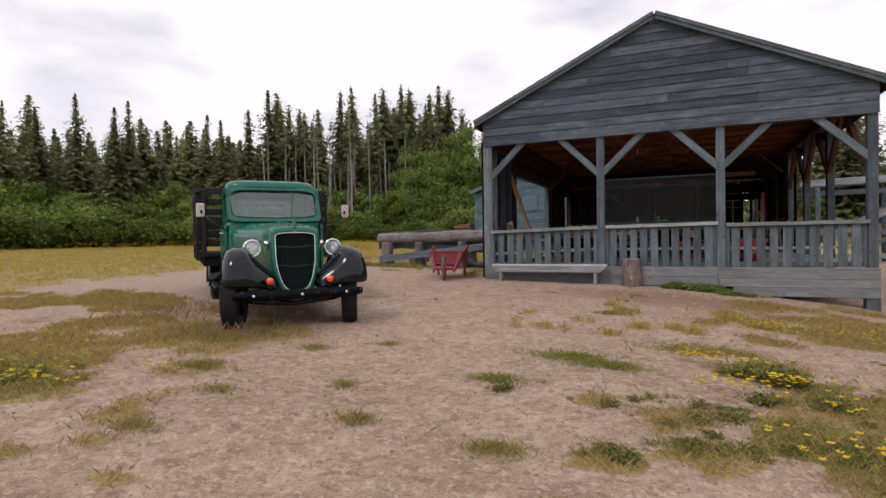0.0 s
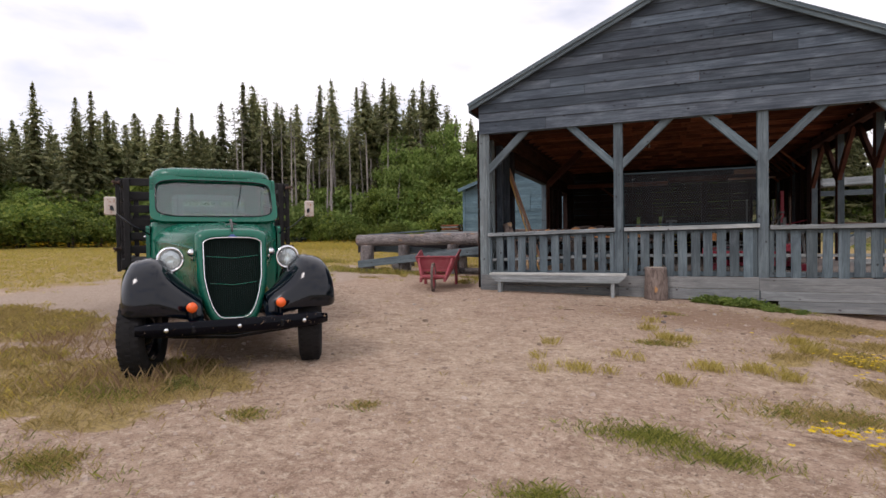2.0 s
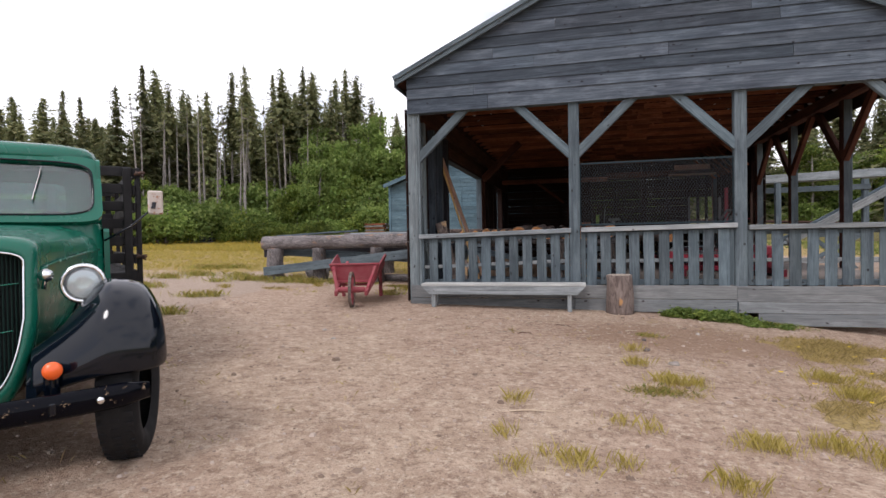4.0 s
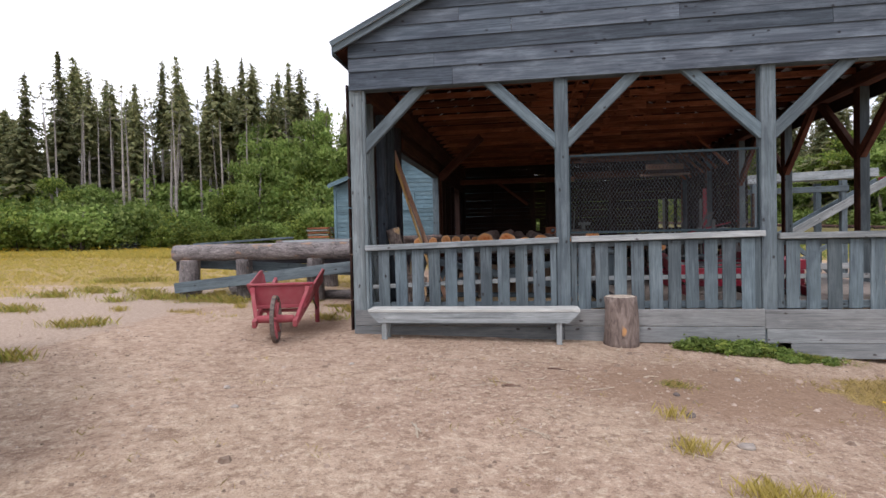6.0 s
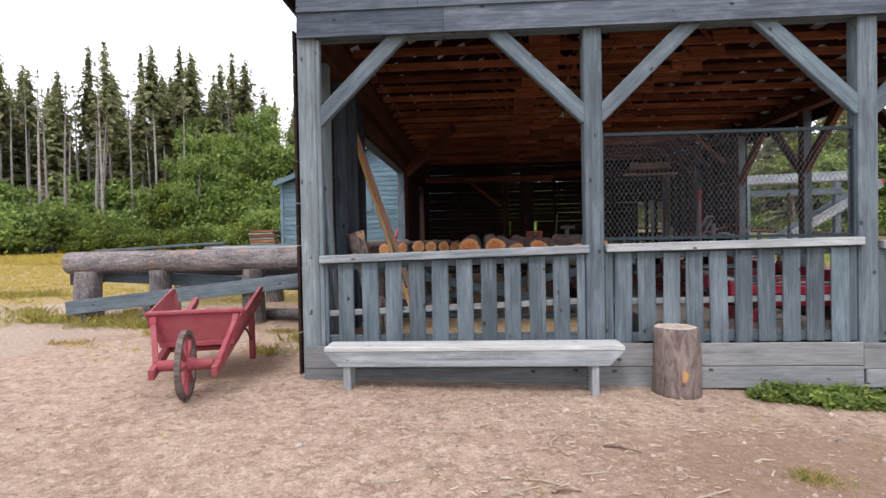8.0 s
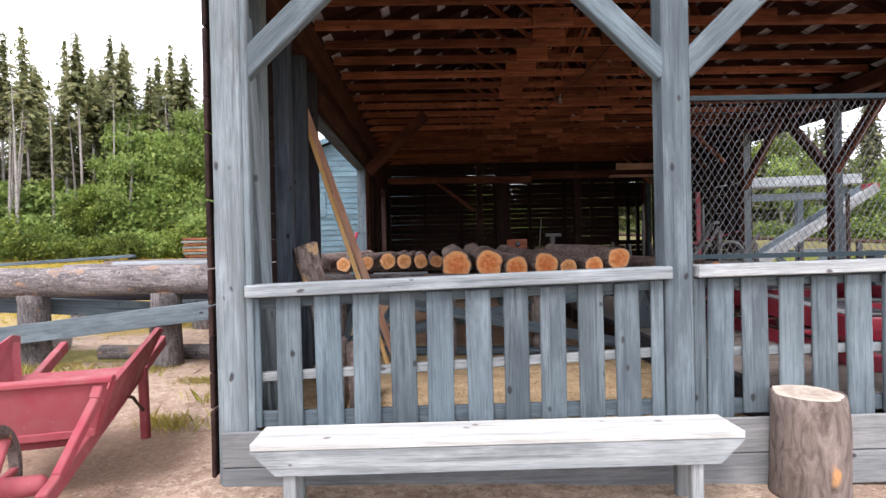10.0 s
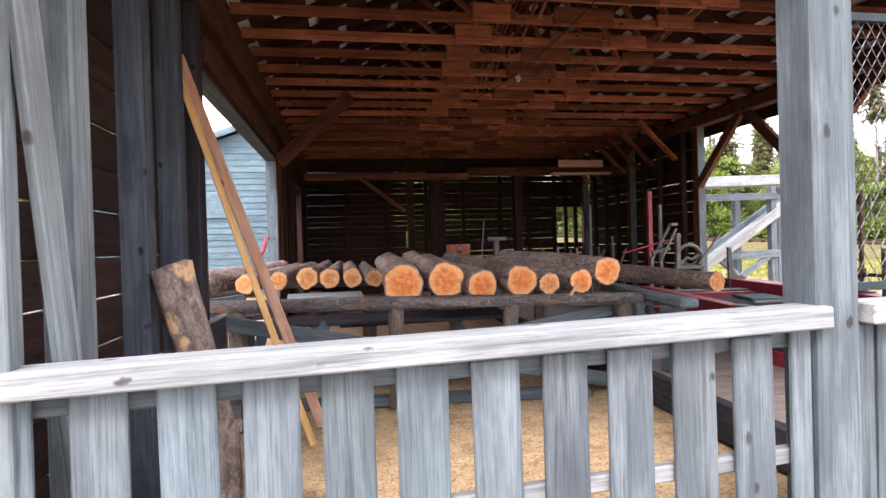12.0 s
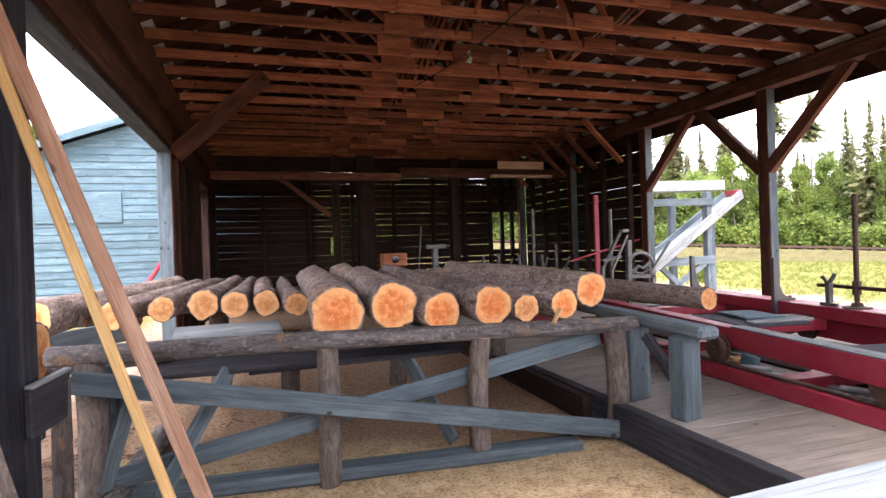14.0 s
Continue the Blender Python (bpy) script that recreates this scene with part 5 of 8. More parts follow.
bm = bmesh.new()
lathe(bm, ((-0.022, 0.285), (0.022, 0.285), (0.022, 0.245), (-0.022, 0.245), (-0.022, 0.285)), 32, Matrix(), caps=False)
wheel = part("wheel", bm, POSTBARK, barrow, "worn wooden wheel rim", WB @ pose(0, 0, 0.285, 0, 0, 0))
for k in range(8):
    a = k * math.tau / 8
    board("spoke", wheel, WB @ Vector((0, 0, 0.285)), WB @ Vector((0, 0.255 * math.cos(a), 0.285 + 0.255 * math.sin(a))), 0.035, 0.03, BARROW)
bm = bmesh.new()
lathe(bm, ((-0.22, 0.03), (-0.20, 0.045), (-0.05, 0.05), (0, 0.06), (0.05, 0.05), (0.20, 0.045), (0.22, 0.03)), 16)
part("axle", bm, BARROW, barrow, "turned red axle", WB @ pose(0, 0, 0.285), smooth=True)
for s in (-1, 1):
    wb_board("shaft", (s * 0.235, -0.10, 0.235), (s * 0.35, 2.02, 0.62), 0.05, 0.085)
    grip = bmesh.new()
    tube(grip, [WB @ Vector((s * 0.342, 1.88, 0.594)), WB @ Vector((s * 0.348, 1.99, 0.615)), WB @ Vector((s * 0.352, 2.06, 0.628))], [0.026, 0.024, 0.014], 8)
    part("grip", grip, BARROW, barrow, "rounded shaft end", Matrix(), smooth=True)
    wb_board("strut", (s * 0.245, 0.06, 0.29), (s * 0.345, 0.36, 0.60), 0.045, 0.05)
    wb_board("strut_head", (s * 0.337, 0.335, 0.575), (s * 0.349, 0.37, 0.635), 0.055, 0.06)
    wb_board("leg", (s * 0.345, 1.33, 0.55), (s * 0.34, 1.40, 0.0), 0.055, 0.05, (0, 1, 0))
    bm = bmesh.new()
    plate(bm, [(s * 0.29, 0.44, 0.37), (s * 0.33, 1.18, 0.50), (s * 0.435, 1.49, 0.79), (s * 0.43, 1.36, 0.815), (s * 0.395, 0.385, 0.665)], 0.025 * s)
    part("side_board", bm, BARROW, barrow)
    wb_board("side_cleat", (s * 0.335, 1.16, 0.50), (s * 0.425, 1.36, 0.76), 0.03, 0.06, (0, 1, 0.3))
    tb = bmesh.new()
    tube(tb, [WB @ Vector((s * 0.34, 1.37, 0.22)), WB @ Vector((s * 0.32, 1.15, 0.38)), WB @ Vector((s * 0.30, 0.95, 0.44))], 0.011, 6)
    part("brace_rod", tb, RUST, barrow, "rusty brace rod", Matrix())
bm = bmesh.new()
plate(bm, [(-0.30, 0.44, 0.37), (0.30, 0.44, 0.37), (0.385, 0.385, 0.665), (-0.385, 0.385, 0.665)], 0.025)
part("front_board", bm, BARROW, barrow)
wb_board("rim_board", (-0.41, 0.38, 0.675), (0.41, 0.38, 0.675), 0.085, 0.03)
wb_board("front_cleat", (-0.31, 0.415, 0.385), (0.31, 0.415, 0.385), 0.03, 0.045)
wb_board("under_bar", (-0.27, 0.50, 0.325), (0.27, 0.50, 0.325), 0.05, 0.04)
wb_board("rear_bar", (-0.33, 1.30, 0.49), (0.33, 1.30, 0.49), 0.05, 0.05)
bm = bmesh.new()
plate(bm, [(-0.29, 0.44, 0.385), (0.29, 0.44, 0.385), (0.35, 1.32, 0.535), (-0.35, 1.32, 0.535)], 0.022)
part("floor_board", bm, BARROW, barrow)

# log skidway outside the west opening
skid = thing("log_skidway", pose(-6.6, 15.6, 0.8), "weathered log skidway on stub posts with a long plank", "log skidway")
round_part("front_log", skid, (-8.85, 15.42, 1.60), (-4.32, 15.42, 1.60), 0.165, 0.155, 31, GREYBARK, LOGEND_PALE, steps=20, n=22)
round_part("rear_log", skid, (-8.7, 17.9, 1.60), (-4.35, 18.0, 1.58), 0.15, 0.15, 32, GREYBARK, LOGEND_PALE, steps=14)
for i, (x, y, r) in enumerate(((-8.55, 15.42, 0.19), (-7.42, 15.42, 0.15), (-5.98, 15.42, 0.16), (-4.6, 15.42, 0.15), (-8.45, 17.9, 0.17), (-6.6, 17.9, 0.16))):
    zg = ground_z(x, y) - 0.05
    round_part("stub_post", skid, (x, y, zg), (x, y, 1.47), r * 1.05, r, 40 + i, GREYBARK, LOGEND_PALE)
board("long_plank", skid, (-8.72, 15.16, 0.94), (-4.35, 15.16, 1.40), 0.05, 0.20, GREY)
board("cross_board", skid, (-8.75, 15.65, 1.40), (-4.4, 15.70, 1.15), 0.05, 0.18, GREY)
board("cross_board", skid, (-8.2, 17.6, 0.98), (-4.4, 17.6, 1.42), 0.05, 0.18, GREY)
board("inner_beam", skid, (-8.85, 15.9, 1.42), (-4.4, 15.9, 1.42), 0.14, 0.14, STUD)
board("end_block", skid, (-8.86, 15.5, 1.36), (-8.80, 17.0, 1.36), 0.12, 0.20, STUD)
board("top_plank", skid, (-8.9, 16.1, 1.77), (-6.9, 16.5, 1.87), 0.16, 0.04, GREY)
round_part("ground_log", skid, (-6.9, 15.75, 0.76), (-4.5, 15.7, 0.74), 0.09, 0.10, 47, GREYBARK, LOGEND_PALE)
for i, (y, z, x0, x1, r) in enumerate(((15.72, 1.70, -6.9, -4.4, 0.085), (16.05, 1.72, -6.9, -4.3, 0.09), (16.4, 1.73, -7.2, -4.4, 0.09))):
    m, length = along((x0, y, z), (x1, y + 0.05, z))
    solo("peeled_pole", log_mesh(length, r, r * 0.9, 110 + i, PALE if i == 1 else GREYBARK, LOGEND_PALE, wob=0.03), PALE, m, "pale peeled pole lying on the skidway", "pole", "poles on the skidway")
rk = bmesh.new()
bmesh.ops.create_icosphere(rk, subdivisions=3, radius=0.3)
for v in rk.verts:
    v.co *= 1 + 0.35 * noise.noise(v.co * 3.1)
    v.co.z *= 0.7
STONE = paint("grey_stone", (0.22, 0.20, 0.19), (0.34, 0.33, 0.31), 0.9, 0.2, wear=0.55)
solo("boulder", rk, STONE, pose(-7.9, 16.2, ground_z(-7.9, 16.2) + 0.12), "grey rounded boulder under the skidway", "rock", smooth=True)

# lumber stacks
def lumber_stack(x, y, length, rows, cols, turn, seed, label, group="lumber stacks", mats=None):
    rnd = random.Random(seed)
    m = Matrix.Translation((x, y, ground_z(x, y))) @ Matrix.Rotation(radians(turn), 4, "Z")
    st = thing("lumber_stack", m, label, "lumber stack", group)
    for s in (-0.35, 0.35):
        board("bearer", st, m @ Vector((s * length, -cols * 0.1, 0.04)), m @ Vector((s * length, cols * 0.1, 0.04)), 0.1, 0.1, GREY)
    for r in range(rows):
        for c in range(cols):
            dx = rnd.uniform(-0.12, 0.12)
            yy, zz = (c - (cols - 1) / 2) * 0.2, 0.12 + r * 0.085
            board("plank", st, m @ Vector((-length / 2 + dx, yy, zz)), m @ Vector((length / 2 + dx, yy, zz)), 0.18, 0.055, (mats or (STUD, GREY))[(r + c) % 2])
    return st


lumber_stack(-26.0, 32.5, 5.4, 5, 5, 6, 3, "low stack of grey planks at the meadow's edge")
lumber_stack(-9.88, 26.1, 0.85, 15, 5, 0, 4, "tall stack of brown planks beside the house", mats=(BROWN, SKIRT))

# neighbouring house behind the shed
HX0, HX1, HY, HRX, HRZ, HEZ = -9.32, -2.0, 25.9, -5.66, 5.26, 3.93
house = thing("plank_house", pose(HRX, HY, 0.9), "pale blue-grey plank house with a low gable roof", "house")
z = 0.7
hr = random.Random(8)
while z < HRZ - 0.2:
    h = 0.16
    def hx(zz):
        k = max(0.0, (zz - HEZ + 0.1) / (HRZ - HEZ))
        return HX0 + (HRX - HX0) * k, HX1 + (HRX - HX1) * k
    (a0, b0), (a1, b1) = hx(z), hx(z + h)
    cuts = [a0] + ([hr.uniform(a0 + 1, b0 - 1)] if b0 - a0 > 3 else []) + [b0]
    for i in range(len(cuts) - 1):
        la, lb = cuts[i], cuts[i + 1]
        ta, tb = (a1 if i == 0 else la), (b1 if i == len(cuts) - 2 else lb)
        bm = bmesh.new()
        c = (la + lb) / 2
        front = [Vector((la - c + 0.002, -0.02, -h / 2)), Vector((lb - c - 0.002, -0.02, -h / 2)), Vector((tb - c - 0.002, 0, h / 2 + 0.012)), Vector((ta - c + 0.002, 0, h / 2 + 0.012))]
        rings(bm, [front, [p + Vector((0, 0.025, 0)) for p in front]])
        bmesh.ops.recalc_face_normals(bm, faces=bm.faces)
        part("siding_board", bm, BLUEGREY, house, "", pose(c, HY, z + h / 2))
    z += h
bm = bmesh.new()
plate(bm, [(HX0, 0, 0.6), (HX0, 6.0, 0.6), (HX0, 6.0, HEZ), (HX0, 0, HEZ)], 0.1)
part("side_wall", bm, BLUEGREY, house, "", pose(0, HY + 0.03, 0))
bm = bmesh.new()
plate(bm, [(HX1, 0, 0.6), (HX1, 6.0, 0.6), (HX1, 6.0, HEZ), (HX1, 0, HEZ)], -0.1)
part("side_wall", bm, BLUEGREY, house, "", pose(0, HY + 0.03, 0))
for e, x in ((-1, HX0), (1, HX1)):
    bm = bmesh.new()
    slope = (HRZ - HEZ) / (HRX - x)
    xo = x + e * 0.18
    zo = HEZ + slope * (xo - x)
    q = [(xo, -0.3, zo), (HRX, -0.3, HRZ), (HRX, 6.3, HRZ), (xo, 6.3, zo)]
    plate(bm, q, 0.05 * (-e))
    part("roof", bm, GREY, house, "grey board roof", pose(0, HY, 0.02))
    board("rake_board", house, (xo, HY - 0.31, zo - 0.02), (HRX, HY - 0.31, HRZ - 0.02), 0.03, 0.15, BLUEGREY)
    board("corner_board", house, (x, HY - 0.03, 0.6), (x, HY - 0.03, HEZ), 0.10, 0.03, BLUEGREY, (0, 1, 0))
bm = bmesh.new()
plate(bm, [(HX0, 0, 0.6), (HX1, 0, 0.6), (HX1, 0, HEZ), (HRX, 0, HRZ - 0.05), (HX0, 0, HEZ)], 0.05)
part("back_wall", bm, BLUEGREY, house, "", pose(0, HY + 6.0, 0))
shutter = part("shutter", add_box(bmesh.new(), 1.65, 0.03, 0.67, Matrix(), 0.004), BLUEGREY, house, "closed plank shutter", pose(-7.02, HY - 0.035, 3.20))
pipe = bmesh.new()
tube(pipe, [(-5.75, 24.9, 1.2), (-5.3, 25.2, 2.0), (-5.2, 25.3, 2.35)], 0.05, 8)
solo("red_pipe", pipe, RED, Matrix(), "dull red pipe leaning by the house wall", "pipe")

# waste conveyor east of the shed
conv = thing("slab_conveyor", pose(6.7, 22.8, 0.2), "weathered timber conveyor chute on posts", "conveyor")
board("top_trough", conv, (3.9, 22.6, 3.14), (8.0, 23.44, 3.32), 0.5, 0.05, PALE)
board("trough_side", conv, (3.9, 22.33, 3.24), (8.0, 23.17, 3.42), 0.05, 0.24, PALE)
board("trough_side", conv, (3.9, 22.87, 3.24), (8.0, 23.71, 3.42), 0.05, 0.24, PALE)
board("chute_floor", conv, (4.4, 22.0, 1.25), (7.9, 22.8, 3.05), 0.5, 0.05, PALE)
board("chute_side", conv, (4.4, 21.74, 1.33), (7.9, 22.54, 3.13), 0.05, 0.22, PALE)
board("chute_side", conv, (4.4, 22.26, 1.33), (7.9, 23.06, 3.13), 0.05, 0.22, GREY)
for x, y, h in ((6.65, 22.35, 3.15), (6.45, 23.3, 3.15), (4.3, 22.2, 3.1), (7.7, 23.35, 3.2)):
    board("post", conv, (x, y, ground_z(x, y) - 0.1), (x, y, h), 0.15, 0.15, GREY, (0, 1, 0))
board("cross_bar", conv, (3.6, 22.25, 2.88), (6.75, 22.28, 2.92), 0.08, 0.16, GREY)
board("cross_bar", conv, (5.3, 22.25, 1.55), (6.75, 22.28, 1.58), 0.08, 0.18, GREY)
board("brace", conv, (4.6, 22.3, 0.4), (6.5, 22.3, 1.5), 0.08, 0.12, GREY)
board("brace", conv, (6.4, 22.3, 0.5), (5.2, 22.3, 1.5), 0.08, 0.12, GREY)
board("foot_beam", conv, (3.9, 22.1, 0.75), (7.0, 22.3, 0.78), 0.12, 0.16, PALE)
board("end_roller", conv, (7.95, 22.65, 3.17), (8.1, 23.2, 3.19), 0.16, 0.14, RED)

# narrow railway beyond the field
track = thing("railway_track", pose(30, 36, 0.4), "rusty narrow railway track on a low gravel bank", "railway track")
T0, T1 = Vector((8.0, 62.0, 0)), Vector((46.0, 26.0, 0))
d = d_rail = (T1 - T0).normalized()
side = Vector((-d.y, d.x, 0))


def bank_h(k):
    """The bank grows as the line runs off to the north."""
    return 0.28 + 1.25 * (1 - k)


bm = bmesh.new()
secs = []
for k in range(25):
    p = T0 + (T1 - T0) * k / 24
    g = ground_z(p.x, p.y)
    b_ = bank_h(k / 24)
    secs.append([Vector((*(p + side * o).xy, g + h)) for o, h in ((-1.3 - 2 * b_, -0.05), (-1.0, b_), (1.0, b_), (1.3 + 2 * b_, -0.05))])
rings(bm, secs, close=False, caps=False)
BALLAST = bark_like("track_ballast", (0.075, 0.070, 0.030), (0.20, 0.175, 0.080), 6.0, 0.03, along=1.0)
part("bank", bm, BALLAST, track, "", Matrix())
for s in (-0.55, 0.55):
    bm = bmesh.new()
    secs = []
    for k in range(25):
        p = T0 + (T1 - T0) * k / 24 + side * s
        g = ground_z(p.x, p.y) + bank_h(k / 24) + 0.11
        secs.append([Vector((*(p + side * o).xy, g + h)) for o, h in ((-0.05, 0), (-0.05, 0.12), (0.05, 0.12), (0.05, 0))])
    rings(bm, secs)
    part("rail", bm, RUST, track, "", Matrix())
n_ties = 70
tie_mesh = mesh_of(add_box(bmesh.new(), 1.8, 0.2, 0.14, Matrix(), 0.01), "tie", DARKWOOD)
ang = math.atan2(side.y, side.x)
for k in range(n_ties):
    p = T0 + (T1 - T0) * (k + 0.5) / n_ties
    part("tie", tie_mesh, DARKWOOD, track, "", Matrix.Translation((p.x, p.y, ground_z(p.x, p.y) + bank_h((k + 0.5) / n_ties) + 0.05)) @ Matrix.Rotation(ang, 4, "Z"))

# ---- the old green stake truck ----
TRUCK = Matrix.Translation((-4.65, 5.84, 0.40)) @ Matrix.Rotation(radians(-41.5), 4, "Z")
truck = thing("stake_truck", TRUCK, "vintage green stake-bed truck with black fenders", "truck")


def tk(name, bm, mat, label="", m=Matrix(), smooth=False, parent=None):
    return part(name, bm, mat, truck if parent is None else parent, label, TRUCK @ m, smooth)


def nose_section(x, k):
    """Ring of the hood at x; k runs from 0 (the U-shaped grille) to 1 (the wide cowl)."""
    a = 0.318 + (0.66 - 0.318) * k ** 1.35
    top = 1.325 + 0.10 * k ** 0.8
    bot = 0.395 + 0.23 * k
    cap = 0.07 + 0.16 * k
    half_ring = []
    for j in range(21):
        t = j / 20
        if t < 0.55:
            q = t / 0.55
            u = 1 - math.cos(q * math.pi / 2)
            z = bot + (top - bot) * 0.52 * u
            w = a * (0.73 + 0.25 * u) * math.sqrt(1 - (1 - min(1.0, q * 1.15 + 0.01)) ** 2) if q < 0.86 else a * (0.73 + 0.25 * u)
        elif t < 0.78:
            q = (t - 0.55) / 0.23
            z = bot + (top - bot) * 0.52 + (top - cap - bot - (top - bot) * 0.52) * q
            w = a * (0.98 + 0.02 * q)
        else:
            q = (t - 0.78) / 0.22 * math.pi / 2
            z = top - cap + cap * math.sin(q)
            w = a * max(0.0, math.cos(q)) ** (0.55 - 0.1 * k) if q < 1.56 else 0.0
            w = max(0.0, w)
        half_ring.append((w, z))
    left = [(-w, z) for w, z in half_ring[1:-1]]
    return half_ring + left[::-1]


def scaled(ring, s, cz=0.90):
    return [(y * s, cz + (z - cz) * s) for y, z in ring]


def lean(z):
    return -0.11 * (z - 0.9)


nose = nose_section(0, 0)
# grille shell
bm = bmesh.new()
secs = []
for x, s in ((0.085, 0.775), (0.165, 0.785), (0.178, 0.83), (0.165, 0.92), (0.13, 0.975), (0.06, 1.0), (-0.05, 1.01)):
    secs.append([Vector((x + lean(z), y, z)) for y, z in scaled(nose, s)])
rings(bm, secs, caps=False)
bmesh.ops.recalc_face_normals(bm, faces=bm.faces)
tk("grille_shell", bm, GREEN, "rounded green grille shell", smooth=True)
bm = bmesh.new()
hood_rows = []
for i in range(15):
    k = i / 14
    x = -0.05 - 1.42 * k
    hood_rows.append([Vector((x + lean(z) * (1 - k), y, z)) for y, z in nose_section(x, 0.02 + 0.98 * k)])
rings(bm, hood_rows, caps=False)
bmesh.ops.recalc_face_normals(bm, faces=bm.faces)
tk("hood", bm, GREEN, "long green hood", smooth=True)
for s in (-1, 1):
    bm = bmesh.new()
    tube(bm, [(-0.03 - 1.4 * k / 8, s * (0.325 + 0.338 * (k / 8) ** 1.35), 1.13 + 0.09 * k / 8) for k in range(9)], 0.009, 6)
    tk("hood_bead", bm, GREEN, smooth=True)
bm = bmesh.new()
tube(bm, [(-0.02 + lean(1.33), 0, 1.33), (-0.5, 0, 1.385), (-1.0, 0, 1.415), (-1.42, 0, 1.43)], 0.008, 6)
tk("hood_hinge", bm, GREEN, smooth=True)
# grille: dark backing, bars, chrome surround and cross strips
inner = scaled(nose, 0.765)
bm = bmesh.new()
bm.faces.new([bm.verts.new((0.105 + lean(z), y, z)) for y, z in inner])
grille = tk("grille", bm, GRILLE, "dark upright grille bars")
half = sorted((y, z) for y, z in inner)


def grille_span(y):
    zs = []
    n = len(inner)
    for i in range(n):
        (y0, z0), (y1, z1) = inner[i], inner[(i + 1) % n]
        if (y0 - y) * (y1 - y) <= 0 and y0 != y1:
            zs.append(z0 + (y - y0) / (y1 - y0) * (z1 - z0))
    return (min(zs), max(zs)) if len(zs) >= 2 else None


for i in range(27):
    y = -0.232 + 0.464 * i / 26
    sp = grille_span(y)
    if sp and sp[1] - sp[0] > 0.05:
        bm = bmesh.new()
        za, zb = sp
        cyl(bm, (0.135 + lean(za), y, za), (0.135 + lean(zb), y, zb), 0.0045, n=6)
        tk("bar", bm, GREENBAR, parent=grille)
bm = bmesh.new()
ringpts = [Vector((0.176 + lean(z), y, z)) for y, z in scaled(nose, 0.79)]
tube(bm, ringpts + ringpts[:2], 0.0065, 6)
tk("grille_trim", bm, CHROME, "polished grille surround", smooth=True)
for z in (1.045, 0.80):
    w = 0.228 if z > 0.9 else 0.20
    bm = bmesh.new()
    tube(bm, [(0.14 + lean(z), -w, z + 0.02), (0.152 + lean(z), 0, z), (0.14 + lean(z), w, z + 0.02)], 0.0035, 6)
    tk("cross_strip", bm, GREEN, "thin green cross strip", parent=grille)
bm = bmesh.new()
lathe(bm, ((0, 0.024), (0.006, 0.022), (0.008, 0.014)), 16, pose(0.17 + lean(1.25), 0, 1.245, 0, 0, 0) @ Matrix.Diagonal((1, 1.5, 0.8, 1)))
tk("badge", bm, BLUE, "small blue oval badge")
bm = bmesh.new()
tube(bm, [(0.17 + lean(1.3), 0, 1.29), (0.12, 0, 1.345), (0.02, 0, 1.40), (-0.1, 0, 1.40)], [0.009, 0.012, 0.010, 0.005], 8)
tube(bm, [(0.10, -0.045, 1.35), (0.09, 0, 1.37), (0.10, 0.045, 1.35)], 0.008, 6)
tk("hood_ornament", bm, STEEL, "chrome hood ornament", smooth=True)

# front fenders
PATH = ((0.45, 0.575), (0.465, 0.67), (0.45, 0.79), (0.40, 0.905), (0.29, 1.01), (0.11, 1.07), (-0.10, 1.055), (-0.32, 0.955), (-0.54, 0.84), (-0.76, 0.71), (-1.0, 0.58), (-1.25, 0.50), (-1.45, 0.47))


def fender(side):
    bm = bmesh.new()
    secs = []
    n = len(PATH)
    for i, (x, z) in enumerate(PATH):
        px, pz = PATH[max(0, i - 1)]
        qx, qz = PATH[min(n - 1, i + 1)]
        d = Vector((qx - px, 0, qz - pz)).normalized()
        nor = Vector((-d.z, 0, d.x))
        if nor.dot(Vector((x - 0.0, 0, z - 0.4))) < 0:
            nor.negate()
        k = i / (n - 1)
        hw = 0.305 - 0.06 * max(0, k - 0.55) / 0.45
        yc = 0.60 - 0.02 * k
        ring = []
        for j in range(17):
            v = -1 + 2 * j / 16
            yy = yc + hw * v
            dd = max(0.0, 0.63 - yy) * (1 - 0.75 * max(0.0, k - 0.5) / 0.5)
            drop = (0.10 * max(0.0, v) ** 3.0 + 0.07 * max(0, v - 0.8) / 0.2) * (0.7 + 0.3 * min(1.0, i / 4)) + 1.75 * dd * dd / (dd + 0.06) * (0.22 + 0.78 * min(1.0, max(0.0, i - 1.0) / 4.5))
            tuck = 0.03 * max(0, abs(v) - 0.75) / 0.25
            inner = max(0.0, -v)
            low = 0.11 * inner ** 1.4 * max(0.0, 1 - i / 4.0)
            ring.append(Vector((x, side * (yc + hw * v * (1 - tuck) * (1 + 0.10 * inner)), z - low)) - nor * drop)
        secs.append(ring)
    rings(bm, secs, close=False, caps=False)
    bmesh.ops.recalc_face_normals(bm, faces=bm.faces)
    ob = tk("front_fender", bm, BLACK, "glossy black rounded fender", smooth=True)
    sol = ob.modifiers.new("thickness", "SOLIDIFY")
    sol.thickness, sol.offset = 0.012, 0.0
    sub = ob.modifiers.new("rounding", "SUBSURF")
    sub.levels = sub.render_levels = 1
    return ob


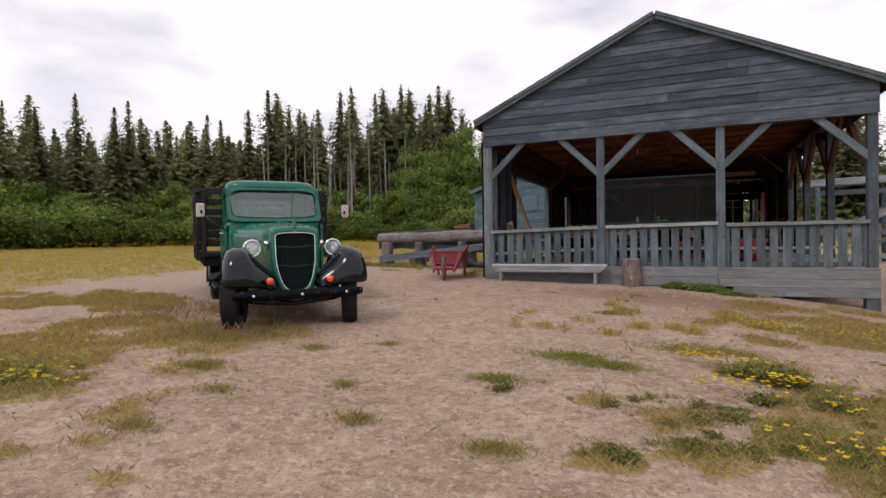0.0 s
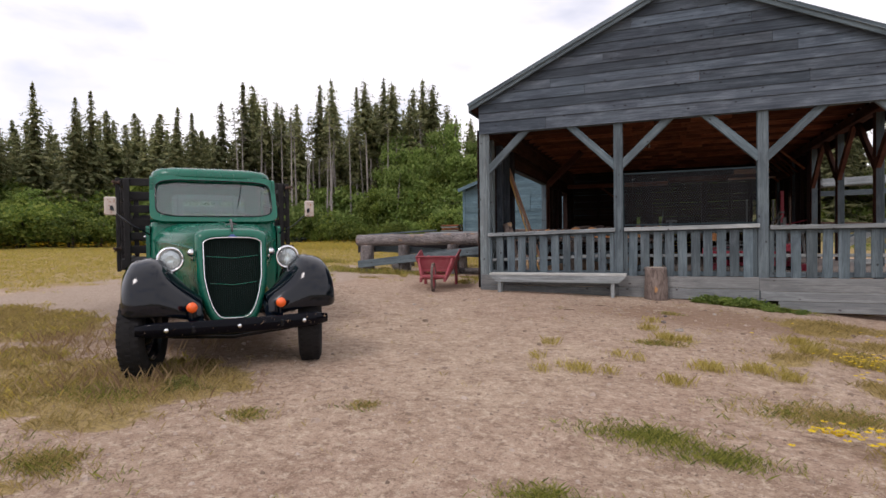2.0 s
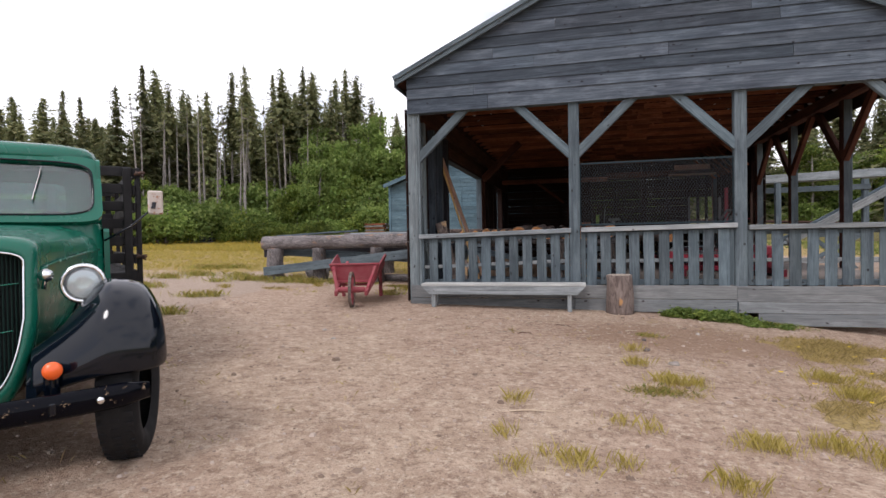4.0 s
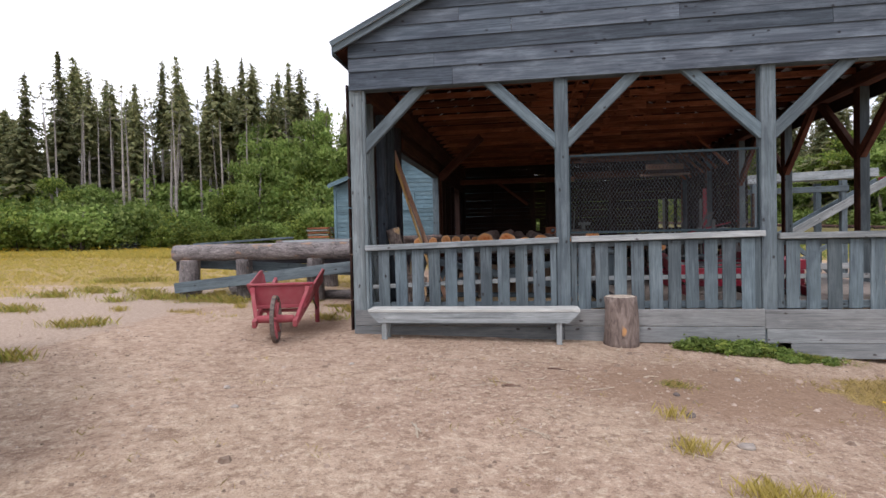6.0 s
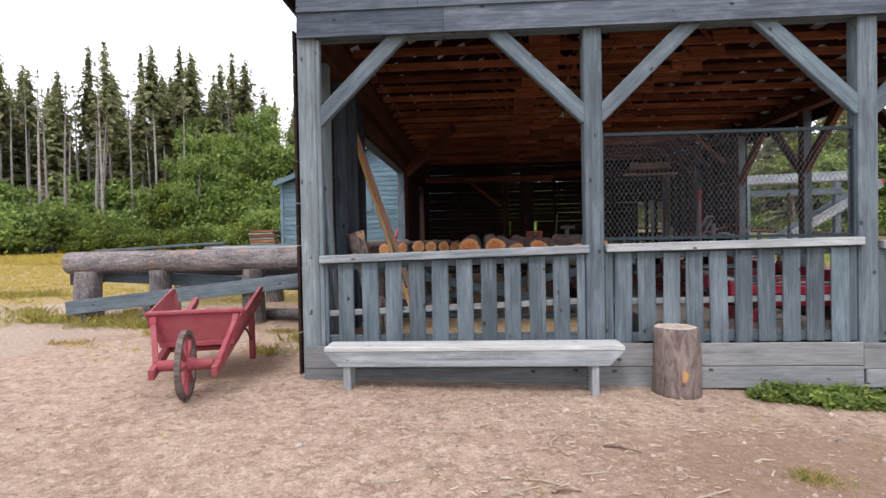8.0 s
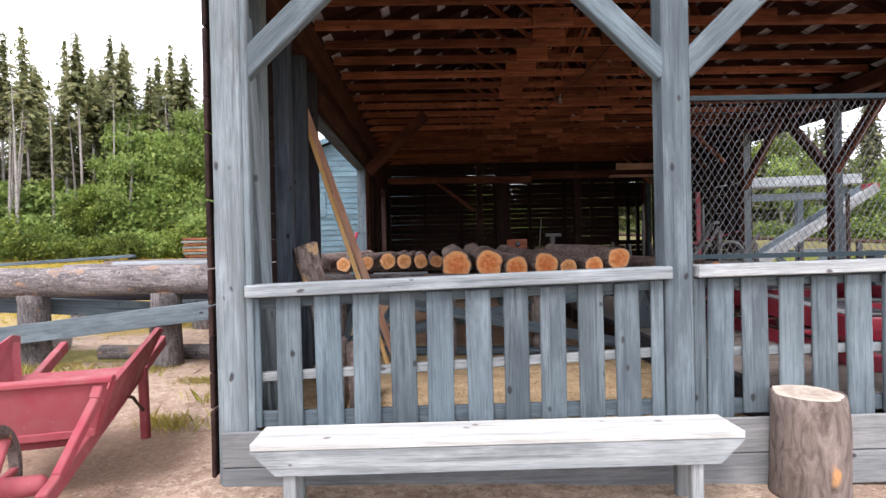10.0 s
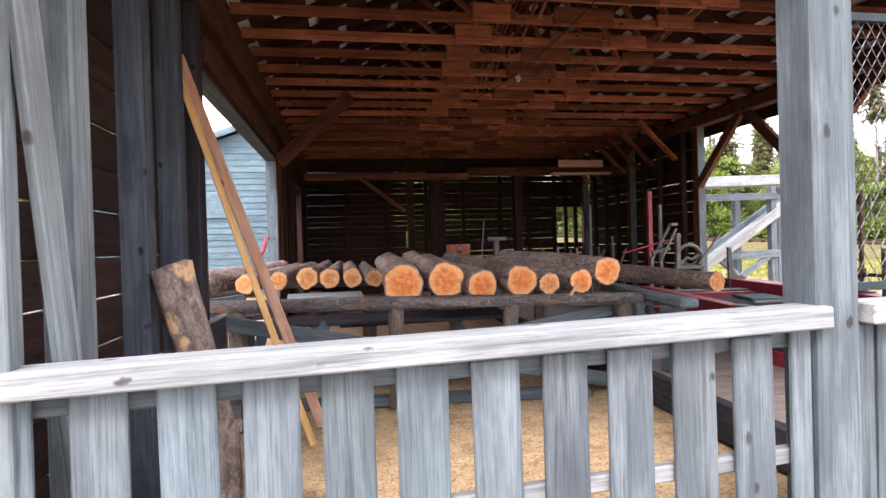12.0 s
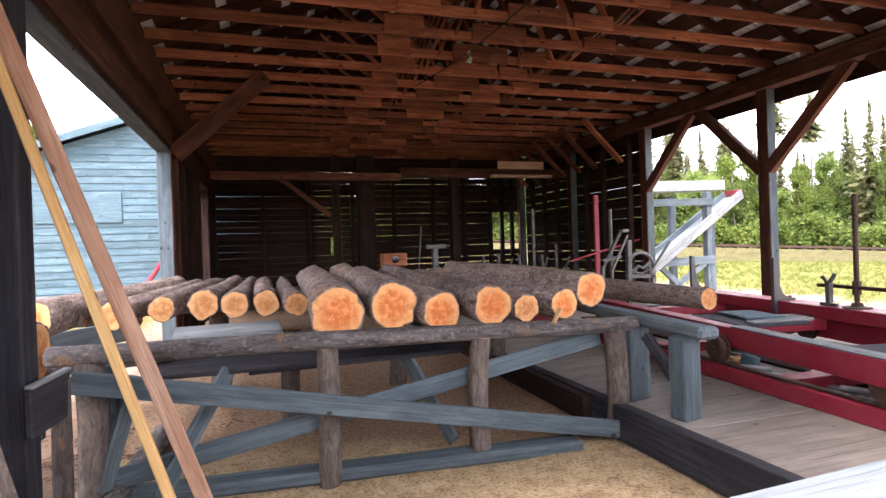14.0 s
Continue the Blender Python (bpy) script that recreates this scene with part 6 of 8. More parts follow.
for s in (-1, 1):
    fender(s)
    # splash apron between the fender and the hood
    bm = bmesh.new()
    plate(bm, [(0.42, s * 0.30, 0.52), (0.10, s * 0.26, 0.70), (-0.6, s * 0.42, 0.72), (-0.9, s * 0.5, 0.60), (-0.9, s * 0.5, 0.50), (0.40, s * 0.26, 0.48)], 0.01)
    tk("splash_apron", bm, BLACK, "black splash apron")
    # headlamp
    bm = bmesh.new()
    lathe(bm, ((-0.18, 0.012), (-0.16, 0.040), (-0.11, 0.074), (-0.03, 0.098), (0.02, 0.103)), 28, pose(0, s * 0.515, 1.04))
    lamp = tk("headlamp", bm, CHROME, "round chrome headlamp", smooth=True)
    bm = bmesh.new()
    tube(bm, [(0.022, s * 0.515 + 0.102 * math.cos(a), 1.04 + 0.102 * math.sin(a)) for a in [k * math.tau / 28 for k in range(29)]], 0.014, 8)
    tk("rim", bm, CHROME, "chrome bezel", smooth=True, parent=lamp)
    bm = bmesh.new()
    lathe(bm, ((-0.055, 0.01), (-0.045, 0.045), (-0.015, 0.08), (0.015, 0.096)), 24, pose(0, s * 0.515, 1.04), caps=False)
    tk("reflector", bm, SILVER, parent=lamp, smooth=True)
    bm = bmesh.new()
    lathe(bm, ((0.022, 0.094), (0.036, 0.074), (0.044, 0.044), (0.047, 0.010)), 24, pose(0, s * 0.515, 1.04))
    tk("lens", bm, LENS, "clear ribbed lens", parent=lamp, smooth=True).visible_shadow = False
    bm = bmesh.new()
    tube(bm, [(-0.06, s * 0.515, 0.95), (-0.07, s * 0.49, 0.90), (-0.10, s * 0.46, 0.80)], 0.022, 8)
    tk("stalk", bm, BLACK, parent=lamp, smooth=True)
    # signal lamp
    bm = bmesh.new()
    lathe(bm, ((0.0, 0.036), (0.013, 0.044), (0.032, 0.043), (0.036, 0.037), (0.043, 0.033), (0.050, 0.018), (0.052, 0.006)), 20, pose(0.45, s * 0.365, 0.645))
    sig = tk("signal_lamp", bm, ORANGE, "round orange signal lamp", smooth=True)
    bm = bmesh.new()
    cyl(bm, (0.43, s * 0.365, 0.61), (0.43, s * 0.365, 0.50), 0.014)
    cyl(bm, (0.40, s * 0.365, 0.645), (0.452, s * 0.365, 0.645), 0.032)
    tk("bracket", bm, BLACK, parent=sig)
    # horn on the hood side
    bm = bmesh.new()
    lathe(bm, ((0, 0.012), (0.08, 0.016), (0.13, 0.034), (0.14, 0.036)), 14, pose(-0.02, s * 0.345, 1.10))
    cyl(bm, (0.02, s * 0.345, 1.10), (0.02, s * 0.33, 1.02), 0.012)
    tk("horn", bm, CHROME, "small chrome horn", smooth=True)
    # mirror
    bm = bmesh.new()
    tube(bm, [(-1.40, s * 0.70, 1.29), (-1.35, s * 0.88, 1.40), (-1.38, s * 1.05, 1.55)], 0.009, 6)
    mir = tk("mirror_arm", bm, BLACK, smooth=True)
    bm = add_box(bmesh.new(), 0.025, 0.115, 0.20, pose(-1.37, s * 1.07, 1.60), 0.012)
    tk("mirror_head", bm, WHITEPLASTIC, "pale rectangular mirror with rust stains", parent=mir)
    bm = bmesh.new()
    cyl(bm, (-1.36, s * 1.06, 1.60), (-1.35, s * 1.05, 1.55), 0.016)
    tk("mirror_pivot", bm, BLACK, parent=mir)


def bumper_bm():
    bm = bmesh.new()
    secs = []
    for i in range(13):
        v = -1 + i / 6
        x = 0.54 - 0.10 * abs(v) ** 2.2
        y = 0.79 * v
        h = 0.064 * (1 - 0.35 * max(0, abs(v) - 0.9) / 0.1)
        secs.append([Vector((x + dx, y, 0.475 + dz * h / 0.055)) for dx, dz in ((-0.03, -0.05), (0.0, -0.055), (0.018, -0.04), (0.022, 0.0), (0.018, 0.04), (0.0, 0.055), (-0.03, 0.05))])
    rings(bm, secs)
    bmesh.ops.recalc_face_normals(bm, faces=bm.faces)
    return bm


bumper = tk("bumper", bumper_bm(), BUMPER, "chipped black curved bumper bar", smooth=True)
for y, x in ((-0.56, 0.518), (0.0, 0.562), (0.56, 0.518)):
    bm = bmesh.new()
    lathe(bm, ((0, 0.02), (0.012, 0.018), (0.018, 0.008)), 12, pose(x, y, 0.475))
    tk("bolt", bm, CHROME, "bright bolt head", parent=bumper, smooth=True)
for s in (-1, 1):
    bm = bmesh.new()
    add_box(bm, 0.5, 0.03, 0.06, pose(0.30, s * 0.36, 0.47), 0.006)
    tk("bumper_arm", bm, BLACK)

# cab
def rr(hx, hy, n=5.0, count=36):
    out = []
    for j in range(count):
        t = j * math.tau / count
        ct, st = math.cos(t), math.sin(t)
        out.append((hx * math.copysign(abs(ct) ** (2 / n), ct), hy * math.copysign(abs(st) ** (2 / n), st)))
    return out


bm = bmesh.new()
secs = []
for z, cx, hx, hy in ((0.52, -2.02, 0.58, 0.66), (0.60, -2.02, 0.60, 0.70), (0.95, -2.02, 0.605, 0.725), (1.30, -2.03, 0.60, 0.72), (1.43, -2.05, 0.585, 0.70)):
    secs.append([Vector((cx + x, y, z)) for x, y in rr(hx, hy, 7)])
rings(bm, secs, caps=False)
f = bm.faces.new([bm.verts.new(Vector((-2.05 + x, y, 1.18))) for x, y in rr(0.55, 0.66, 7)])
bmesh.ops.recalc_face_normals(bm, faces=bm.faces)
tk("cab_body", bm, GREEN, "rounded green cab", smooth=True)
bm = bmesh.new()
secs = []
for z, cx, hx, hy in ((1.955, -2.17, 0.475, 0.690), (1.995, -2.17, 0.485, 0.695), (2.045, -2.175, 0.47, 0.68), (2.082, -2.18, 0.425, 0.635), (2.104, -2.19, 0.34, 0.54), (2.116, -2.2, 0.22, 0.38), (2.120, -2.2, 0.08, 0.15)):
    secs.append([Vector((cx + x, y, z)) for x, y in rr(hx, hy, 4.5)])
rings(bm, secs)
bmesh.ops.recalc_face_normals(bm, faces=bm.faces)
tk("roof", bm, GREEN, "domed green cab roof", smooth=True)


def window_ring(m, ow, oh, iw, ih, thick, shift=0.0, n_in=8.0):
    """A panel with a rounded window hole; the panel lies in the pose's x-y plane."""
    bm = bmesh.new()
    o, i = rr(ow, oh, 9.0, 40), rr(iw, ih, n_in, 40)
    rows = []
    for z in (thick, 0.0):
        rows.append([[bm.verts.new(m @ Vector((x, y, z))) for x, y in o], [bm.verts.new(m @ Vector((x + shift, y, z))) for x, y in i]])
    for a in range(40):
        b = (a + 1) % 40
        bm.faces.new((rows[0][0][a], rows[0][0][b], rows[0][1][b], rows[0][1][a]))
        bm.faces.new((rows[1][0][b], rows[1][0][a], rows[1][1][a], rows[1][1][b]))
        bm.faces.new((rows[0][0][b], rows[0][0][a], rows[1][0][a], rows[1][0][b]))
        bm.faces.new((rows[0][1][a], rows[0][1][b], rows[1][1][b], rows[1][1][a]))
    return bm


def pane_bm(m, w, h, z=0.015, n=8.0):
    bm = bmesh.new()
    o = rr(w, h, n, 40)
    rings(bm, [[m @ Vector((x, y, z)) for x, y in o], [m @ Vector((x, y, z + 0.005)) for x, y in o]])
    bmesh.ops.recalc_face_normals(bm, faces=bm.faces)
    return bm


# windscreen: panel x is the truck's left, panel y is up along the raked screen
rake = Vector((-0.245, 0, 0.46)).normalized()
WS = Matrix((Vector((0, 1, 0)), rake, Vector((0, 1, 0)).cross(rake))).transposed().to_4x4()
WS.translation = Vector((-1.595, 0, 1.695))
tk("windscreen_frame", window_ring(WS, 0.70, 0.315, 0.635, 0.245, 0.045), GREEN, "green windscreen frame", smooth=False)
bm = bmesh.new()
edge = [WS @ Vector((x, y, 0.048)) for x, y in rr(0.638, 0.249, 6.0, 40)]
tube(bm, edge + edge[:2], 0.008, 6)
tk("windscreen_seal", bm, BLACK, smooth=True)
tk("windscreen", pane_bm(WS, 0.635, 0.245), GLASS, "windscreen glass").visible_shadow = False
bm = bmesh.new()
tube(bm, [WS @ Vector((0.30, 0.19, 0.045)), WS @ Vector((0.24, -0.12, 0.05))], 0.006, 6)
tk("wiper", bm, BLACK, "thin wiper arm")
for s in (-1, 1):
    DW = Matrix((Vector((-1, 0, 0)), Vector((0, 0, 1)), Vector((0, 1, 0)))).transposed().to_4x4()
    DW.translation = Vector((-2.13, s * 0.665 + (0.0 if s > 0 else -0.03), 1.69))
    tk("door_frame", window_ring(DW, 0.53, 0.290, 0.36, 0.21, 0.03, shift=0.02), GREEN, "green door frame with an open window")
    bm = add_box(bmesh.new(), 1.0, 0.02, 0.72, pose(-2.02, s * 0.722, 1.03), 0.03)
    door = tk("door", bm, GREEN, "green cab door")
    bm = bmesh.new()
    tube(bm, [(-2.35, s * 0.735, 1.28), (-2.35, s * 0.775, 1.28), (-2.22, s * 0.775, 1.28)], 0.011, 6)
    tk("door_handle", bm, CHROME, "chrome door handle", parent=door)
BW = Matrix((Vector((0, -1, 0)), Vector((0, 0, 1)), Vector((-1, 0, 0)))).transposed().to_4x4()
BW.translation = Vector((-2.60, 0, 1.69))
tk("rear_panel", window_ring(BW, 0.66, 0.290, 0.46, 0.15, 0.03), GREEN, "green rear cab panel")
tk("rear_window", pane_bm(BW, 0.46, 0.15), GLASS, "rear cab window").visible_shadow = False
bm = add_box(bmesh.new(), 0.2, 1.15, 0.55, pose(-2.45, 0, 1.15, 0, -10, 0), 0.06)
tk("seat_back", bm, SEATCLOTH, "dark bench seat back")
bm = bmesh.new()
tube(bm, [(-1.86 + 0.06 * math.sin(a), 0.36 + 0.2 * math.cos(a), 1.34 + 0.19 * math.sin(a)) for a in [k * math.tau / 20 for k in range(21)]], 0.014, 6)
cyl(bm, (-1.86, 0.36, 1.34), (-1.5, 0.36, 1.1), 0.02)
tk("steering_wheel", bm, BLACK, "thin black steering wheel")

# wheels
def truck_wheel(x, y, side, r=0.415, w=0.18, steer=0):
    bm = bmesh.new()
    hw = w / 2
    prof = [(-hw * 0.7, r * 0.62), (-hw, r * 0.72), (-hw * 1.02, r * 0.86), (-hw * 0.85, r * 0.965), (-hw * 0.5, r), (hw * 0.5, r), (hw * 0.85, r * 0.965), (hw * 1.02, r * 0.86), (hw, r * 0.72), (hw * 0.7, r * 0.62)]
    M = pose(x, y, r, 0, 0, 90 + steer)
    lathe(bm, prof, 36, Matrix(), caps=False)
    wh = tk("wheel", bm, RUBBER, "worn black truck tyre", M, smooth=True)
    bm = bmesh.new()
    s = side
    lathe(bm, ((s * -0.02, 0.02), (s * -0.02, r * 0.50), (s * 0.0, r * 0.56), (s * hw * 0.75, r * 0.64), (s * hw * 0.78, r * 0.60), (s * 0.03, r * 0.52), (s * 0.02, r * 0.30), (s * 0.06, r * 0.24), (s * 0.075, r * 0.10), (s * 0.075, 0.01)), 28, Matrix())
    tk("rim", bm, BLACK, "black steel rim", M, smooth=True, parent=wh)
    # tread blocks
    vs, fs = [], []
    for k in range(44):
        a = k * math.tau / 44
        for row in (-1, 0, 1):
            aa = a + (0.5 * math.tau / 44 if row == 0 else 0)
            base = len(vs)
            for dx in (-0.4, 0.4):
                for da in (-0.028, 0.028):
                    for rr_ in (r - 0.004, r + 0.006):
                        xx = (row * 0.62 + dx * 0.55) * hw
                        rad = rr_ - (0.006 if row else 0)
                        vs.append((xx, rad * math.cos(aa + da), rad * math.sin(aa + da)))
            fs += [(base + a0, base + b0, base + c0, base + d0) for a0, b0, c0, d0 in ((1, 3, 7, 5), (0, 1, 5, 4), (2, 6, 7, 3), (0, 2, 3, 1), (4, 5, 7, 6))]
    tk("tread", pydata("tread", vs, fs, RUBBER), RUBBER, "", M, parent=wh)
    return wh


for s in (-1, 1):
    truck_wheel(0.02, s * 0.735, -s, w=0.20, steer=-16)
    truck_wheel(-3.34, s * 0.78, -s, 0.42)
    truck_wheel(-3.34, s * 0.60, -s, 0.42)
# chassis
for s in (-1, 1):
    bm = add_box(bmesh.new(), 5.6, 0.07, 0.16, pose(-2.4, s * 0.36, 0.58), 0.008)
    tk("frame_rail", bm, BLACK, "black chassis rail")
    bm = add_box(bmesh.new(), 1.35, 0.28, 0.035, pose(-1.9, s * 0.76, 0.47), 0.01)
    tk("running_board", bm, BLACK, "black running board")
bm = bmesh.new()
tube(bm, [(0.02, -0.64, 0.40), (0.04, -0.5, 0.36), (0.06, 0, 0.32), (0.04, 0.5, 0.36), (0.02, 0.64, 0.40)], 0.032, 8)
tk("front_axle", bm, BLACK, "black front axle beam", smooth=True)
bm = bmesh.new()
cyl(bm, (-3.34, -0.6, 0.42), (-3.34, 0.6, 0.42), 0.05)
bmesh.ops.create_uvsphere(bm, u_segments=14, v_segments=10, radius=0.17, matrix=pose(-3.34, 0, 0.42))
tk("rear_axle", bm, BLACK, smooth=True)
bm = add_box(bmesh.new(), 1.3, 0.5, 0.4, pose(-0.75, 0, 0.62), 0.06)
tk("engine_block", bm, RUST, "rusty engine under the hood")
bm = bmesh.new()
tube(bm, [(0.15, -0.55, 0.44), (0.2, 0.0, 0.40), (0.15, 0.55, 0.44)], 0.016, 6)
for s in (-1, 1):
    add_box(bm, 0.9, 0.05, 0.04, pose(0.05, s * 0.36, 0.46), 0.006)
tk("tie_rod", bm, BLACK)

# stake bed
bm = add_box(bmesh.new(), 2.9, 2.04, 0.07, pose(-4.15, 0, 0.93), 0.01)
bed = tk("bed_floor", bm, BLACKWOOD, "black plank bed")
for s in (-1, 1):
    bm = add_box(bmesh.new(), 2.9, 0.06, 0.14, pose(-4.15, s * 1.03, 0.92), 0.01)
    tk("bed_rail", bm, BLACKWOOD, parent=bed)
for x in (-2.9, -3.7, -4.5, -5.3):
    bm = add_box(bmesh.new(), 0.1, 2.0, 0.16, pose(x, 0, 0.81), 0.01)
    tk("cross_bearer", bm, BLACKWOOD, parent=bed)
for i in range(6):
    z = 1.10 + i * 0.178
    hgt = 0.10
    for s in (-1, 1):
        bm = add_box(bmesh.new(), 2.84, 0.028, hgt, pose(-4.16, s * 1.045, z), 0.006)
        tk("side_slat", bm, BLACKWOOD, parent=bed)
    bm = add_box(bmesh.new(), 0.028, 2.06, hgt, pose(-2.745, 0, z + 0.012), 0.006)
    tk("front_slat", bm, BLACKWOOD, parent=bed)
    bm = add_box(bmesh.new(), 0.028, 2.06, hgt, pose(-5.575, 0, z + 0.012), 0.006)
    tk("rear_slat", bm, BLACKWOOD, parent=bed)
for s in (-1, 1):
    for x in (-2.80, -3.7, -4.6, -5.5):
        bm = add_box(bmesh.new(), 0.075, 0.05, 1.22, pose(x, s * 1.085, 1.44), 0.008)
        tk("stake", bm, BLACKWOOD, parent=bed)
    for x in (-2.715, -5.605):
        for y in (0.98, 0.35):
            bm = add_box(bmesh.new(), 0.035, 0.075, 1.16, pose(x, s * y, 1.46), 0.008)
            tk("stake", bm, BLACKWOOD, parent=bed)
    for z in (1.98, 1.12):
        bm = bmesh.new()
        cyl(bm, (-2.73, s * 1.06, z), (-2.65, s * 1.13, z + 0.01), 0.018, n=8)
        cyl(bm, (-2.76, s * 1.06, z + 0.03), (-2.70, s * 1.13, z - 0.03), 0.012, n=8)
        tk("corner_latch", bm, RUST, "rusty corner latch", parent=bed)
for s in (-1, 1):
    bm = bmesh.new()
    secs = []
    for k in range(9):
        a = math.pi * k / 8
        secs.append([Vector((-3.34 - 0.55 * math.cos(a), s * y, 0.45 + 0.42 * math.sin(a) - d)) for y, d in ((0.48, 0.02), (0.7, 0), (0.88, 0.02), (0.93, 0.07))])
    rings(bm, secs, close=False, caps=False)
    rf = tk("rear_fender", bm, BLACK, "black rear fender", smooth=True)
    sol = rf.modifiers.new("thickness", "SOLIDIFY")
    sol.thickness = 0.012

# ---- trees, bushes, grass ----
def tri(vs, fs, p, u, v):
    """A single pointed leaf or spray of needles."""
    k = len(vs)
    vs += [p - u - v, p + u - v, p + v * 1.3]
    fs.append((k, k + 1, k + 2))


def quad(vs, fs, p, u, v):
    k = len(vs)
    vs += [p - u - v, p + u - v, p + u * 0.7 + v, p - u * 0.7 + v]
    fs.append((k, k + 1, k + 2, k + 3))


def spruce_meshes(seed, height, bare, spread, clump=0.2, sparse=1.0, taper=0.78):
    """Tapered trunk with dead stubs, and drooping whorls of needle sprays, thinner towards the tip."""
    rnd = random.Random(seed)
    bm = bmesh.new()
    lx, ly = rnd.uniform(-0.25, 0.25), rnd.uniform(-0.25, 0.25)

    def axis(z):
        return Vector((lx * (z / height) ** 2, ly * (z / height) ** 2, z))

    tube(bm, [axis(height * k / 8) for k in range(9)], [0.13 * (1 - k / 8) + 0.012 for k in range(9)], 7)
    for k in range(int(10 + 22 * bare)):
        z, a, r = height * rnd.uniform(0.08, max(0.2, bare + 0.1)), rnd.uniform(0, math.tau), rnd.uniform(0.2, 0.9)
        p = axis(z)
        tube(bm, [p, p + Vector((r * math.cos(a), r * math.sin(a), -0.25 * r))], [0.016, 0.004], 4)
    trunk = mesh_of(bm, "trunk", PALETRUNK if bare > 0.3 else TRUNK, smooth=True)
    vs, fs = [], []
    z0 = height * bare
    z = z0
    phase = rnd.uniform(0, 6)
    while z < height - 0.05:
        s = (z - z0) / (height - z0)
        env = spread * ((1 - s) ** taper) * (0.7 + 0.3 * min(1.0, s * 4)) * (0.85 + 0.25 * math.sin(phase + z * 1.7)) + 0.06
        count = max(3, int((5 + 4 * (1 - s)) * sparse))
        a0 = rnd.uniform(0, math.tau)
        for b in range(count):
            a = a0 + b * math.tau / count + rnd.uniform(-0.4, 0.4)
            ln = env * rnd.uniform(0.45, 1.2)
            if rnd.random() < 0.10:
                continue
            d = Vector((math.cos(a), math.sin(a), 0))
            side = Vector((-d.y, d.x, 0))
            droop = rnd.uniform(0.25, 0.6) * (1 - 0.7 * s)
            steps = max(2, int(ln / (clump * 0.95)))
            for k in range(steps):
                q = (k + 0.6) / steps
                p = axis(z) + d * (ln * q) + Vector((0, 0, -droop * ln * q ** 1.3 + 0.12 * ln * q ** 3 + rnd.uniform(-0.06, 0.06)))
                w = clump * rnd.uniform(0.7, 1.25) * (1.15 - 0.55 * q) * (0.38 + 0.62 * min(1.0, (1 - s) * 1.6))
                u = (side * rnd.uniform(0.8, 1.2) + Vector((0, 0, rnd.uniform(-0.5, 0.3)))) * w
                v = (d * rnd.uniform(0.7, 1.2) + Vector((0, 0, rnd.uniform(-0.9, -0.1)))) * w * 0.75
                tri(vs, fs, p, u * 1.15, v * 1.2)
                if rnd.random() < 0.55:
                    tri(vs, fs, p + Vector((rnd.uniform(-0.1, 0.1), rnd.uniform(-0.1, 0.1), -w * 0.5)), u * 0.6, Vector((rnd.uniform(-0.3, 0.3), rnd.uniform(-0.3, 0.3), -1)) * w * 0.7)
        z += rnd.uniform(0.17, 0.28) * (1.15 - 0.45 * s)
    quad(vs, fs, axis(height - 0.08), Vector((0.03, 0.02, 0)), Vector((0, 0, 0.22)))
    return trunk, pydata("crown", vs, fs, NEEDLES)


def leafy_meshes(seed, height, radius, leaf_size, leaves, mat, stems=4, low=0.0, bark=None):
    """Several stems that fork into limbs, each limb end carrying a loose clump of leaves."""
    rnd = random.Random(seed)
    bm = bmesh.new()
    vs, fs = [], []
    ends = []
    for s in range(stems):
        a = s * math.tau / stems + rnd.uniform(-0.6, 0.6)
        lean_ = radius * rnd.uniform(0.15, 0.55)
        top = Vector((lean_ * math.cos(a), lean_ * math.sin(a), height * rnd.uniform(0.55, 0.85)))
        base = Vector((0.12 * math.cos(a), 0.12 * math.sin(a), 0)) if stems > 1 else Vector((0, 0, 0))
        mid = base.lerp(top, 0.5) + Vector((rnd.uniform(-0.15, 0.15), rnd.uniform(-0.15, 0.15), 0.1))
        r = 0.02 + 0.012 * height
        tube(bm, [base, mid, top], [r, r * 0.7, r * 0.3], 6)
        n_l = 9
        for k in range(n_l):
            q = low + (1 - low) * (0.15 + 0.85 * (k + rnd.random()) / n_l)
            p0 = base.lerp(mid, q * 2) if q < 0.5 else mid.lerp(top, q * 2 - 1)
            b = rnd.uniform(0, math.tau)
            ln = radius * rnd.uniform(0.35, 0.85) * (1.15 - 0.6 * q)
            p1 = p0 + Vector((ln * math.cos(b), ln * math.sin(b), ln * rnd.uniform(0.1, 0.7)))
            tube(bm, [p0, p0.lerp(p1, 0.5) + Vector((0, 0, 0.04 * ln)), p1], [r * 0.35, r * 0.22, r * 0.08], 4)
            ends.append((p1, ln * rnd.uniform(0.45, 0.8)))
            ends.append((p0.lerp(p1, 0.55), ln * rnd.uniform(0.35, 0.6)))
        ends.append((top, radius * 0.35))
    stemmesh = mesh_of(bm, "stems", bark or TRUNK, smooth=True)
    for k in range(leaves):
        c, r = ends[rnd.randrange(len(ends))]
        d = Vector((rnd.gauss(0, 1), rnd.gauss(0, 1), rnd.gauss(0, 0.8)))
        p = c + d * r * 0.45
        if p.z < 0.05:
            p.z = rnd.uniform(0.05, 0.4)
        w = leaf_size * rnd.uniform(0.6, 1.3)
        nrm = Vector((rnd.gauss(0, 1), rnd.gauss(0, 1), rnd.gauss(0.6, 0.8))).normalized()
        u = nrm.orthogonal().normalized()
        u = (Matrix.Rotation(rnd.uniform(0, 6.28), 3, nrm) @ u) * w
        v = nrm.cross(u) * 0.85
        tri(vs, fs, p, u, v)
    return stemmesh, pydata("crown", vs, fs, mat)


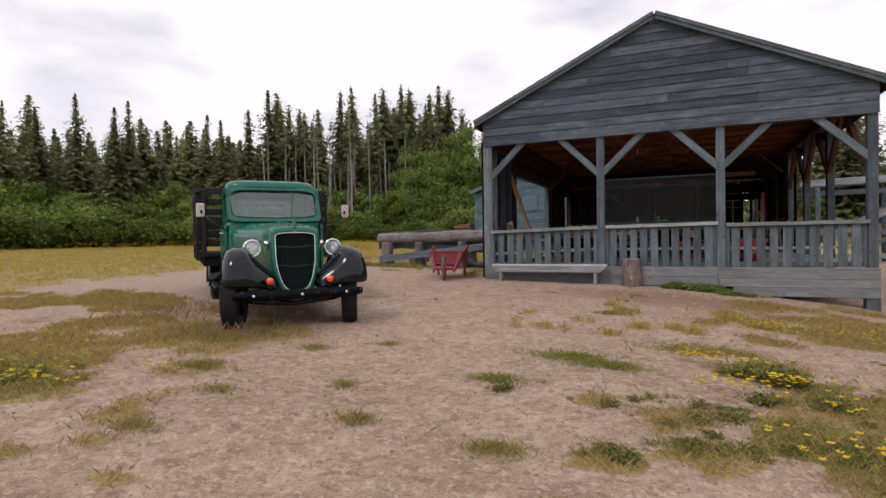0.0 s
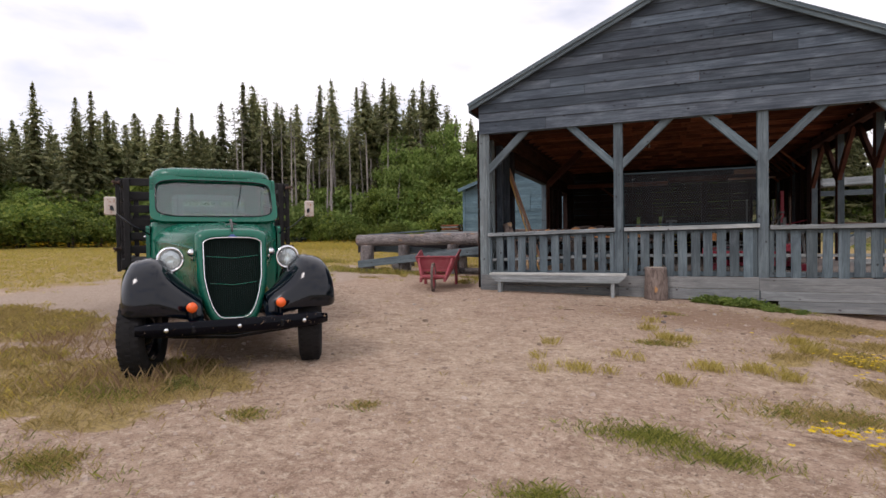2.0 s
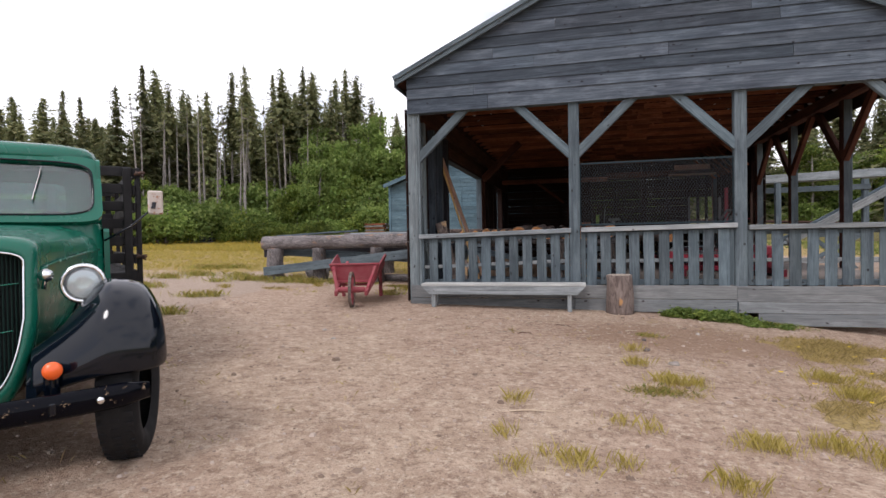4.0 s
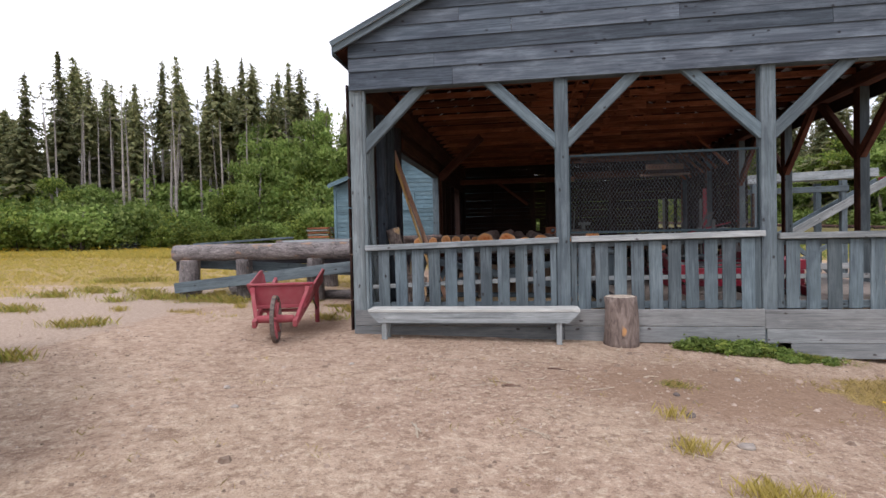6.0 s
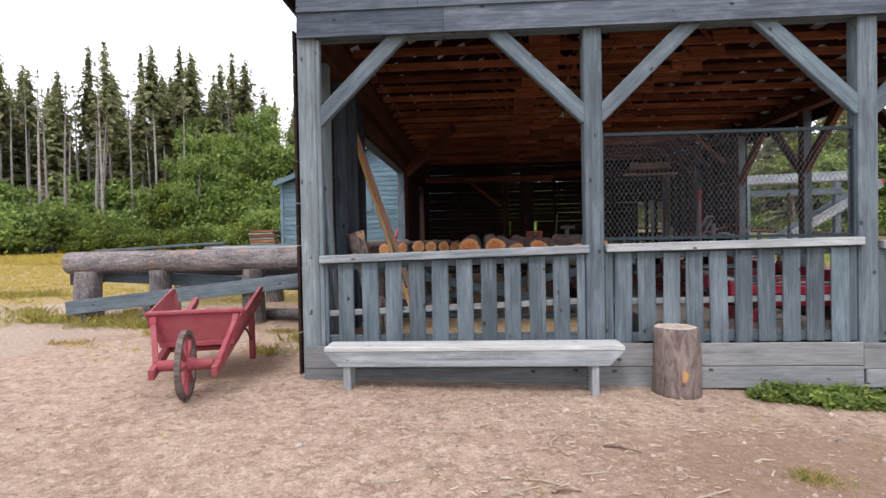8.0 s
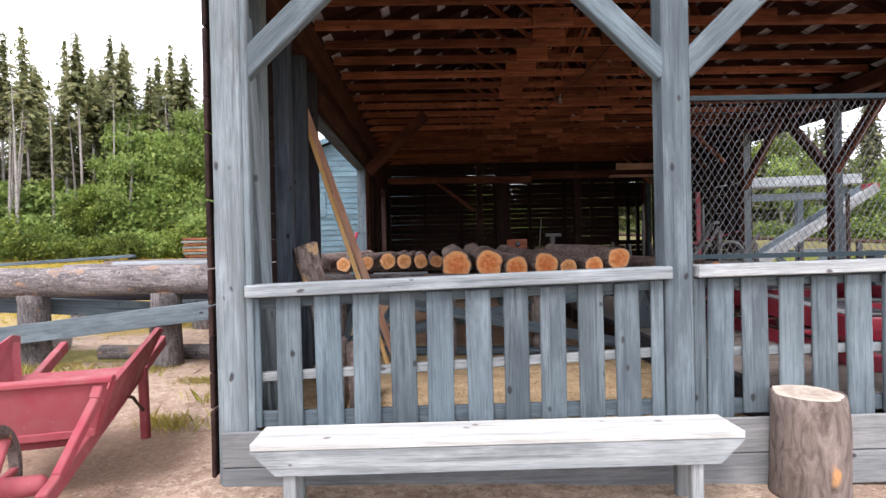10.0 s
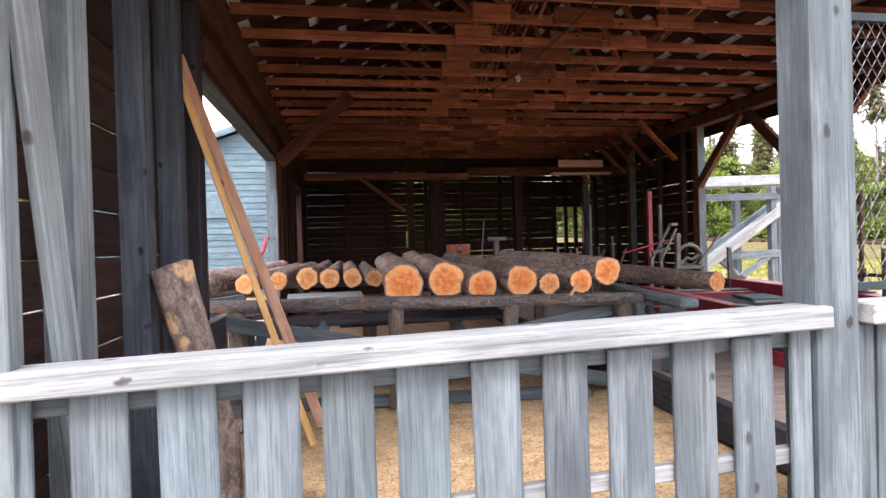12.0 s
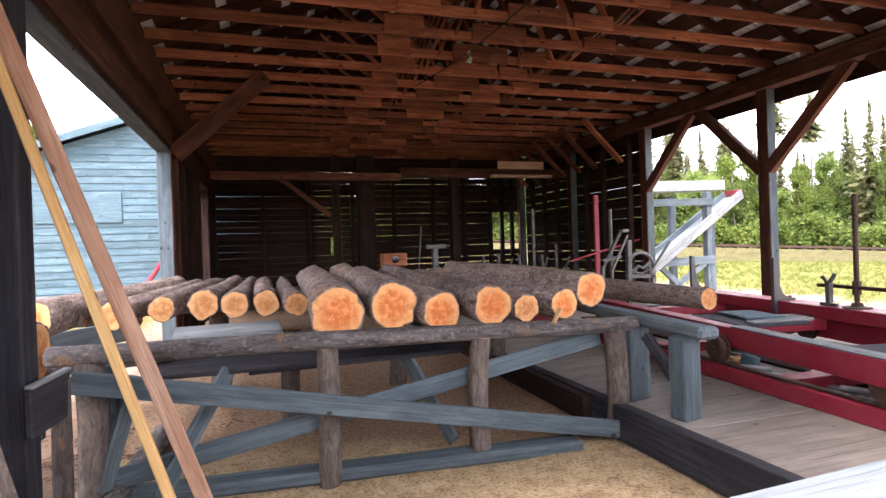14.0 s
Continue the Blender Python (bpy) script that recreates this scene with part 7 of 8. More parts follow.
def plant(name, meshes, x, y, scale, turn, label, category, group, tilt=0.0):
    if category == "tree" and behind_house(x, y):
        scale = (scale[0] * 0.45, scale[1] * 0.42)
    m = Matrix.Translation((x, y, ground_z(x, y) - 0.05)) @ Matrix.Rotation(turn, 4, "Z") @ Matrix.Rotation(tilt, 4, "X")
    ob = thing(name, m, label, category, group)
    for part_name, me in zip(("trunk", "crown"), meshes):
        c = new(part_name, me)
        c.parent = ob
        c.matrix_basis = Matrix.Diagonal((scale[0], scale[0], scale[1], 1))
    return ob


def behind_house(x, y):
    """True for the low growth seen past the house through the shed's west opening."""
    return 6.0 < math.degrees(math.atan2(-3.2 - x, y - 12.0)) < 18.5 and y > 33


veg = random.Random(77)
FULL = [spruce_meshes(300 + i, 12.0, 0.05 + 0.05 * (i % 3), 2.9 + 0.4 * (i % 4), 0.26, 1.25) for i in range(6)]
BARE = [spruce_meshes(330 + i, 14.0, (0.50, 0.62, 0.40, 0.70, 0.55)[i], 1.75 - 0.2 * (i % 3), 0.24, 1.1, 0.5) for i in range(5)]
DEAD = [spruce_meshes(350 + i, 10.0, 0.96, 0.35, 0.12, 0.6) for i in range(3)]
BUSH = [leafy_meshes(360 + i, 2.6, 1.7, 0.078, 5200, LEAVES_PALE if i in (1, 4) else LEAVES, 5) for i in range(6)]
WEEDKIT = [leafy_meshes(370 + i, 2.4, 1.9, 0.12, 900, WEEDLEAF, 6) for i in range(2)]
SKIRTKIT = [leafy_meshes(376 + i, 2.6, 1.8, 0.22, 700, LEAVES_PALE if i else LEAVES, 6) for i in range(2)]
BIRCH = [leafy_meshes(380 + i, 9.0, 2.1, 0.085, 8000, LEAVES_PALE if i % 2 else LEAVES, 1 + i % 2, 0.3, PALETRUNK) for i in range(4)]

# the tall row: azimuth from north (degrees, west positive), height, kind
ROW = (
    (62.0, 12.2, 0), (59.5, 12.0, 0), (56.6, 13.3, 0), (54.2, 12.6, 0), (52.9, 13.2, 0), (50.2, 9.6, 0), (48.8, 10.8, 0), (46.6, 12.6, 0), (44.8, 12.3, 0), (42.6, 13.2, 0),
    (40.6, 15.0, 0), (38.8, 14.0, 1), (37.3, 13.3, 1), (35.7, 12.5, 0), (33.8, 15.2, 1), (32.2, 15.6, 1), (30.1, 15.1, 1), (29.0, 15.7, 1), (27.6, 15.9, 1), (26.7, 15.6, 1),
    (24.9, 14.2, 1), (23.7, 15.8, 1), (22.8, 15.5, 1), (20.4, 12.4, 0), (17.6, 13.6, 1),
)
for az, h, kind in ROW:
    dist = 49.0 + veg.uniform(-2.5, 2.5)
    x, y = -dist * math.sin(radians(az)), dist * math.cos(radians(az))
    kit = BARE if kind else FULL
    k = veg.randrange(len(kit))
    base = 14.0 if kind else 12.0
    ground_h = ground_z(x, y)
    sz = ((h - 2.2) * dist / 49.0 + 1.7 - ground_h) / base
    plant("spruce_tree", kit[k], x, y, (sz * veg.uniform(0.85, 1.1), sz), veg.uniform(0, 6.28),
          "tall thin spruce with a bare pale trunk" if kind else "tall dark green spruce in the forest row", "tree", "forest spruces", veg.uniform(-0.02, 0.02))
# woods behind and between, one continuous mass
FAR = []
for i in range(165):
    az = veg.uniform(6, 68)
    bare = 15 < az < 40 and veg.random() < 0.8
    kit = BARE if bare else FULL
    sz = veg.uniform(0.66, 0.98) * (1.05 if bare else 1.0)
    FAR.append((kit[veg.randrange(len(kit))], az, veg.uniform(52, 68), sz * 1.3, sz, veg.uniform(0, 6.28)))
for i in range(120):
    sz = veg.uniform(0.62, 0.95)
    FAR.append((FULL[i % 6], veg.uniform(12, 68), veg.uniform(54, 72), sz * 1.55, sz, veg.uniform(0, 6.28)))


def joined(places):
    """Many trees as one mesh: their crowns and trunks copied to their places."""
    mats, all_v, all_f, all_m, base = [NEEDLES, TRUNK, PALETRUNK], [], [], [], 0
    for meshes, az, dist, wide, high, turn in places:
        x, y = -dist * math.sin(radians(az)), dist * math.cos(radians(az))
        if behind_house(x, y):
            wide, high = wide * 0.45, high * 0.42
        m = Matrix.Translation((x, y, ground_z(x, y) - 0.05)) @ Matrix.Rotation(turn, 4, "Z") @ Matrix.Diagonal((wide, wide, high, 1))
        rot = np.array(m)
        for me in meshes:
            co = np.empty(len(me.vertices) * 3, np.float32)
            me.vertices.foreach_get("co", co)
            all_v.append(co.reshape(-1, 3) @ rot[:3, :3].T.astype(np.float32) + rot[:3, 3].astype(np.float32))
            me.calc_loop_triangles()
            tri_ = np.empty(len(me.loop_triangles) * 3, np.int32)
            me.loop_triangles.foreach_get("vertices", tri_)
            all_f.append(tri_.reshape(-1, 3) + base)
            all_m.append(np.full(len(all_f[-1]), mats.index(me.materials[0]), np.int32))
            base += len(me.vertices)
    v, f, k = np.concatenate(all_v), np.concatenate(all_f), np.concatenate(all_m)
    me = bpy.data.meshes.new("forest")
    me.vertices.add(len(v))
    me.vertices.foreach_set("co", v.ravel())
    me.loops.add(len(f) * 3)
    me.loops.foreach_set("vertex_index", f.ravel().astype(np.int32))
    me.polygons.add(len(f))
    me.polygons.foreach_set("loop_start", np.arange(0, len(f) * 3, 3, dtype=np.int32))
    for mt in mats:
        me.materials.append(mt)
    me.polygons.foreach_set("material_index", k)
    me.update(calc_edges=True)
    return me


tagged(put(new("forest", joined(FAR)), Matrix()), "dark spruce forest standing behind the front row", "forest", kind="stuff")
for i in range(64):
    az, dist = 14 + 32 * (i + veg.random()) / 64, veg.uniform(51.5, 57)
    x, y = -dist * math.sin(radians(az)), dist * math.cos(radians(az))
    sz = veg.uniform(0.42, 0.62)
    plant("spruce_tree", FULL[i % 6], x, y, (sz * 1.7, sz), veg.uniform(0, 6.28), "dark young spruce under the bare trunks", "tree", "young spruces")
for i in range(30):
    az, dist = veg.uniform(21, 42), veg.uniform(45, 50)
    x, y = -dist * math.sin(radians(az)), dist * math.cos(radians(az))
    sz = veg.uniform(0.7, 1.05)
    plant("dead_tree", DEAD[i % 3], x, y, (0.8, sz), veg.uniform(0, 6.28), "bare pale standing dead spruce trunk", "tree", "dead trunks", veg.uniform(-0.07, 0.07))
for i in range(44):
    az = (veg.uniform(6, 24) if i < 18 else veg.uniform(18, 66))
    dist = veg.uniform(44, 50)
    x, y = -dist * math.sin(radians(az)), dist * math.cos(radians(az))
    sz = veg.uniform(0.8, 1.25) if i < 18 else veg.uniform(0.42, 0.75)
    plant("birch_tree", BIRCH[i % 4], x, y, (sz, sz), veg.uniform(0, 6.28), "leafy green birch at the forest edge", "tree", "forest birches")
for i in range(13):
    az, dist = 16 + 11 * (i + veg.random()) / 13, veg.uniform(44.5, 48)
    x, y = -dist * math.sin(radians(az)), dist * math.cos(radians(az))
    sz = veg.uniform(0.9, 1.35)
    plant("birch_tree", BIRCH[1 + 2 * (i % 2)], x, y, (sz * 0.8, sz), veg.uniform(0, 6.28), "leafy light green birch at the forest edge", "tree", "forest birches")
# alder thicket along the meadow
for i in range(116):
    az = -4 + 72 * (i + veg.random()) / 116
    dist = 42.5 + 3.6 * (i % 3) - 1.5 + veg.uniform(-1.2, 1.2)
    x, y = -dist * math.sin(radians(az)), dist * math.cos(radians(az))
    sz = veg.uniform(0.6, 1.3) * (0.8 + 0.3 * (i % 3))
    plant("alder_bush", BUSH[veg.randrange(6)], x, y, (sz * 1.15, sz * (1.15 if az < 36 else 1.0)), veg.uniform(0, 6.28), "dense leafy green alder bush at the meadow edge", "bush", "alder thicket")
# the east side beyond the railway
for i in range(260):
    q = T0 + d_rail * (-34 + 110 * (i + veg.random()) / 260) + side * veg.uniform(8, 34)
    if veg.random() < 0.55:
        sz = veg.uniform(0.7, 1.15)
        plant("spruce_tree", (FULL[:3] + BARE)[veg.randrange(8)], q.x, q.y, (sz, sz), veg.uniform(0, 6.28), "green spruce beyond the railway", "tree", "eastern trees")
    else:
        sz = veg.uniform(0.75, 1.25)
        plant("birch_tree", BIRCH[1 + 2 * veg.randrange(2)], q.x, q.y, (sz, sz), veg.uniform(0, 6.28), "leafy green birch beyond the railway", "tree", "eastern trees")
for i in range(110):
    q = T0 + d_rail * (-34 + 110 * (i + veg.random()) / 110) + side * veg.uniform(4.2, 9.0)
    sz = veg.uniform(0.7, 1.45)
    plant("alder_bush", BUSH[i % 6], q.x, q.y, (sz * 1.3, sz), veg.uniform(0, 6.28), "leafy green bush beyond the railway", "bush", "eastern bushes")
for i in range(46):
    q = T0 + d_rail * veg.uniform(-6, 26) + side * veg.uniform(5, 16)
    sz = veg.uniform(0.95, 1.35)
    if i % 3 == 0:
        plant("spruce_tree", FULL[i % 6], q.x, q.y, (sz * 1.2, sz), veg.uniform(0, 6.28), "dense green spruce beyond the railway", "tree", "eastern trees")
    else:
        plant("birch_tree", BIRCH[i % 4], q.x, q.y, (sz, sz), veg.uniform(0, 6.28), "tall leafy green birch beyond the railway", "tree", "eastern trees")
for i in range(64):
    q = T0 + d_rail * (22 + 46 * (i + veg.random()) / 64) + side * veg.uniform(5, 20)
    sz = veg.uniform(0.85, 1.45)
    plant("birch_tree", BIRCH[i % 4], q.x, q.y, (sz * 0.62, sz), veg.uniform(0, 6.28), "slender green birch with a pale trunk beyond the railway", "tree", "eastern trees", veg.uniform(-0.03, 0.03))
plant("alder_bush", BUSH[2], 11.4, 27.5, (0.28, 0.33), 1.0, "small round bush in the field", "bush", "eastern bushes")


# grass: blades in loose tufts
def blades(places, seed, mat, name, label, height, width, count, lean_=0.5):
    rnd = random.Random(seed)
    vs, fs = [], []
    for x, y, k in places:
        z = ground_z(x, y) - 0.01
        for b in range(max(2, int(count * k))):
            a, r = rnd.uniform(0, math.tau), rnd.uniform(0, 0.09) * (0.6 + k)
            h = height * rnd.uniform(0.45, 1.2) * (0.6 + 0.5 * k)
            bx, by = x + r * math.cos(a), y + r * math.sin(a)
            t = rnd.uniform(0, math.tau)
            wx, wy = 0.5 * width * math.cos(t), 0.5 * width * math.sin(t)
            lx, ly = lean_ * h * rnd.gauss(0, 0.6), lean_ * h * rnd.gauss(0, 0.6)
            n0 = len(vs)
            vs += [(bx - wx, by - wy, z), (bx + wx, by + wy, z), (bx + 0.4 * lx + wx * 0.6, by + 0.4 * ly + wy * 0.6, z + 0.6 * h), (bx + lx, by + ly, z + h)]
            fs += [(n0, n0 + 1, n0 + 2), (n0, n0 + 2, n0 + 3)]
    me = pydata(name, vs, fs, mat)
    return tagged(put(new(name, me), Matrix()), label, "grass", kind="stuff")


def scatter(n, box, fn, seed, power=1.0):
    rnd = random.Random(seed)
    out_ = []
    x0, x1, y0, y1 = box
    while n > 0:
        x, y = rnd.uniform(x0, x1), rnd.uniform(y0, y1)
        n -= 1
        k = fn(x, y)
        if rnd.random() < k ** power:
            out_.append((x, y, min(1.0, 0.35 + k * rnd.uniform(0.4, 1.0))))
    return out_


def clear(x, y):
    """False under the shed and on the camera's side of nothing that grass could fill."""
    return not (WEST - 0.15 < x < EAST + 0.2 and FRONT - 0.15 < y < BACK + 0.2)


def yard_turf(x, y):
    return turf_at(x, y) * (1.0 if clear(x, y) else 0.0)


near = scatter(46000, (-12, 6, 0.5, 14.5), lambda x, y: max(0.0, yard_turf(x, y) - 0.12), 5, 1.2)
thin_turf = scatter(9000, (-9, 4.5, 0.8, 11.5), lambda x, y: 0.55 * max(blob(x, y, 1.4, 4.6, 2.3, 3.2), blob(x, y, 2.2, 9.0, 2.8, 2.4), blob(x, y, -5.6, 3.6, 2.6, 2.4), 0.25) * (1.0 if clear(x, y) else 0.0), 9, 1.6)
near += [(x, y, 0.45) for x, y, k in thin_turf]
blades(near, 6, GRASS_DRY, "dry_grass", "thin dry straw-coloured grass in the yard", 0.058, 0.0028, 16, 0.9)
greens = scatter(30000, (-10, 6, 0.5, 14.0), lambda x, y: max(0.0, green_at(x, y) - 0.15) * (1.0 if clear(x, y) else 0.0), 7)
blades(greens, 8, GRASS_GREEN, "green_grass", "low green grass and weeds in the yard", 0.040, 0.0055, 16, 1.2)
# single tufts on the bare dirt: x, y, size
TUFTS = ((-1.42, 4.35, 0.26), (-0.95, 5.35, 0.45), (-0.55, 5.15, 0.35), (-2.5, 3.75, 0.16), (-3.55, 4.75, 0.20), (-0.92, 8.3, 0.30), (-4.0, 3.7, 0.4), (-3.3, 3.2, 0.18), (-2.0, 3.1, 0.2), (-1.0, 3.0, 0.28), (0.25, 6.2, 0.7), (-4.9, 4.7, 0.45), (1.1, 12.3, 0.45), (0.5, 12.28, 0.4), (-0.75, 10.7, 0.18), (-3.2, 2.4, 0.2), (-2.9, 5.2, 0.15), (-8.1, 14.95, 0.5), (-8.9, 15.3, 0.5), (-5.3, 14.7, 0.3), (-7.2, 15.3, 0.4), (-6.2, 15.2, 0.4))
rt = random.Random(12)
tuft_green, tuft_dry = [], []
for i, (x, y, r) in enumerate(TUFTS):
    for k in range(int(95 * (r / 0.25) ** 1.6)):
        a, q = rt.uniform(0, math.tau), abs(rt.gauss(0, 0.42)) * r
        (tuft_green if i in (0, 1, 2, 11, 12, 13) or rt.random() < 0.4 else tuft_dry).append((x + 1.4 * q * math.cos(a), y + 0.6 * q * math.sin(a), rt.uniform(0.3, 0.8)))
blades(tuft_green, 13, GRASS_GREEN, "green_grass", "small green tufts on the bare dirt", 0.050, 0.0034, 18, 0.9)
blades(tuft_dry, 14, GRASS_DRY, "dry_grass", "small straw-coloured tufts on the bare dirt", 0.055, 0.0024, 16, 0.8)
# small leafy weeds: x, y, size
WEEDS = ((0.50, 5.26, 0.09), (0.66, 5.16, 0.11), (0.82, 5.10, 0.10), (0.36, 5.30, 0.06), (0.55, 4.5, 0.07), (0.95, 4.55, 0.08), (-1.30, 4.13, 0.06), (1.25, 3.9, 0.08), (-0.28, 12.32, 0.05), (-0.04, 12.32, 0.08), (0.17, 12.33, 0.10), (0.38, 12.32, 0.09), (0.58, 12.31, 0.10), (0.80, 12.28, 0.08), (1.02, 12.2, 0.06), (0.4, 12.18, 0.05), (-5.6, 2.5, 0.10), (-5.1, 2.9, 0.08))
wr = random.Random(66)
SKIRT_WEEDS = [(-0.35 + 1.5 * (k + wr.random()) / 26, 12.30 - 0.14 * wr.random() - (0.12 if k > 18 else 0.0), wr.choice((0.035, 0.05, 0.065, 0.08, 0.10)) * (0.75 if k < 5 or k > 20 else 1.0)) for k in range(28)]
MATS = ((0.57, 5.5, 0.35, 0.16), (0.08, 4.15, 0.45, 0.30), (-0.37, 3.18, 0.16, 0.10), (0.16, 3.49, 0.22, 0.10), (0.84, 3.66, 0.45, 0.25), (0.9, 4.5, 0.6, 0.4), (1.7, 4.7, 0.7, 0.6), (1.4, 3.0, 0.7, 0.4), (-5.0, 2.5, 0.7, 0.5), (-5.6, 3.1, 0.5, 0.4), (2.2, 6.3, 0.8, 0.8), (-4.4, 5.1, 0.3, 0.12))
YARD_WEEDS = [(cx + rx * wr.gauss(0, 0.5), cy + ry * wr.gauss(0, 0.5), wr.uniform(0.022, 0.055)) for cx, cy, rx, ry in MATS for k in range(15)]
for i, (x, y, r) in enumerate(list(WEEDS) + SKIRT_WEEDS + YARD_WEEDS):
    plant("weed_clump", (SKIRTKIT[i % 2] if y > 10 else WEEDKIT[i % 2]), x, y, (r * 1.1, r * 0.8), i * 1.3, "low leafy green weed on the dirt", "weed", "leafy weeds")
# upright yellow tufts: x, y, radius
YELLOW_TUFTS = ((-1.03, 9.2, 0.16), (-0.80, 8.60, 0.22), (-0.62, 8.55, 0.12), (0.66, 9.3, 0.30), (0.61, 8.72, 0.22), (0.95, 8.3, 0.25), (-0.46, 7.28, 0.20), (-0.05, 7.37, 0.22), (0.15, 7.2, 0.15), (-0.76, 6.69, 0.14), (-1.29, 7.46, 0.05), (-1.10, 7.4, 0.05), (-2.02, 7.07, 0.06), (-1.59, 6.78, 0.16), (-1.3, 6.8, 0.07), (-2.01, 7.78, 0.08), (-1.0, 9.85, 0.09), (-1.85, 6.6, 0.06), (-9.2, 15.4, 0.28), (-8.8, 15.5, 0.30), (-8.1, 15.6, 0.22), (-8.4, 16.2, 0.25), (-7.4, 14.9, 0.25), (-6.9, 14.3, 0.12), (-8.8, 13.8, 0.14), (-5.08, 13.5, 0.15), (-4.9, 14.2, 0.14), (-6.3, 14.8, 0.2))
yellow = []
for x, y, r in YELLOW_TUFTS:
    for k in range(int(48 * (r / 0.2) ** 1.5) + 5):
        a, q = rt.uniform(0, math.tau), abs(rt.gauss(0, 0.5)) * r * 0.75
        yellow.append((x + 1.3 * q * math.cos(a), y + 0.7 * q * math.sin(a), rt.uniform(0.25, 0.8)))
blades(yellow, 19, GRASS_YELLOW, "yellow_grass", "upright yellow-green grass tufts on the dirt", 0.11, 0.0022, 11, 0.5)
# taller grass along the foot of the skidway and the near edge of the meadow: x, y, radius
EDGE_TUFTS = ((-9.3, 15.3, 0.45), (-8.8, 15.4, 0.5), (-8.1, 15.2, 0.5), (-7.4, 14.9, 0.45), (-6.6, 14.8, 0.4), (-9.9, 15.9, 0.4), (-11.4, 15.2, 0.55), (-11.2, 16.0, 0.6), (-8.5, 12.4, 0.35), (-8.2, 12.6, 0.25), (-7.4, 10.5, 0.3), (-12.3, 18.0, 0.7), (-11.6, 18.3, 0.6), (-9.8, 14.9, 0.3), (-10.6, 13.6, 0.45), (-9.6, 11.4, 0.4), (-5.0, 13.4, 0.22), (-4.85, 14.1, 0.2))
edge_a, edge_b = [], []
for x, y, r in EDGE_TUFTS:
    for k in range(int(150 * (r / 0.4) ** 1.7)):
        a, q = rt.uniform(0, math.tau), abs(rt.gauss(0, 0.5)) * r
        (edge_a if rt.random() < 0.55 else edge_b).append((x + 1.5 * q * math.cos(a), y + 0.6 * q * math.sin(a), rt.uniform(0.25, 0.85)))
blades(edge_a, 26, GRASS_YELLOW, "yellow_grass", "yellow-green grass at the foot of the log skidway", 0.16, 0.005, 5, 0.6)
blades(edge_b, 27, GRASS_GREEN, "green_grass", "green grass at the foot of the log skidway", 0.13, 0.006, 5, 0.7)
# taller straw round the truck
around = [(x, y, k) for x, y, k in scatter(850, (-7.5, -3.4, 3.8, 7.2), lambda x, y: 0.9 * max(blob(x, y, -5.1, 5.0, 0.9, 0.7), blob(x, y, -6.8, 5.9, 1.4, 1.0)), 15)]
blades(around, 16, STRAW, "dry_grass", "tall dry seed grass round the truck's wheels", 0.135, 0.0017, 9, 0.55)
# meadow
meadow = scatter(60000, (-46, 2, 1, 44), lambda x, y: yard_turf(x, y) * (1.0 if x < -5 or y > 26.5 else 0.0), 21)
blades([q for q in meadow if q[1] > 27], 22, GRASS_MEADOW, "meadow_grass", "golden dry meadow grass", 0.22, 0.018, 8, 0.6)
blades([q for q in meadow if q[1] <= 27], 25, GRASS_MEADOW, "meadow_grass", "short dry grass at the near edge of the meadow", 0.07, 0.010, 12, 0.9)
field = scatter(9000, (5, 44, 14, 46), lambda x, y: 0.8 * smooth(x, 7.5, 11.0), 23)
blades(field, 24, leaf("field_grass", (0.110, 0.145, 0.034), (0.140, 0.175, 0.044), (0.175, 0.198, 0.058), 0.3), "field_grass", "short yellow-green field grass", 0.14, 0.014, 14, 0.8)

# yellow flowers
def flowers(places, seed, size, name, label):
    rnd = random.Random(seed)
    vs, fs = [], []
    for x, y, h in places:
        z = ground_z(x, y) + h
        for k in range(5):
            a = k * math.tau / 5 + rnd.uniform(0, 1)
            d = Vector((math.cos(a), math.sin(a), 0.35))
            s_ = Vector((-d.y, d.x, 0)) * size * 0.42
            c = Vector((x, y, z))
            n0 = len(vs)
            vs += [c, c + d * size * 0.6 - s_, c + d * size, c + d * size * 0.6 + s_]
            fs.append((n0, n0 + 1, n0 + 2, n0 + 3))
    return tagged(put(new(name, pydata(name, vs, fs, PETALS)), Matrix()), label, "flowers", kind="stuff")


near_fl = [(cx + rx * rt.gauss(0, 0.5), cy + ry * rt.gauss(0, 0.5), rt.uniform(0.05, 0.12)) for cx, cy, rx, ry, n in ((0.08, 5.66, 0.14, 0.09, 26), (0.35, 5.6, 0.25, 0.12, 16), (0.30, 4.68, 0.18, 0.08, 26), (0.72, 4.93, 0.2, 0.1, 34), (1.0, 8.3, 0.4, 0.3, 46), (1.7, 8.3, 0.7, 0.5, 50), (0.9, 3.6, 0.6, 0.35, 26), (-4.9, 2.75, 0.5, 0.3, 40), (-4.0, 3.3, 0.25, 0.1, 10), (1.2, 4.6, 0.7, 0.5, 24)) for k in range(n)]
near_fl += [(x, y, rt.uniform(0.05, 0.16)) for x, y, k in scatter(3200, (-0.3, 4.5, 3.4, 10.5), lambda x, y: 0.5 * max(blob(x, y, 0.35, 5.5, 0.3, 0.2), blob(x, y, 0.55, 4.55, 0.25, 0.16), blob(x, y, 0.95, 4.6, 0.22, 0.16), blob(x, y, 0.9, 7.3, 0.5, 0.25), 0.4 * blob(x, y, 2.4, 9.2, 1.4, 1.4)), 31)]
near_fl += [(x, y, rt.uniform(0.08, 0.2)) for x, y, k in scatter(260, (-8, -4, 0.5, 4), lambda x, y: 0.5 * blob(x, y, -5.8, 2.6, 1.2, 0.8), 32)]
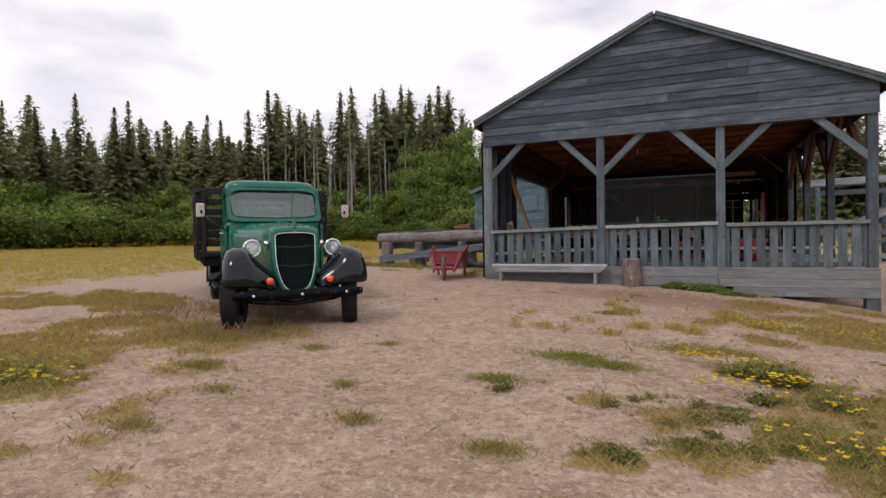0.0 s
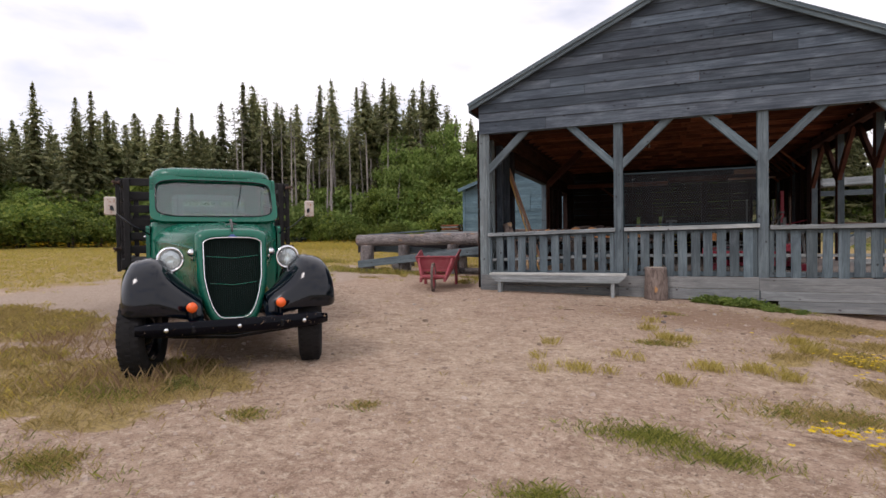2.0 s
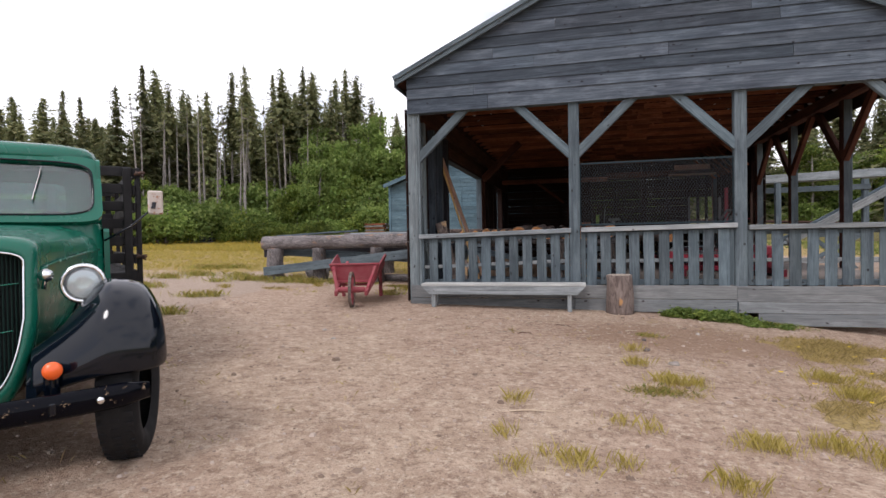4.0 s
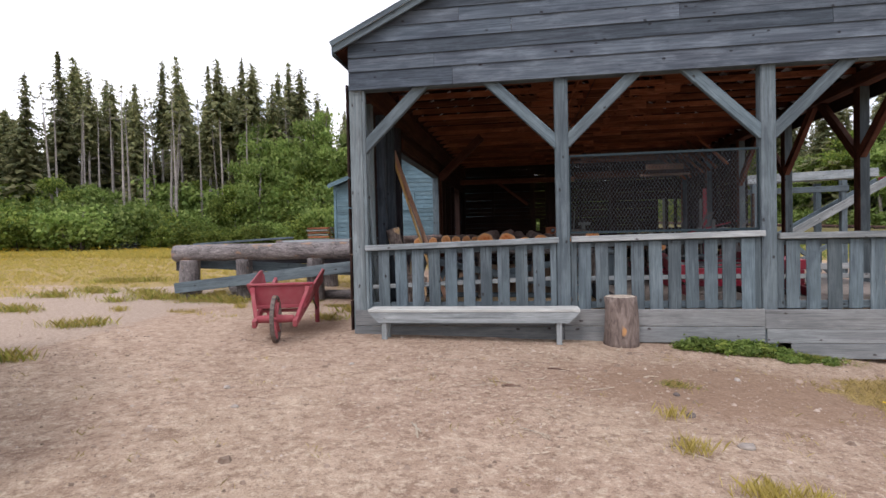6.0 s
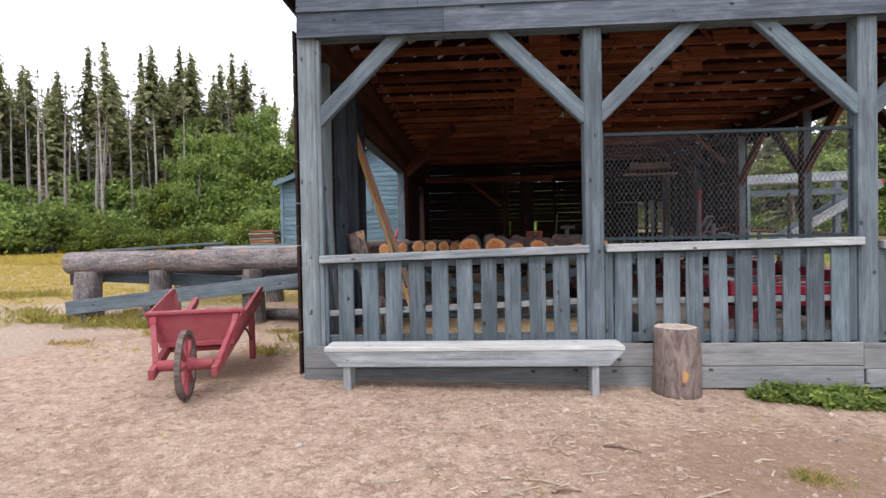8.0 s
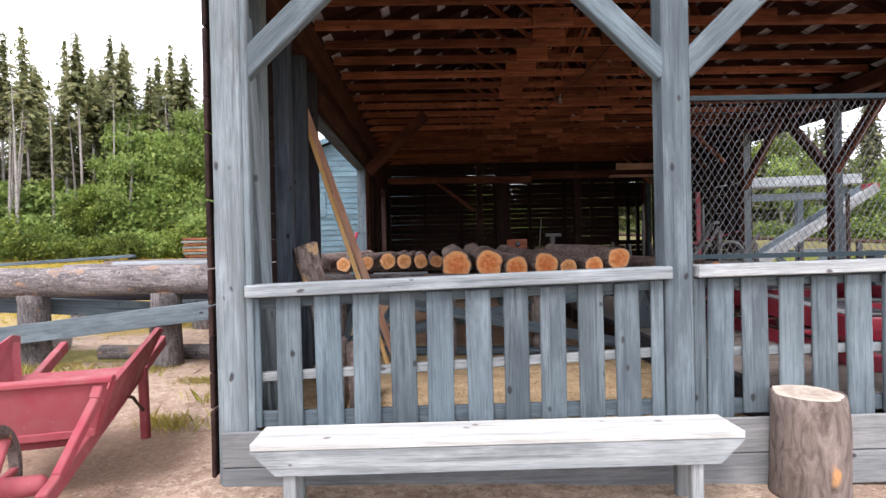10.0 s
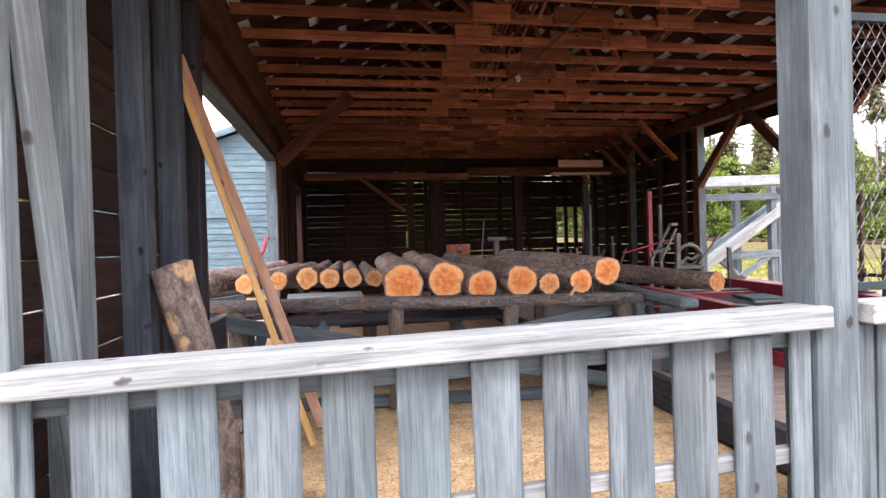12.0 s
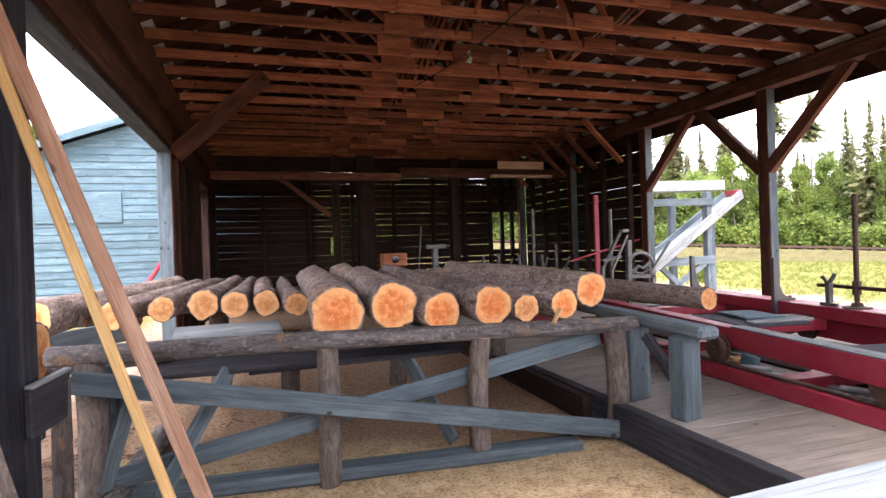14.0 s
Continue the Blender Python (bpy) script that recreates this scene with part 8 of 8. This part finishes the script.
flowers(near_fl, 33, 0.024, "yellow_flowers", "small yellow wildflowers among the weeds")
far_fl = [(x, y, rt.uniform(0.2, 0.35)) for x, y, k in scatter(5200, (-44, -5, 20, 43), lambda x, y: 0.75 * smooth(math.hypot(x, y), 28, 41), 34)]
flowers(far_fl, 35, 0.075, "yellow_flowers", "band of yellow wildflowers across the meadow")

# pebbles and wood chips
def bits(n, seed, box, fn, sizes, mats, name, label, flat=0.6):
    rnd = random.Random(seed)
    vs, fs = [], []
    for x, y, k in scatter(n, box, fn, seed):
        s = rnd.uniform(*sizes) * (1 + 1.5 * (rnd.random() ** 6))
        z = ground_z(x, y)
        a = rnd.uniform(0, math.tau)
        e = rnd.uniform(0.6, 1.0)
        n0 = len(vs)
        for j in range(5):
            t = a + j * math.tau / 5
            q = s * rnd.uniform(0.75, 1.15)
            vs.append((x + q * math.cos(t), y + q * e * math.sin(t), z - 0.1 * s))
        for j in range(5):
            t = a + j * math.tau / 5 + 0.3
            q = s * rnd.uniform(0.4, 0.7)
            vs.append((x + q * math.cos(t), y + q * e * math.sin(t), z + flat * s * rnd.uniform(0.7, 1.1)))
        fs += [(n0 + j, n0 + (j + 1) % 5, n0 + 5 + (j + 1) % 5, n0 + 5 + j) for j in range(5)]
        fs.append(tuple(n0 + 5 + j for j in range(5)))
    return tagged(put(new(name, pydata(name, vs, fs, mats)), Matrix()), label, "debris", kind="stuff")


def pebble_material():
    m = Nodes("pebbles", 0.9, spec=0.2)
    geo = m.n.new("ShaderNodeNewGeometry")
    m.colour(m.ramp(geo.outputs["Random Per Island"], [(0.0, (0.18, 0.13, 0.10)), (0.5, (0.34, 0.26, 0.205)), (1.0, (0.47, 0.39, 0.33))]))
    return m.mat


PEBBLE = pebble_material()
bits(24000, 41, (-8, 3.4, 0.8, 12.4), lambda x, y: 0.8 * (1 - turf_at(x, y)), (0.003, 0.008), PEBBLE, "pebbles", "small pale pebbles scattered over the dirt")
bits(2200, 42, (-9, 3, 2.5, 12.3), lambda x, y: 0.6 * (1 - turf_at(x, y)), (0.009, 0.021), PEBBLE, "pebbles", "larger stones pressed into the dirt")


def chips(n, seed, box, fn, name, label, mat, size=(0.02, 0.09)):
    rnd = random.Random(seed)
    vs, fs = [], []
    for x, y, k in scatter(n, box, fn, seed):
        l, w = rnd.uniform(*size), rnd.uniform(0.003, 0.008)
        a = rnd.uniform(0, math.pi)
        d, s = Vector((math.cos(a), math.sin(a), rnd.uniform(-0.12, 0.12))) * l, Vector((-math.sin(a), math.cos(a), 0)) * w
        base = PIT - 0.0 if WEST < x < -0.9 and y > FRONT + 0.1 else ground_z(x, y)
        c = Vector((x, y, base + 0.012))
        n0 = len(vs)
        up = Vector((0, 0, 0.004))
        vs += [c - d - s, c + d - s * 0.5, c + d + s, c - d + s * 0.6, c - d - s + up, c + d - s * 0.5 + up, c + d + s + up, c - d + s * 0.6 + up]
        fs += [(n0 + 4, n0 + 5, n0 + 6, n0 + 7), (n0, n0 + 1, n0 + 5, n0 + 4), (n0 + 1, n0 + 2, n0 + 6, n0 + 5), (n0 + 2, n0 + 3, n0 + 7, n0 + 6), (n0 + 3, n0, n0 + 4, n0 + 7)]
    return tagged(put(new(name, pydata(name, vs, fs, mat)), Matrix()), label, "debris", kind="stuff")


CHIP = wood("wood_chip", (0.42, 0.32, 0.22), (0.58, 0.46, 0.34), (0.70, 0.60, 0.48), knots=False)
chips(2000, 51, (-4.5, 1.2, 8.6, 12.3), lambda x, y: 0.8 * max(blob(x, y, -2.3, 10.6, 1.1, 1.0), blob(x, y, -1.6, 11.7, 1.6, 0.5)), "wood_chips", "pale wood chips scattered before the bench", CHIP, (0.008, 0.035))
chips(18, 52, (-3.2, -1.0, 9.0, 11.2), lambda x, y: 0.8, "wood_chips", "long pale splinters on the dirt", CHIP, (0.06, 0.13))

# twigs and slivers before the bench
TWIG = bark_like("twig_bark", (0.07, 0.04, 0.032), (0.20, 0.12, 0.095), 20.0, 0.004)
for i, (x, y, ln, a) in enumerate(((-2.30, 10.50, 0.22, -18), (-2.20, 10.40, 0.16, 10), (-2.17, 11.09, 0.20, 70), (-1.75, 11.0, 0.24, -25), (-2.39, 10.79, 0.10, 100), (-0.91, 10.92, 0.14, 15), (-1.87, 7.55, 0.32, 8))):
    m = pose(x, y, ground_z(x, y) + 0.010, 0, 0, a)
    bm = bmesh.new()
    tube(bm, [(-ln / 2, 0, 0), (-ln * 0.1, 0.012, 0.006), (ln / 2, -0.008, 0.002)], [0.006, 0.0055, 0.003], 6)
    solo("twig", bm, TWIG if i in (1, 3) else CHIP, m, "thin dark twig on the dirt" if i in (1, 3) else "pale sliver of wood on the dirt", "twig", "twigs before the bench")
chips(900, 53, (-5.6, -3.3, 15.0, 18.6), lambda x, y: 0.9 * blob(x, y, -4.5, 16.4, 0.8, 1.6), "bark_litter", "dark bark litter below the log skids", TWIG, (0.02, 0.07))

# loose stones on the dirt: x, y, size, pale or dark
STONE = bark_like("pale_stone", (0.30, 0.26, 0.23), (0.52, 0.47, 0.42), 16.0, 0.003)
DARKSTONE = bark_like("dark_stone", (0.11, 0.09, 0.085), (0.22, 0.185, 0.17), 16.0, 0.003)
for i, (x, y, r, mat) in enumerate(((-0.65, 9.33, 0.046, STONE), (-0.84, 9.89, 0.036, DARKSTONE), (-0.11, 11.04, 0.03, STONE), (-4.64, 9.96, 0.03, STONE), (-4.3, 9.49, 0.026, STONE), (-3.82, 10.89, 0.024, STONE), (-0.81, 10.41, 0.03, DARKSTONE))):
    bm = bmesh.new()
    bmesh.ops.create_icosphere(bm, subdivisions=2, radius=r)
    for v in bm.verts:
        k = 1 + 0.28 * noise.noise(v.co * (1.6 / r) + Vector((i * 3.1, 0, 0)))
        v.co = Vector((v.co.x * 1.25 * k, v.co.y * 0.9 * k, v.co.z * 0.6 * k))
    solo("stone", bm, mat, pose(x, y, ground_z(x, y) + r * 0.2, 0, 0, i * 47), "small pale stone lying on the dirt" if mat is STONE else "small dark stone lying on the dirt", "stone", "stones in the yard", smooth=True)
